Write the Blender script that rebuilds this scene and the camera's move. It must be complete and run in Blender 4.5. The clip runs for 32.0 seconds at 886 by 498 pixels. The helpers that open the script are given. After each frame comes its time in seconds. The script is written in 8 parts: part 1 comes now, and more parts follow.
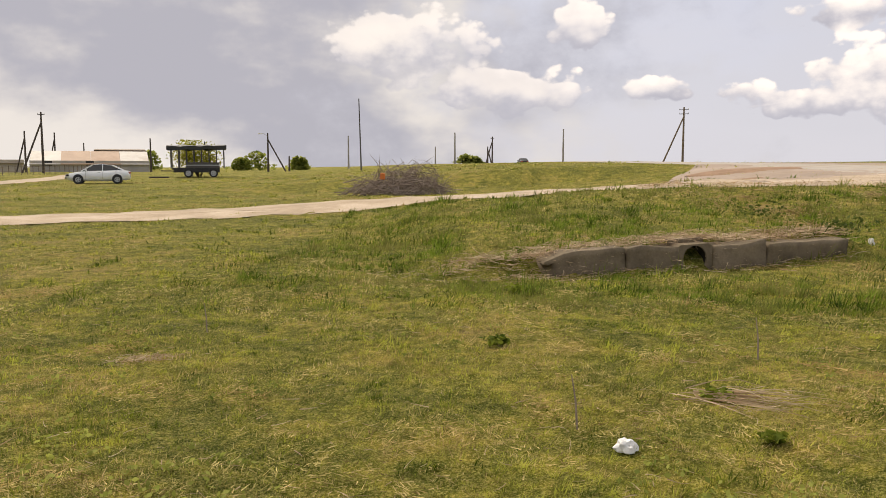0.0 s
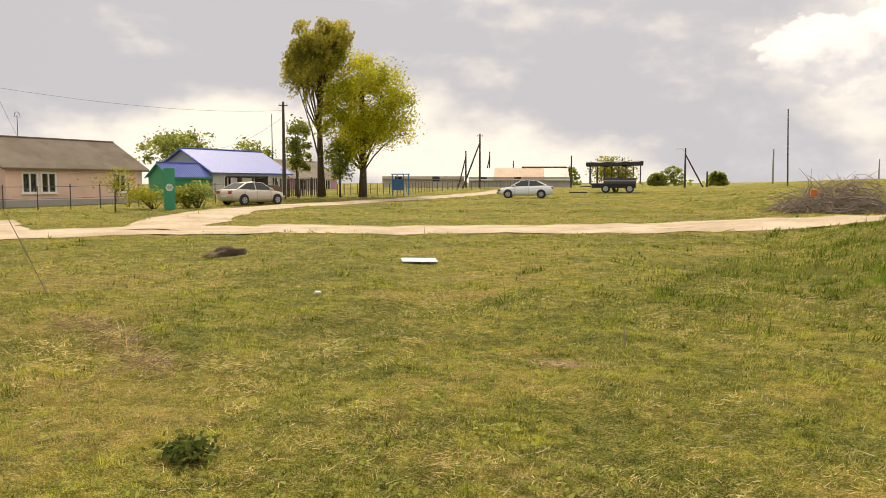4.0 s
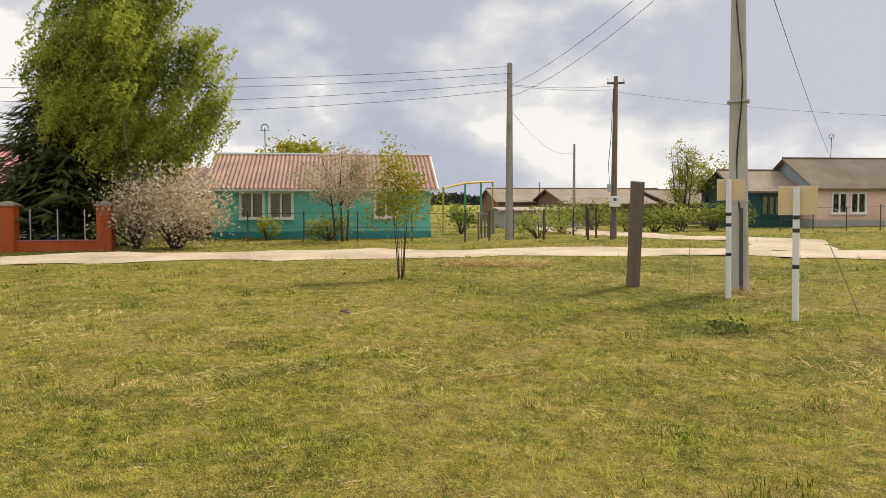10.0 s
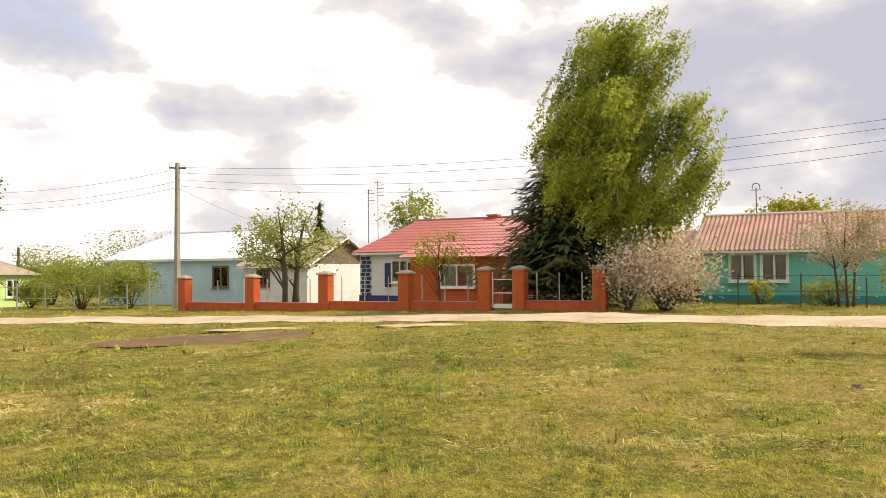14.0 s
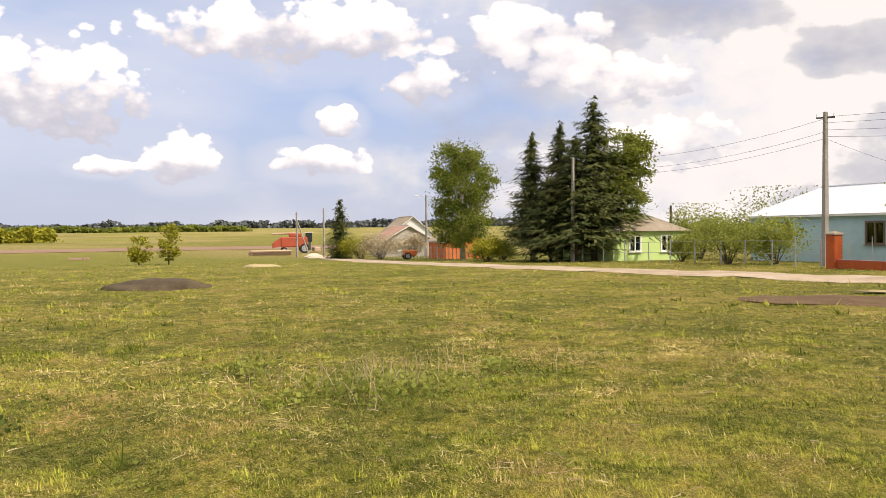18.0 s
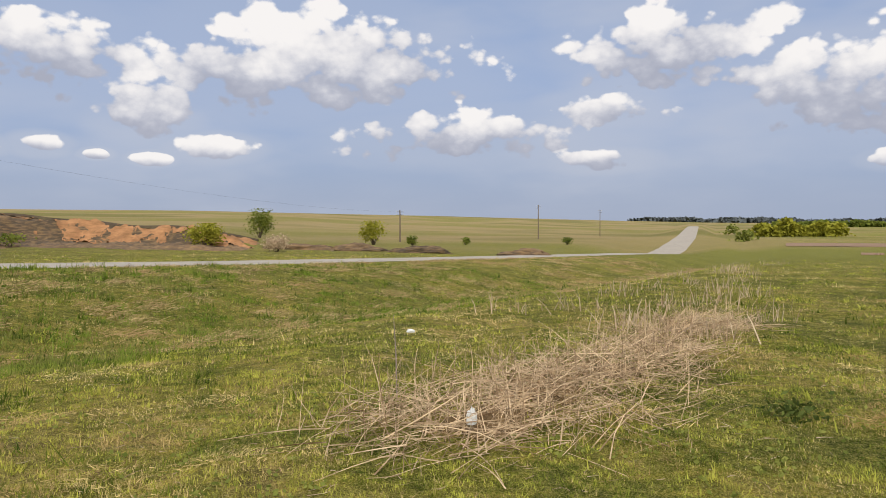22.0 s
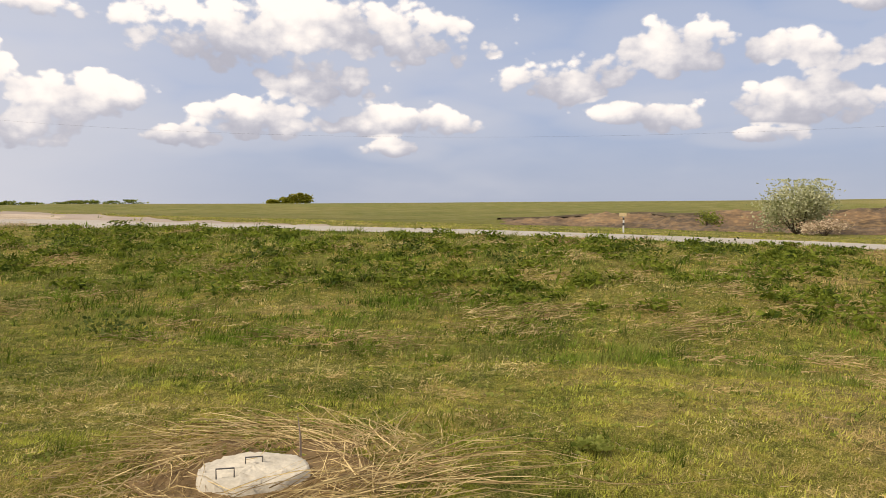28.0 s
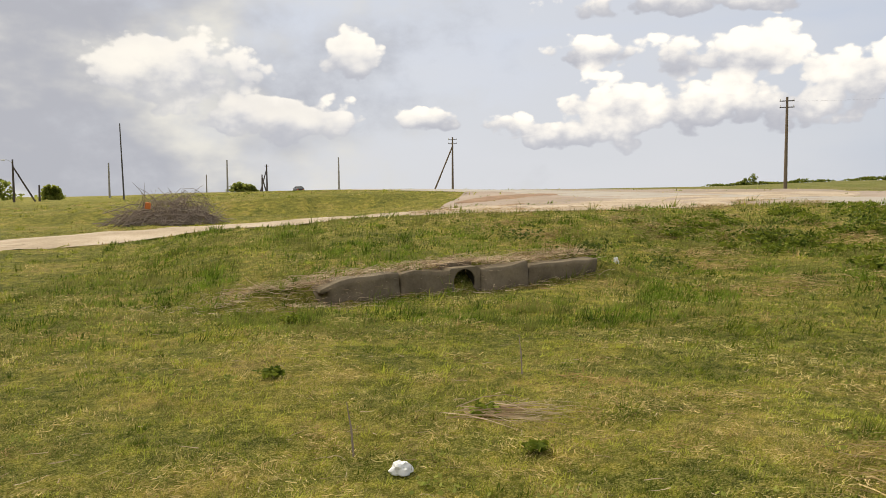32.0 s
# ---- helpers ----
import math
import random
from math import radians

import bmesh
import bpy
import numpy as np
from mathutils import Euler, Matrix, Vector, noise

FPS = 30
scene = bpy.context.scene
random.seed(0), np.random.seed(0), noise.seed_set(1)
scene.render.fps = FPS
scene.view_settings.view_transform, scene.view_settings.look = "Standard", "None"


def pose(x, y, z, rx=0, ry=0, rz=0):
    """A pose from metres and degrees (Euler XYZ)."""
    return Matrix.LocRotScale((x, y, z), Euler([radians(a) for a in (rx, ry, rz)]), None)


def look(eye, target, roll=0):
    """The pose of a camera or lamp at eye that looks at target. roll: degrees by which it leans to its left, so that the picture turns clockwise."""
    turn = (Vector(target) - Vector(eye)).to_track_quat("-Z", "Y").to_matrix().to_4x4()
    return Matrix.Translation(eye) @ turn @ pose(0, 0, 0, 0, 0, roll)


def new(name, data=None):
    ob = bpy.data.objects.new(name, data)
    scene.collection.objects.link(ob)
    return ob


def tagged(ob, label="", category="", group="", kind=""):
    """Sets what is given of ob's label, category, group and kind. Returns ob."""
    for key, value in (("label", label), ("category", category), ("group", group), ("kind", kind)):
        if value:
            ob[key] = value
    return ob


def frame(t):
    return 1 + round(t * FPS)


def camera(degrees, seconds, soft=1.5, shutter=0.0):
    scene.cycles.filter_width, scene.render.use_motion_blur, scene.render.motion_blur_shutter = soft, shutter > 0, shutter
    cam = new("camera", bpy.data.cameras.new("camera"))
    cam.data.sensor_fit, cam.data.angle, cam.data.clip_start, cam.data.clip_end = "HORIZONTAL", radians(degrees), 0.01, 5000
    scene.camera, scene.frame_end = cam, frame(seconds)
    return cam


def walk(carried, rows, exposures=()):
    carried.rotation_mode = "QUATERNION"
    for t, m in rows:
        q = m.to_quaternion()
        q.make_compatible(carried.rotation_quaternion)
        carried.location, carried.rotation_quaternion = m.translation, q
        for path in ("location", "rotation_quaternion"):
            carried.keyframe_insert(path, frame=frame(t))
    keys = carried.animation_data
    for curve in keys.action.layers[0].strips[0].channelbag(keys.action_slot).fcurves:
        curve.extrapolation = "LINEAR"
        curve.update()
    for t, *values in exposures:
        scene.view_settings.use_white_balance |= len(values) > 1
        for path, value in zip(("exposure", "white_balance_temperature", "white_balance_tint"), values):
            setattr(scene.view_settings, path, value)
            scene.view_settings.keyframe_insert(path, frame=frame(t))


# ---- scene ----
cam = camera(58.43, 32.0, soft=0.8)
ARM, EYE = 0.18, 1.6
# seconds, heading, tilt, lean (degrees)
ROWS = [
    (0.0, 0.00, -5.76, 0.01),
    (0.5, 4.51, -5.70, 0.09),
    (1.0, 8.95, -5.63, -0.37),
    (1.5, 13.49, -5.85, -0.65),
    (2.0, 16.91, -5.56, -0.50),
    (2.5, 20.54, -5.66, -0.59),
    (4.5, 33.57, -3.95, 0.12),
    (5.0, 38.77, -3.23, 0.11),
    (5.5, 42.37, -2.83, 0.46),
    (6.0, 47.89, -3.00, 0.11),
    (6.5, 50.91, -3.35, -0.47),
    (7.0, 55.60, -4.02, -0.46),
    (7.5, 61.67, -4.08, -0.66),
    (8.0, 66.26, -4.45, -0.23),
    (8.5, 69.69, -4.05, -0.18),
    (9.0, 74.56, -3.92, -0.04),
    (9.5, 78.72, -3.59, 0.10),
    (10.0, 83.10, -3.18, -0.05),
    (10.5, 86.94, -2.78, -0.70),
    (11.0, 89.23, -1.40, -0.64),
    (11.5, 92.14, 0.21, -0.00),
    (12.0, 96.44, 1.30, 0.35),
    (12.5, 100.89, 2.22, 0.50),
    (13.0, 105.50, 3.12, 0.50),
    (13.5, 112.38, 2.48, 0.08),
    (14.0, 117.17, 1.49, -0.42),
    (14.5, 122.03, 0.96, -0.16),
    (15.0, 130.31, 0.68, 0.03),
    (15.5, 136.30, 0.02, 0.62),
    (17.5, 156.87, -1.14, 0.17),
    (18.0, 161.32, -1.31, -0.55),
    (18.5, 164.69, -1.61, 0.25),
    (19.0, 170.36, -1.82, 0.14),
    (19.5, 176.31, -2.16, -0.56),
    (20.0, 186.65, -1.74, -0.41),
    (20.5, 193.51, -1.67, 0.07),
    (21.0, 202.09, -1.45, -0.44),
    (21.5, 208.70, -1.84, 0.17),
    (22.0, 214.40, -1.44, -0.08),
    (22.5, 220.74, -1.92, 0.62),
    (23.0, 226.04, -2.12, 0.78),
    (23.5, 233.03, -1.72, 0.72),
    (24.0, 237.96, -2.61, 0.79),
    (24.5, 242.79, -2.60, 1.44),
    (25.0, 248.19, -2.97, 1.07),
    (25.5, 256.25, -3.01, 1.78),
    (27.5, 282.45, -2.09, 0.09),
    (28.0, 291.04, -2.31, 0.07),
    (28.5, 298.07, -2.56, -0.39),
    (29.0, 304.47, -2.78, -0.07),
    (29.5, 310.98, -3.18, -0.10),
    (30.0, 319.38, -3.84, 0.65),
    (30.5, 324.82, -4.05, 0.88),
    (31.0, 331.03, -3.69, 0.68),
    (31.5, 336.71, -3.43, 0.46),
    (32.0, 344.03, -3.81, -0.38),
]

walk(cam, [(t, pose(-math.sin(radians(a)) * ARM, math.cos(radians(a)) * ARM, EYE, 90 + p, 0, a) @ pose(0, 0, 0, 0, 0, r)) for t, a, p, r in ROWS],
     exposures=[(0.0, -0.04, 7100, 13), (1.0, 0.17, 7300, 13), (2.0, 0.22, 7700, 12), (6.0, 0.34, 7700, 9), (8.0, 0.16, 7000, 8), (9.0, 0.17, 7000, 8), (10.0, 0.25, 6900, 8), (12.0, 0.36, 6900, 8), (13.0, 0.52, 7000, 8), (14.0, 0.5, 7400, 13), (15.0, 0.32, 7300, 13),
                (18.0, 0.26, 7100, 14), (19.0, 0.16, 7000, 13), (20.0, -0.12, 6600, 14), (21.0, -0.32, 6700, 15), (22.0, -0.3, 6350, 10), (24.0, -0.25, 6600, 9), (25.0, -0.18, 6700, 11), (28.0, -0.1, 6900, 12), (30.0, -0.02, 7000, 10), (31.0, 0.02, 7000, 8), (32.0, -0.02, 7000, 7)])

# ---------------------------------------------------------------- light
SUN_AZ, SUN_EL = 38.0, 45.0
world = bpy.data.worlds.new("sky")
scene.world = world
world.use_nodes = True


# heaped clouds: bearing, height over the horizon, half width, half height (degrees)
CLOUDS_STREET = [(2.0, 8.5, 6.0, 2.6), (355.5, 5.5, 6.0, 1.6), (144.9, 6.1, 4.5, 1.8), (148.0, 10.5, 5.3, 1.6), (152.6, 11.6, 4.5, 1.4), (155.1, 13.9, 5.5, 1.8), (162.8, 10.8, 2.9, 1.8), (168.9, 7.9, 1.6, 1.1), (170.1, 5.1, 3.3, 1.1), (170.5, 14.0, 11.4, 2.2), (179.6, 5.0, 2.5, 1.6)]
CLOUDS_VALLEY = [(184.3, 4.5, 2.1, 0.6), (187.7, 9.2, 7.4, 3.1), (197.9, 12.6, 6.8, 2.8), (203.0, 8.3, 4.5, 1.1), (203.4, 4.9, 2.9, 0.7), (212.8, 6.8, 8.2, 1.7), (223.3, 12.1, 10.6, 3.5), (228.7, 10.9, 5.3, 2.5), (230.4, 5.7, 2.4, 0.8), (234.4, 4.8, 1.2, 0.4), (234.7, 8.3, 3.1, 1.6)]
CLOUDS_PIT = [(238.0, 5.0, 0.8, 0.3), (241.4, 5.5, 1.4, 0.6), (243.1, 11.4, 8.6, 2.7), (244.7, 5.3, 1.4, 0.5), (247.7, 6.5, 2.5, 1.3), (253.2, 7.6, 1.1, 1.1), (256.5, 6.2, 2.5, 1.1), (260.4, 13.6, 6.1, 1.1), (262.0, 11.1, 1.4, 1.1), (265.3, 10.2, 2.9, 1.6), (266.6, 7.8, 5.0, 1.9), (268.3, 11.3, 3.1, 1.3), (269.4, 5.5, 2.9, 0.6), (275.0, 11.7, 5.0, 2.0), (276.6, 7.2, 4.1, 1.1), (282.3, 9.7, 5.3, 1.6)]
CLOUDS_JUNCTION = [(294.3, 5.0, 2.5, 0.7), (294.5, 6.8, 6.1, 1.2), (299.5, 9.4, 4.3, 2.2), (300.1, 13.1, 11.9, 2.5), (304.7, 6.9, 4.5, 1.4), (305.5, 11.9, 4.9, 2.0), (309.4, 5.6, 2.9, 0.9), (314.4, 7.8, 3.6, 1.9), (317.0, 7.5, 3.7, 1.8), (322.8, 9.3, 3.7, 1.8), (324.8, 5.9, 9.0, 1.8), (325.2, 13.2, 11.9, 1.2), (327.7, 9.3, 2.0, 1.7), (332.2, 5.9, 3.9, 2.5), (333.4, 9.9, 3.6, 1.1), (335.8, 4.3, 4.3, 1.1), (339.2, 5.2, 2.5, 0.7), (345.0, 5.6, 2.5, 1.0), (350.4, 9.9, 2.0, 1.7)]


def build_sky(nt):
    """Hazy blue sky with heaped clouds in it, and broken grey overcast over the village side."""
    N, L = nt.nodes, nt.links
    N.clear()
    out = N.new("ShaderNodeOutputWorld")
    bg = N.new("ShaderNodeBackground")
    sky = N.new("ShaderNodeTexSky")
    sky.sky_type = "NISHITA"
    sky.sun_disc = False
    sky.sun_elevation = radians(SUN_EL)
    sky.sun_rotation = radians(-SUN_AZ)
    sky.air_density, sky.dust_density, sky.ozone_density = 1.0, 0.5, 2.0
    tc = N.new("ShaderNodeTexCoord").outputs["Generated"]

    def link(v, socket):
        if hasattr(v, "is_linked"):
            L.new(v, socket)
        else:
            socket.default_value = v

    def f(op, a, b=0.0, c=0.0):
        n = N.new("ShaderNodeMath")
        n.operation = op
        for v, s in zip((a, b, c), n.inputs):
            link(v, s)
        return n.outputs[0]

    def step(v, lo, hi):
        n = N.new("ShaderNodeMapRange")
        n.interpolation_type = "SMOOTHSTEP"
        link(v, n.inputs[0])
        n.inputs[1].default_value, n.inputs[2].default_value = lo, hi
        return n.outputs[0]

    def blend(k, a, b):
        m = N.new("ShaderNodeMix")
        m.data_type = "RGBA"
        link(k, m.inputs[0])
        for v, s in ((a, m.inputs[6]), (b, m.inputs[7])):
            link(v if hasattr(v, "is_linked") else (*v, 1), s)
        return m.outputs[2]

    def dot(v, to):
        n = N.new("ShaderNodeVectorMath")
        n.operation = "DOT_PRODUCT"
        L.new(v, n.inputs[0])
        n.inputs[1].default_value = to
        return n.outputs["Value"]

    sep = N.new("ShaderNodeSeparateXYZ")
    L.new(tc, sep.inputs[0])
    dx, dy, dz = sep.outputs
    up = f("MAXIMUM", dz, 0.0)

    def where(lift, seed):
        c = N.new("ShaderNodeCombineXYZ")
        for v, s in zip((f("ADD", dx, seed), dy, f("MULTIPLY", up, lift)), c.inputs):
            L.new(v, s)
        return c.outputs[0]

    def density(vec, scale, detail, rough=0.5):
        n = N.new("ShaderNodeTexNoise")
        n.inputs["Scale"].default_value, n.inputs["Detail"].default_value, n.inputs["Roughness"].default_value = scale, detail, rough
        L.new(vec, n.inputs["Vector"])
        return n.outputs["Fac"]

    def billow(vec, scale):
        """Rounded heads of cloud."""
        n = N.new("ShaderNodeTexVoronoi")
        n.feature = "SMOOTH_F1"
        n.inputs["Scale"].default_value, n.inputs["Detail"].default_value, n.inputs["Roughness"].default_value = scale, 2.0, 0.5
        n.inputs["Smoothness"].default_value = 0.3
        L.new(vec, n.inputs["Vector"])
        return n.outputs["Distance"]

    def side(az):
        return dot(tc, (-math.sin(radians(az)), math.cos(radians(az)), 0))

    # ragged edges: the heaps are looked up at shifted directions
    v = where(1.4, 3.0)
    rough = f("SUBTRACT", density(v, 11.0, 6.0, 0.58), 0.5)
    heads = f("SUBTRACT", 0.36, billow(v, 26.0))
    grain = f("ADD", f("MULTIPLY", rough, 2.4), f("MULTIPLY", heads, 1.2))
    dome, lift = -1.5, 0.0
    total = 0.001
    for az, el, w, h in CLOUDS_STREET + CLOUDS_VALLEY + CLOUDS_PIT + CLOUDS_JUNCTION:
        sa, ca, se, ce = math.sin(radians(az)), math.cos(radians(az)), math.sin(radians(el)), math.cos(radians(el))
        w, h = math.tan(radians(w * 1.12)), math.tan(radians(h * 1.15))
        x = dot(tc, (ca / w, sa / w, 0))
        y = dot(tc, (sa * se / h, -ca * se / h, ce / h))
        one = f("SUBTRACT", 1.0, f("MULTIPLY_ADD", x, x, f("MULTIPLY", y, y)))
        k = f("MAXIMUM", f("ADD", one, 0.6), 0.0)
        total = f("ADD", total, k)
        lift = f("MULTIPLY_ADD", k, y, lift)
        dome = f("SMOOTH_MAX", dome, one, 0.25)
    body = f("ADD", dome, grain)
    low = step(up, 0.01, 0.09)
    cover = f("MULTIPLY", step(body, -0.42, -0.08), f("ADD", 0.45, f("MULTIPLY", low, 0.55)))
    rise = f("ADD", f("DIVIDE", lift, total), f("ADD", f("MULTIPLY", rough, 2.6), f("MULTIPLY", heads, 0.6)))
    lit = step(rise, -0.75, 0.25)
    shade = blend(step(rise, -1.1, -0.3), (0.5, 0.52, 0.62), (0.68, 0.69, 0.77))
    cloud = blend(lit, shade, (1.16, 1.11, 1.07))

    clear = N.new("ShaderNodeVectorMath")
    clear.operation = "SCALE"
    L.new(sky.outputs[0], clear.inputs[0])
    clear.inputs["Scale"].default_value = 0.13
    air = blend(f("MULTIPLY", f("SUBTRACT", 1.0, step(up, 0.12, 0.6)), 0.8), clear.outputs[0], (0.33, 0.45, 0.75))
    air = blend(f("SUBTRACT", 1.0, step(up, -0.03, 0.2)), air, (0.45, 0.51, 0.65))
    # thin veil near the sun's side and towards the north-east
    air = blend(f("MULTIPLY", step(side(-8), 0.6, 0.97), 0.6), air, (0.86, 0.86, 0.92))
    veil = step(density(where(3.0, 5.0), 2.6, 4.0, 0.55), 0.45, 0.68)
    air = blend(f("MULTIPLY", veil, 0.35), air, (0.72, 0.74, 0.82))
    # thin grey cloud between and below the heaps
    haze = f("MULTIPLY", step(f("ADD", dome, f("MULTIPLY", density(where(4.0, 6.0), 5.0, 5.0, 0.55), 2.4)), -1.0, 1.5), 0.42)
    air = blend(haze, air, (0.66, 0.69, 0.78))
    # broken overcast over the village
    over = step(f("ADD", side(74), f("MULTIPLY", rough, 1.0)), -0.1, 0.42)
    wide = density(where(2.2, 8.0), 3.1, 5.0, 0.5)
    wide = f("ADD", wide, f("MULTIPLY", rough, 0.22))
    west = step(side(122), 0.35, 0.95)
    storm = step(side(32), 0.55, 0.95)
    tone = f("ADD", wide, f("SUBTRACT", f("MULTIPLY", west, 0.05), f("MULTIPLY", f("MULTIPLY", storm, step(up, 0.04, 0.2)), 0.09)))
    tone = f("ADD", tone, f("MULTIPLY", f("SUBTRACT", 1.0, step(up, 0.02, 0.16)), 0.045))
    tone = f("SUBTRACT", tone, f("MULTIPLY", f("MULTIPLY", step(side(93), 0.93, 0.995), step(up, 0.1, 0.26)), 0.12))
    grey = blend(storm, (0.39, 0.42, 0.53), (0.47, 0.49, 0.58))
    pale = blend(storm, (0.63, 0.64, 0.68), (0.84, 0.83, 0.82))
    bank = blend(step(tone, 0.42, 0.6), grey, pale)
    crisp = step(tone, 0.55, 0.58)
    bank = blend(f("MULTIPLY", f("MULTIPLY", crisp, west), 0.7), bank, (0.86, 0.85, 0.86))
    air = blend(over, air, bank)
    # bright broken cloud overhead, unseen, added to brighten ground and walls
    air = blend(f("MULTIPLY", step(f("ADD", up, f("MULTIPLY", rough, 0.4)), 0.42, 0.62), 0.85), air, (1.05, 1.02, 1.0))
    cover = f("MULTIPLY", cover, f("SUBTRACT", 1.0, f("MULTIPLY", over, 0.45)))
    L.new(blend(cover, air, cloud), bg.inputs[0])
    bg.inputs[1].default_value = 1.0
    L.new(bg.outputs[0], out.inputs[0])


build_sky(world.node_tree)
sun = new("sun", bpy.data.lights.new("sun", "SUN"))
sun.data.energy, sun.data.angle, sun.data.color = 3.75, radians(7), (1.0, 0.94, 0.82)
sun.matrix_world = look((0, 0, 0), (math.sin(radians(SUN_AZ)) * math.cos(radians(SUN_EL)), -math.cos(radians(SUN_AZ)) * math.cos(radians(SUN_EL)), -math.sin(radians(SUN_EL))))


# ---------------------------------------------------------------- materials
def mat(name, build):
    m = bpy.data.materials.new(name)
    m.use_nodes = True
    nt = m.node_tree
    nt.nodes.clear()
    out = nt.nodes.new("ShaderNodeOutputMaterial")
    bs = nt.nodes.new("ShaderNodeBsdfPrincipled")
    nt.links.new(bs.outputs[0], out.inputs[0])
    build(nt, bs)
    return m


def nd(nt, kind, **kw):
    n = nt.nodes.new("ShaderNode" + kind)
    for k, v in kw.items():
        n.inputs[k.replace("_", " ")].default_value = v
    return n


def ramp(nt, src, stops):
    r = nt.nodes.new("ShaderNodeValToRGB")
    e = r.color_ramp.elements
    while len(e) < len(stops):
        e.new(0.5)
    for k, (p, c) in zip(e, stops):
        k.position, k.color = p, (*c, 1)
    nt.links.new(src, r.inputs[0])
    return r.outputs[0]


def coords(nt, scale=(1, 1, 1), obj=False):
    if obj:
        src = nt.nodes.new("ShaderNodeTexCoord").outputs["Object"]
    else:
        src = nt.nodes.new("ShaderNodeNewGeometry").outputs["Position"]
    mp = nt.nodes.new("ShaderNodeMapping")
    mp.inputs["Scale"].default_value = scale
    nt.links.new(src, mp.inputs[0])
    return mp.outputs[0]


def noise_of(nt, vec, scale, detail=4.0, rough=0.55):
    n = nd(nt, "TexNoise", Scale=scale, Detail=detail, Roughness=rough)
    nt.links.new(vec, n.inputs["Vector"])
    return n.outputs["Fac"]


def mix(nt, fac, a, b, mode="MIX"):
    m = nt.nodes.new("ShaderNodeMix")
    m.data_type, m.blend_type = "RGBA", mode
    for s, v in ((0, fac), (6, a), (7, b)):
        if hasattr(v, "is_linked"):
            nt.links.new(v, m.inputs[s])
        else:
            m.inputs[s].default_value = v if s == 0 else (*v, 1)
    return m.outputs[2]


def bump(nt, bs, height, strength=0.3, dist=0.02):
    b = nd(nt, "Bump", Strength=strength, Distance=dist)
    nt.links.new(height, b.inputs["Height"])
    nt.links.new(b.outputs[0], bs.inputs["Normal"])


def plain(name, base, rough=0.7, var=0.25, scale=6.0, metal=0.0, bmp=0.15, grain=60.0, dirt=None, obj=False, stretch=(1, 1, 1)):
    """A surface of one base colour with blotches and grain; dirt: a second colour in stains."""
    def build(nt, bs):
        v = coords(nt, stretch, obj)
        a = noise_of(nt, v, scale, 5.0, 0.6)
        g = noise_of(nt, v, grain, 3.0, 0.6)
        dark = tuple(c * (1 - var) for c in base)
        light = tuple(min(1, c * (1 + var * 0.6)) for c in base)
        col = ramp(nt, a, [(0.3, dark), (0.7, light)])
        col = mix(nt, 0.25, col, ramp(nt, g, [(0.35, dark), (0.65, light)]))
        if dirt:
            s = noise_of(nt, v, scale * 0.37, 6.0, 0.7)
            col = mix(nt, ramp(nt, s, [(0.5, (0, 0, 0)), (0.72, (0.8, 0.8, 0.8))]), col, dirt)
        ri = nt.nodes.new("ShaderNodeObjectInfo").outputs["Random"]
        col = mix(nt, 0.12, col, ramp(nt, ri, [(0, dark), (1, light)]))
        nt.links.new(col, bs.inputs["Base Color"])
        bs.inputs["Roughness"].default_value = rough
        bs.inputs["Metallic"].default_value = metal
        bs.inputs["Specular IOR Level"].default_value = 0.15 if rough > 0.88 else 0.5
        if bmp:
            bump(nt, bs, g, bmp, 0.01)
    return mat(name, build)


def patches(nt):
    """Drifts of green and dry growth over the meadow, drier along a strip through its middle."""
    v = coords(nt, (1, 1, 0))
    a, b = noise_of(nt, v, 0.2, 6.0, 0.62), noise_of(nt, v, 1.0, 6.0, 0.66)
    s = nd(nt, "SeparateXYZ")
    nt.links.new(v, s.inputs[0])
    k = nd(nt, "MapRange")
    k.interpolation_type = "SMOOTHSTEP"
    w = nt.nodes.new("ShaderNodeMath")
    w.operation = "ABSOLUTE"
    o = nt.nodes.new("ShaderNodeMath")
    nt.links.new(s.outputs[1], o.inputs[0])
    o.inputs[1].default_value = 1.5
    nt.links.new(o.outputs[0], w.inputs[0])
    nt.links.new(w.outputs[0], k.inputs[0])
    k.inputs[1].default_value, k.inputs[2].default_value, k.inputs[3].default_value, k.inputs[4].default_value = 1.0, 4.5, 0.04, 0.0
    m = nt.nodes.new("ShaderNodeMath")
    m.operation = "MULTIPLY_ADD"
    nt.links.new(a, m.inputs[0])
    m.inputs[1].default_value = 0.5
    nt.links.new(k.outputs[0], m.inputs[2])
    n = nt.nodes.new("ShaderNodeMath")
    n.operation = "MULTIPLY_ADD"
    nt.links.new(b, n.inputs[0])
    n.inputs[1].default_value = 0.5
    nt.links.new(m.outputs[0], n.inputs[2])
    return n.outputs[0]


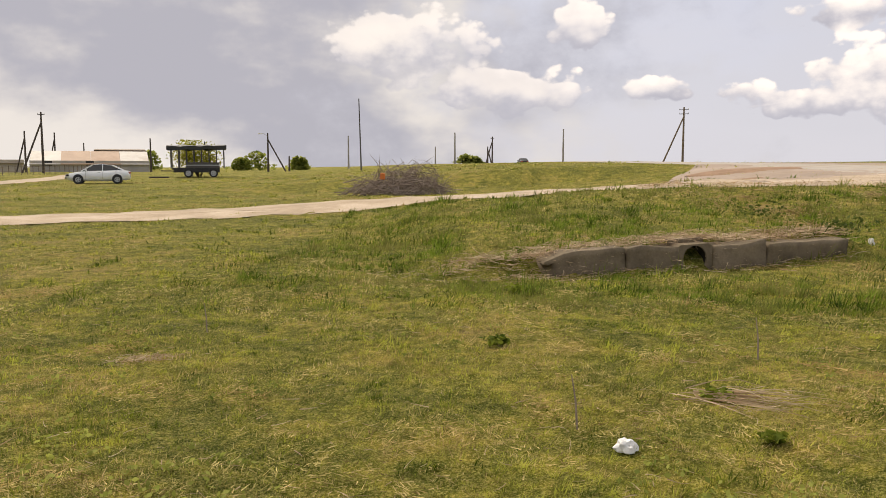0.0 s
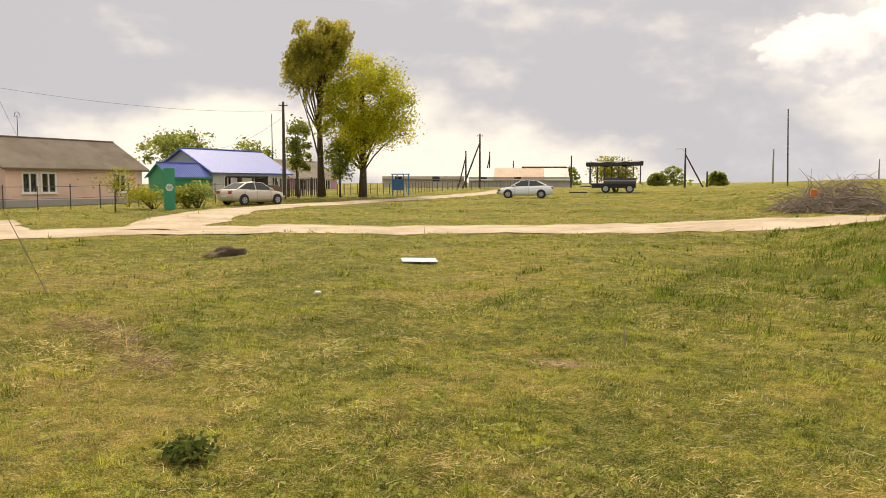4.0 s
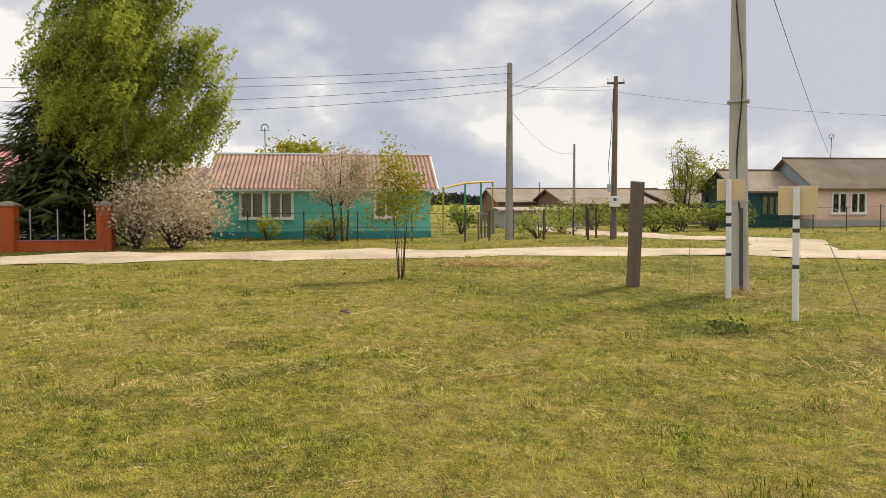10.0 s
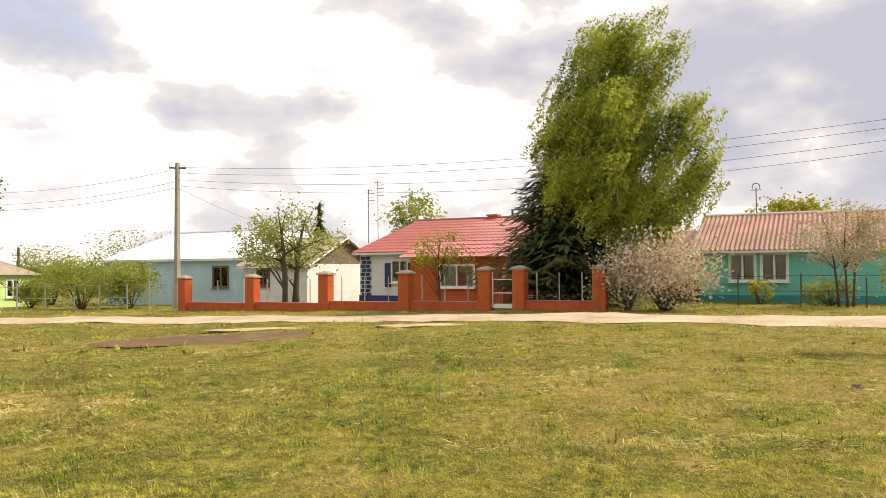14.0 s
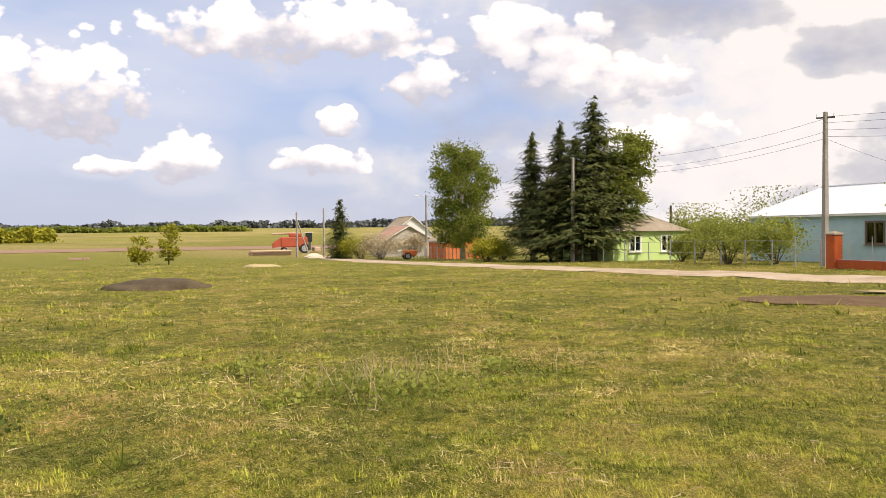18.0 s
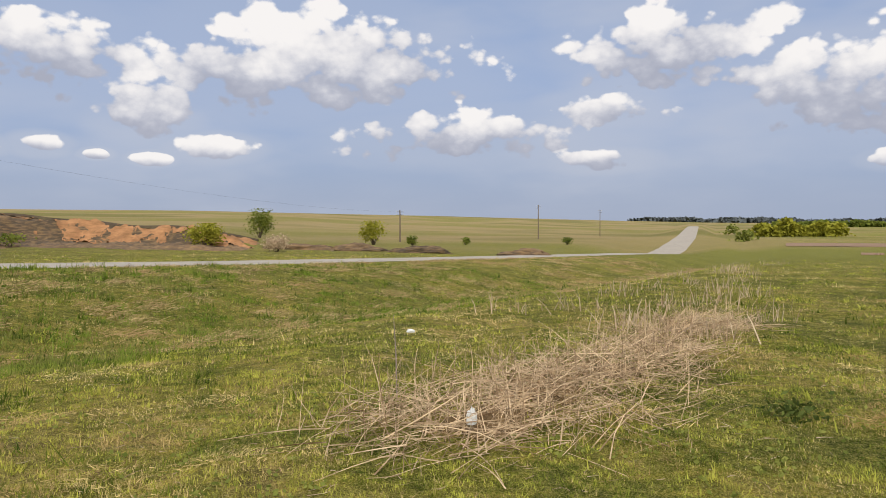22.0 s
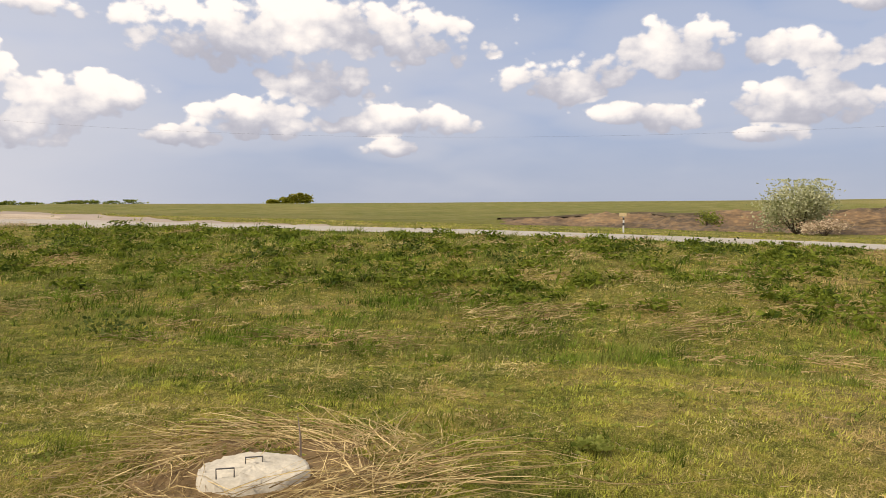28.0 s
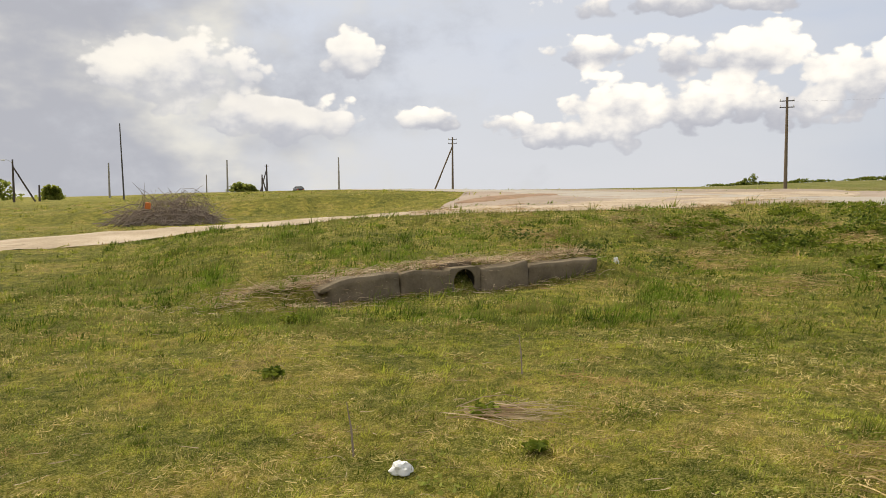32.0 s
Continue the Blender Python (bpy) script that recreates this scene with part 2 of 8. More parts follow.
def leafy(name, dark, light, scale=2.0, trans=0.35, third=None, third_scale=0.3, fine=0.0, drifts=None):
    """Leaves or blades: colour varies from piece to piece and in drifts; light shines through."""
    m = bpy.data.materials.new(name)
    m.use_nodes = True
    nt = m.node_tree
    nt.nodes.clear()
    out = nt.nodes.new("ShaderNodeOutputMaterial")
    geo = nt.nodes.new("ShaderNodeNewGeometry")
    v = coords(nt)
    a = noise_of(nt, v, scale, 4.0)
    col = mix(nt, ramp(nt, geo.outputs["Random Per Island"], [(0, (0, 0, 0)), (1, (1, 1, 1))]), dark, light)
    col = mix(nt, ramp(nt, a, [(0.42, (0, 0, 0)), (0.6, (0.55, 0.55, 0.55))]), col, light)
    col = mix(nt, ramp(nt, a, [(0.36, (0.55, 0.55, 0.55)), (0.5, (0, 0, 0))]), col, dark)
    if fine:
        c = noise_of(nt, v, fine, 3.0, 0.6)
        col = mix(nt, ramp(nt, c, [(0.38, (0.85, 0.85, 0.85)), (0.5, (0, 0, 0))]), col, dark)
        col = mix(nt, ramp(nt, c, [(0.5, (0, 0, 0)), (0.64, (0.8, 0.8, 0.8))]), col, light)
    if third:
        b = noise_of(nt, v, third_scale, 5.0, 0.65)
        col = mix(nt, ramp(nt, b, [(0.46, (0, 0, 0)), (0.62, (0.7, 0.7, 0.7))]), col, third)
    if drifts:
        p = patches(nt)
        col = mix(nt, ramp(nt, p, [(0.43, (0.5, 0.5, 0.5)), (0.495, (0, 0, 0))]), col, drifts[0])
        col = mix(nt, ramp(nt, p, [(0.5, (0, 0, 0)), (0.57, (0.5, 0.5, 0.5))]), col, drifts[1])
    bs = nd(nt, "BsdfPrincipled", Roughness=0.75)
    bs.inputs["Specular IOR Level"].default_value = 0.12
    nt.links.new(col, bs.inputs["Base Color"])
    tr = nt.nodes.new("ShaderNodeBsdfTranslucent")
    nt.links.new(col, tr.inputs[0])
    mx = nt.nodes.new("ShaderNodeMixShader")
    mx.inputs[0].default_value = trans
    nt.links.new(bs.outputs[0], mx.inputs[1])
    nt.links.new(tr.outputs[0], mx.inputs[2])
    nt.links.new(mx.outputs[0], out.inputs[0])
    return m

# ---------------------------------------------------------------- lie of the land
def smooth(a, b, v):
    t = np.clip((v - a) / (b - a), 0, 1)
    return t * t * (3 - 2 * t)


def around(table, az):
    """Reads a table of (bearing, value) round the full circle."""
    k = [a for a, _ in table]
    v = [b for _, b in table]
    return np.interp(az, [k[-1] - 360] + k + [k[0] + 360], [v[-1]] + v + [v[0]])


HORIZON = [(0, 0.3), (10, 0.12), (35, 0.1), (60, 0.0), (80, 0.0), (100, 0.1), (135, 0.3), (172, 0.3), (186, 0.3), (196, 0.42), (203, 0.6), (215, 0.95), (232, 1.3), (249, 1.3), (264, 1.17), (285, 1.1), (302, 0.95), (317, 0.82), (325, 0.55), (339, 0.42), (350, 0.36)]
FAR_END = [(0, 420), (130, 500), (165, 1500), (200, 1500), (225, 700), (330, 600)]
EAST = [(190, -1.9), (200, -1.6), (215, -0.9), (230, -0.45), (250, -0.1), (267, 0.1), (285, 0.75), (300, 1.3), (320, 1.9), (340, 2.1)]
PIT = [(0, 0), (225, 0), (228, 0.8), (232, 2.0), (238, 2.6), (245, 3.2), (250, 3.4), (256, 2.8), (265, 2.0), (277, 1.4), (286, 0.5), (291, 0)]
ROAD_S = [-700, -420, -300, -200, -175, -150, -132, -112, -85, -58, -30, -18, -11, -6, 0, 5.5, 13, 22, 40, 55, 80, 150, 300, 900]
ROAD_Z = [4, 1.5, -0.6, -2.2, -2.75, -3.1, -2.95, -1.9, -1.3, -0.72, -0.06, 0.29, 0.51, 0.73, 0.92, 1.07, 1.2, 1.32, 1.7, 2.0, 2.35, 2.6, 3.6, 7.0]
ROAD_Q, ROAD_W = 24.0, 6.2
AX = (0.9925, 0.1219)


def road_bend(s):
    """Sideways shift of the main road where it swings away in the dip."""
    u = np.clip(-s - 95, 0, None)
    return 0.0 + np.where(u > 0, u * u / (u + 60) * 0.17, 0)


def road_sq(x, y):
    s = -AX[1] * x + AX[0] * y
    return s, AX[0] * x + AX[1] * y - ROAD_Q - road_bend(s)


def road_xy(s, q):
    w = q + ROAD_Q + road_bend(s)
    return AX[0] * w - AX[1] * s, AX[1] * w + AX[0] * s


def wob(x, y, s, k=0.0):
    return np.sin(x * s + 1.3 + k) * np.cos(y * s * 0.83 + 0.7 * k) + 0.5 * np.sin(x * s * 2.3 + y * s * 1.7 + k * 2)


BRANCH = [(30, 38), (21, 31), (13, 27.2), (8, 26.2), (4.2, 28.2), (-1.4, 29.5), (-6.5, 27.8), (-9.5, 26.6), (-13.5, 25), (-19, 22), (-23, 17.5), (-25.6, 12.5), (-26.4, 8), (-26.2, 3.5), (-25.8, -3), (-25.2, -9), (-23.8, -17), (-22, -28), (-20.6, -38), (-18.5, -54), (-17, -70), (-17.5, -90), (-20, -112)]
BRANCH_Z = [1.6, 1.35, 1.15, 1.08, 0.8, 0.42, 0.14, 0.04]


def along(pts, step):
    """Evenly spaced points on a smooth line through pts."""
    p = np.array(pts, float)
    e = np.vstack([2 * p[0] - p[1], p, 2 * p[-1] - p[-2]])
    res = []
    for i in range(1, len(e) - 2):
        n = max(2, int(np.linalg.norm(e[i + 1] - e[i]) / step))
        for t in np.arange(n) / n:
            a, b, c, d = e[i - 1:i + 3]
            res.append(0.5 * (2 * b + (c - a) * t + (2 * a - 5 * b + 4 * c - d) * t * t + (3 * b - a - 3 * c + d) * t ** 3))
    res.append(p[-1])
    return np.array(res)


BR3 = along([(x, y, BRANCH_Z[i] if i < len(BRANCH_Z) else 0) for i, (x, y) in enumerate(BRANCH)], 0.8)
BRN = BR3[:70]


CUL_A = (-math.sin(radians(-7.3)) * 12.0, math.cos(radians(-7.3)) * 12.0)
CUL_B = (-math.sin(radians(-26.9)) * 14.6, math.cos(radians(-26.9)) * 14.6)
CUL_Z = 0.04


def pit_edge(az):
    return 92 + 4 * np.sin(az * 0.16) + 2.2 * np.sin(az * 0.45 + 1) + 0.7 * np.sin(az * 1.3)


def height(x, y):
    x, y = np.asarray(x, float), np.asarray(y, float)
    shape = np.broadcast(x, y).shape
    x, y = np.broadcast_to(x, shape).ravel(), np.broadcast_to(y, shape).ravel()
    d = np.hypot(x, y) + 1e-6
    az = np.degrees(np.arctan2(-x, y)) % 360
    z = -0.018 * np.clip(-y - 8, 0, 105)
    wn = smooth(75, 35, np.where(az > 180, 0, az)) * smooth(300, 345, np.where(az < 180, 360, az))
    z = z + wn * 0.014 * np.clip(d - 30, 0, 80)
    z = z + 1.15 * np.exp(-(((x - 9) / 13) ** 2 + ((y - 58) / 16) ** 2)) * smooth(28, 44, y)
    s, q = road_sq(x, y)
    zr = np.interp(s, ROAD_S, ROAD_Z)
    # ditch along the foot of the bank, deeper towards the dip
    dep = np.interp(s, [-120, -60, -25, -8, 0, 6], [0.7, 0.8, 0.75, 0.5, 0.15, 0])
    z = z - dep * np.exp(-((q + np.interp(s, [-60, -20, 0], [12, 11.5, 12])) / 3.6) ** 2)
    toe = np.interp(s, [-60, -20, 0, 12, 30], [9.0, 9.5, 14.0, 14.0, 12.0])
    bank = smooth(0, 1, 1 + (q + 0.6) / toe)
    z = np.where(s < 45, z + (zr - z) * bank, z + (zr - z) * smooth(-40, -1, q))
    # bank under the side road by the pipe
    m = (x > -22) & (x < 36) & (y > 8) & (y < 60)
    if m.any():
        dx = x[m][:, None] - BRN[None, :, 0]
        dy = y[m][:, None] - BRN[None, :, 1]
        dd = np.hypot(dx, dy)
        k = dd.argmin(1)
        dist, zb = dd[np.arange(len(k)), k], BRN[k, 2]
        near = y[m] < BRN[k, 1] + 0.0 * x[m]
        run = np.where(near, np.interp(x[m], [-8, 2, 8, 14], [6.0, 10.0, 11.5, 12.0]), 14.0)
        w = smooth(1, 0, (dist - 2.3) / run)
        zz = z[m]
        z[m] = np.where(near, np.maximum(zz, zz + (zb - zz) * w), zz + (zb - zz) * w)
    # filling behind the culvert's headwall
    ux, uy = CUL_B[0] - CUL_A[0], CUL_B[1] - CUL_A[1]
    ul = math.hypot(ux, uy)
    ux, uy = ux / ul, uy / ul
    cu = (x - CUL_A[0]) * ux + (y - CUL_A[1]) * uy
    co = -(x - CUL_A[0]) * uy + (y - CUL_A[1]) * ux
    fill = (CUL_Z + 0.24 + 0.026 * np.clip(co, 0, 14) + 0.045 * np.clip(cu, 0, ul)) * smooth(-2.2, 0.1, cu) * smooth(ul + 2.6, ul - 0.2, cu)
    z = np.where((co > 0.2) & (co < 11), np.maximum(z, fill * smooth(0.15, 0.35, co)), z)
    z = z + 0.16 * smooth(0.55, 0.95, cu / ul) * smooth(ul + 2, ul, cu) * np.exp(-((co + 0.1) / 1.1) ** 2) * (co < 0.2)
    # land beyond the main road
    pit_d = pit_edge(az)
    ze = around(EAST, az) + around(PIT, az) * (0.88 * smooth(0, 3.6, d - pit_d) + 0.12 * smooth(-12, -3, d - pit_d) + 0.12 * smooth(3, 9, d - pit_d)) * (1 + 0.07 * np.sin(az * 0.5) + 0.03 * np.sin(az * 1.3))
    z = np.where(q > ROAD_W, zr + (ze - zr) * smooth(ROAD_W, ROAD_W + 14, q), z)
    zf = EYE + d * np.tan(np.radians(around(HORIZON, az)))
    z = z + (zf - z) * smooth(np.where((az > 222) & (az < 300), 105, 115), around(FAR_END, az), d)
    # unevenness
    flat = smooth(0, 1.5, np.where((q > -1) & (q < ROAD_W + 1), 0, 2))
    z = z + flat * (0.035 * wob(x, y, 0.9) + 0.02 * wob(x, y, 2.7, 2.0)) * smooth(0.5, 3, d) * smooth(70, 25, d)
    return z.reshape(shape)


def H(x, y):
    return float(height(x, y))


def at(az, d):
    a = radians(az)
    return -math.sin(a) * d, math.cos(a) * d


LATTICE = np.random.default_rng(99).uniform(-1, 1, (256, 256))


def drift(x, y, s, k):
    """Uneven patches between about -1 and 1, the widest about 1 / s metres across."""
    t, amp, tot = 0, 1.0, 0
    for o in range(3):
        u, v = x * s + k * 17.3 + o * 5.1, y * s + k * 9.7 + o * 3.3
        i, j = np.floor(u).astype(int), np.floor(v).astype(int)
        fu, fv = u - i, v - j
        fu, fv = fu * fu * (3 - 2 * fu), fv * fv * (3 - 2 * fv)
        L = LATTICE
        t = t + amp * ((L[i % 256, j % 256] * (1 - fu) + L[(i + 1) % 256, j % 256] * fu) * (1 - fv) + (L[i % 256, (j + 1) % 256] * (1 - fu) + L[(i + 1) % 256, (j + 1) % 256] * fu) * fv)
        tot += amp
        s, amp = s * 2.2, amp * 0.6
    return t / tot * 1.9


# ---------------------------------------------------------------- mesh helpers
def mesh_np(name, verts, faces, material, smooth_shade=False):
    """A mesh from arrays; faces all of one size."""
    me = bpy.data.meshes.new(name)
    faces = np.asarray(faces, np.int32)
    me.vertices.add(len(verts))
    me.vertices.foreach_set("co", np.asarray(verts, np.float32).ravel())
    k = faces.shape[1]
    me.loops.add(faces.size)
    me.loops.foreach_set("vertex_index", faces.ravel())
    me.polygons.add(len(faces))
    me.polygons.foreach_set("loop_start", np.arange(len(faces), dtype=np.int32) * k)
    me.update(calc_edges=True)
    if smooth_shade:
        me.polygons.foreach_set("use_smooth", np.ones(len(faces), bool))
    me.materials.append(material)
    return me


def box(bm, x0, y0, z0, x1, y1, z1, bevel=0.0):
    m = Matrix.Translation(((x0 + x1) / 2, (y0 + y1) / 2, (z0 + z1) / 2)) @ Matrix.Diagonal((abs(x1 - x0), abs(y1 - y0), abs(z1 - z0), 1))
    r = bmesh.ops.create_cube(bm, size=1, matrix=m)
    if bevel:
        es = list({e for v in r["verts"] for e in v.link_edges})
        bmesh.ops.bevel(bm, geom=es, offset=bevel, segments=1, affect="EDGES")
    return bm


def rod(bm, a, b, r0, r1=None, n=8, caps=True):
    """A straight tapered rod."""
    a, b = Vector(a), Vector(b)
    r1 = r0 if r1 is None else r1
    q = (b - a).to_track_quat("Z", "Y").to_matrix().to_4x4()
    m = Matrix.Translation((a + b) / 2) @ q
    bmesh.ops.create_cone(bm, cap_ends=caps, segments=n, radius1=r0, radius2=r1, depth=(b - a).length, matrix=m)
    return bm


def tube(bm, pts, radii, n=6):
    """A bent, tapered tube through pts."""
    rings = []
    for i, p in enumerate(pts):
        p = Vector(p)
        t = (Vector(pts[min(i + 1, len(pts) - 1)]) - Vector(pts[max(i - 1, 0)]))
        q = t.to_track_quat("Z", "Y") if t.length > 1e-9 else Vector((0, 0, 1)).to_track_quat("Z", "Y")
        r = radii[i] if hasattr(radii, "__len__") else radii
        rings.append([bm.verts.new(p + q @ Vector((r * math.cos(k * math.tau / n), r * math.sin(k * math.tau / n), 0))) for k in range(n)])
    for a, b in zip(rings, rings[1:]):
        for k in range(n):
            bm.faces.new((a[k], a[(k + 1) % n], b[(k + 1) % n], b[k]))
    bm.faces.new(rings[0][::-1])
    bm.faces.new(rings[-1])
    return bm


def data_of(name, bm, material, smooth_shade=False):
    me = bpy.data.meshes.new(name)
    bmesh.ops.recalc_face_normals(bm, faces=bm.faces)
    bm.to_mesh(me)
    bm.free()
    me.materials.append(material)
    if smooth_shade:
        me.polygons.foreach_set("use_smooth", np.ones(len(me.polygons), bool))
    return me


def part(name, bm, material, parent, label="", smooth_shade=False, m=None):
    ob = new(name, data_of(name, bm, material, smooth_shade))
    ob.parent = parent
    if m is not None:
        ob.matrix_basis = m
    return tagged(ob, label) if label else ob


def thing(name, m, label, category, group="", kind=""):
    ob = new(name)
    ob.empty_display_size = 0.2
    ob.matrix_basis = m
    return tagged(ob, label, category, group, kind)


def solo(name, bm, material, m, label, category, group="", kind="", smooth_shade=False):
    ob = new(name, data_of(name, bm, material, smooth_shade))
    ob.matrix_basis = m
    return tagged(ob, label, category, group, kind)


B = bmesh.new

# ---------------------------------------------------------------- the materials in use
def ground_mat():
    def build(nt, bs):
        v = coords(nt)
        big = noise_of(nt, v, 0.12, 5.0, 0.6)
        fine = noise_of(nt, v, 14.0, 5.0, 0.7)
        tiny = noise_of(nt, v, 70.0, 3.0, 0.7)
        col = ramp(nt, patches(nt), [(0.42, (0.075, 0.105, 0.008)), (0.47, (0.17, 0.19, 0.015)), (0.515, (0.3, 0.285, 0.03)), (0.57, (0.46, 0.36, 0.09)), (0.63, (0.44, 0.29, 0.13))])
        mid = noise_of(nt, v, 4.5, 4.0, 0.65)
        col = mix(nt, 0.4, col, ramp(nt, fine, [(0.38, (0.02, 0.028, 0.005)), (0.5, (0.16, 0.16, 0.02)), (0.62, (0.52, 0.42, 0.13))]))
        col = mix(nt, 0.4, col, ramp(nt, tiny, [(0.42, (0.02, 0.03, 0.005)), (0.5, (0.16, 0.16, 0.03)), (0.58, (0.62, 0.54, 0.2))]))
        col = mix(nt, 0.7, col, ramp(nt, mid, [(0.36, (0.5, 0.56, 0.4)), (0.5, (1, 1, 1)), (0.66, (1.6, 1.45, 1.25))]), "MULTIPLY")
        # grazed steppe beyond the asphalt road
        sp = nt.nodes.new("ShaderNodeSeparateXYZ")
        nt.links.new(v, sp.inputs[0])
        east = nd(nt, "MapRange")
        east.inputs[1].default_value, east.inputs[2].default_value = 42, 110
        nt.links.new(sp.outputs[0], east.inputs[0])
        wide = noise_of(nt, coords(nt, (0.008, 0.005, 0)), 1.0, 2.0, 0.5)
        steppe = ramp(nt, wide, [(0.42, (0.1, 0.115, 0.026)), (0.5, (0.16, 0.145, 0.045)), (0.58, (0.115, 0.135, 0.028))])
        steppe = mix(nt, 0.35, steppe, ramp(nt, big, [(0.42, (0.1, 0.11, 0.03)), (0.58, (0.33, 0.27, 0.12))]))
        south = nd(nt, "MapRange")
        south.inputs[1].default_value, south.inputs[2].default_value, south.inputs[4].default_value = -35, -90, 0.75
        nt.links.new(sp.outputs[1], south.inputs[0])
        col = mix(nt, south.outputs[0], col, ramp(nt, wide, [(0.4, (0.2, 0.19, 0.05)), (0.5, (0.33, 0.26, 0.11)), (0.6, (0.22, 0.22, 0.05))]))
        steppe = mix(nt, south.outputs[0], steppe, ramp(nt, wide, [(0.4, (0.22, 0.19, 0.07)), (0.5, (0.38, 0.28, 0.15)), (0.6, (0.27, 0.23, 0.08))]))
        k = nt.nodes.new("ShaderNodeMath")
        k.operation = "MULTIPLY"
        nt.links.new(east.outputs[0], k.inputs[0])
        k.inputs[1].default_value = 0.85
        col = mix(nt, k.outputs[0], col, steppe)
        nt.links.new(col, bs.inputs["Base Color"])
        bs.inputs["Roughness"].default_value = 0.95
        bs.inputs["Specular IOR Level"].default_value = 0.1
        bump(nt, bs, fine, 1.0, 0.2)
    return mat("turf", build)


def road_mat():
    def build(nt, bs):
        v = coords(nt)
        a = noise_of(nt, v, 0.5, 6.0, 0.65)
        g = noise_of(nt, v, 25.0, 4.0, 0.7)
        col = ramp(nt, a, [(0.36, (0.24, 0.17, 0.1)), (0.5, (0.38, 0.285, 0.19)), (0.62, (0.5, 0.4, 0.3))])
        col = mix(nt, 0.4, col, ramp(nt, g, [(0.38, (0.24, 0.18, 0.11)), (0.62, (0.66, 0.55, 0.42))]))
        nt.links.new(col, bs.inputs["Base Color"])
        bs.inputs["Roughness"].default_value = 0.95
        bump(nt, bs, g, 0.5, 0.03)
    return mat("dirt_track", build)


def clay_mat():
    """Layers of dark earth, orange clay and pale sand, broken up by slips."""
    def build(nt, bs):
        v = coords(nt, (1, 1, 5))
        a = noise_of(nt, v, 0.09, 5.0, 0.6)
        g = noise_of(nt, v, 1.1, 5.0, 0.65)
        col = ramp(nt, a, [(0.38, (0.075, 0.055, 0.035)), (0.5, (0.15, 0.1, 0.06)), (0.6, (0.24, 0.15, 0.08)), (0.7, (0.3, 0.22, 0.12))])
        col = mix(nt, 0.35, col, ramp(nt, g, [(0.42, (0.045, 0.035, 0.022)), (0.52, (0.2, 0.12, 0.055)), (0.6, (0.4, 0.25, 0.1))]))
        nt.links.new(col, bs.inputs["Base Color"])
        bs.inputs["Roughness"].default_value = 0.95
        bump(nt, bs, g, 0.8, 0.4)
    return mat("pit_clay", build)


M = {}
M["turf"] = ground_mat()
M["track"] = road_mat()
M["asphalt"] = plain("worn_asphalt", (0.4, 0.36, 0.31), 0.9, 0.22, 0.8, dirt=(0.48, 0.41, 0.33), grain=30)
M["concrete"] = plain("grey_concrete", (0.33, 0.31, 0.28), 0.85, 0.25, 2.0, dirt=(0.17, 0.15, 0.12))
M["pole_concrete"] = plain("weathered_pole_concrete", (0.5, 0.47, 0.41), 0.85, 0.2, 2.0, dirt=(0.33, 0.3, 0.25))
M["old_concrete"] = plain("old_culvert_concrete", (0.2, 0.16, 0.11), 0.95, 0.5, 2.6, dirt=(0.035, 0.03, 0.018), bmp=0.7, grain=30)
M["pale_concrete"] = plain("pale_cast_concrete", (0.56, 0.5, 0.4), 0.9, 0.35, 5.0, dirt=(0.33, 0.28, 0.2), bmp=0.6, grain=45)
M["grey_wood"] = plain("weathered_wood", (0.18, 0.135, 0.095), 0.85, 0.35, 3.0, stretch=(6, 6, 0.6), bmp=0.4)
M["dark_wood"] = plain("tarred_wood", (0.07, 0.055, 0.045), 0.8, 0.3, 3.0, stretch=(6, 6, 0.6))
M["bark"] = plain("bark", (0.11, 0.085, 0.06), 0.9, 0.4, 5.0, stretch=(3, 3, 1), bmp=0.6)
M["birch_bark"] = plain("pale_bark", (0.45, 0.42, 0.36), 0.8, 0.3, 3.0, stretch=(1, 1, 3), dirt=(0.06, 0.05, 0.04))
M["white"] = plain("white_paint", (0.78, 0.77, 0.73), 0.6, 0.08, 3.0)
M["black"] = plain("black_paint", (0.025, 0.025, 0.027), 0.6, 0.2, 3.0)
M["dark_metal"] = plain("dark_steel", (0.09, 0.085, 0.08), 0.55, 0.2, 4.0, metal=0.4)
M["galv"] = plain("galvanised_steel", (0.45, 0.46, 0.47), 0.45, 0.15, 4.0, metal=0.7)
M["teal"] = plain("teal_plaster", (0.14, 0.56, 0.48), 0.75, 0.1, 1.2, dirt=(0.12, 0.48, 0.42))
M["teal_dark"] = plain("dark_teal_paint", (0.035, 0.27, 0.27), 0.7, 0.12, 1.5)
M["slate"] = plain("corrugated_slate", (0.38, 0.24, 0.19), 0.9, 0.25, 0.8, dirt=(0.2, 0.155, 0.13))
M["slate_dark"] = plain("mossy_slate", (0.33, 0.275, 0.215), 0.9, 0.3, 0.8, dirt=(0.2, 0.165, 0.105))
M["red_tile"] = plain("red_metal_tile", (0.4, 0.12, 0.11), 0.28, 0.15, 1.0)
M["red_brick"] = plain("red_brick", (0.52, 0.105, 0.022), 0.85, 0.2, 3.0, grain=25)
M["mortar"] = plain("mortar", (0.46, 0.15, 0.07), 0.95, 0.15, 5.0)
M["white_wall"] = plain("whitewash", (0.72, 0.72, 0.69), 0.8, 0.08, 0.9, dirt=(0.5, 0.49, 0.46))
M["blue_wall"] = plain("pale_blue_plaster", (0.45, 0.63, 0.67), 0.8, 0.1, 1.0, dirt=(0.36, 0.5, 0.54))
M["white_metal"] = plain("pale_sheet_metal", (0.72, 0.75, 0.79), 0.35, 0.1, 0.7, metal=0.1)
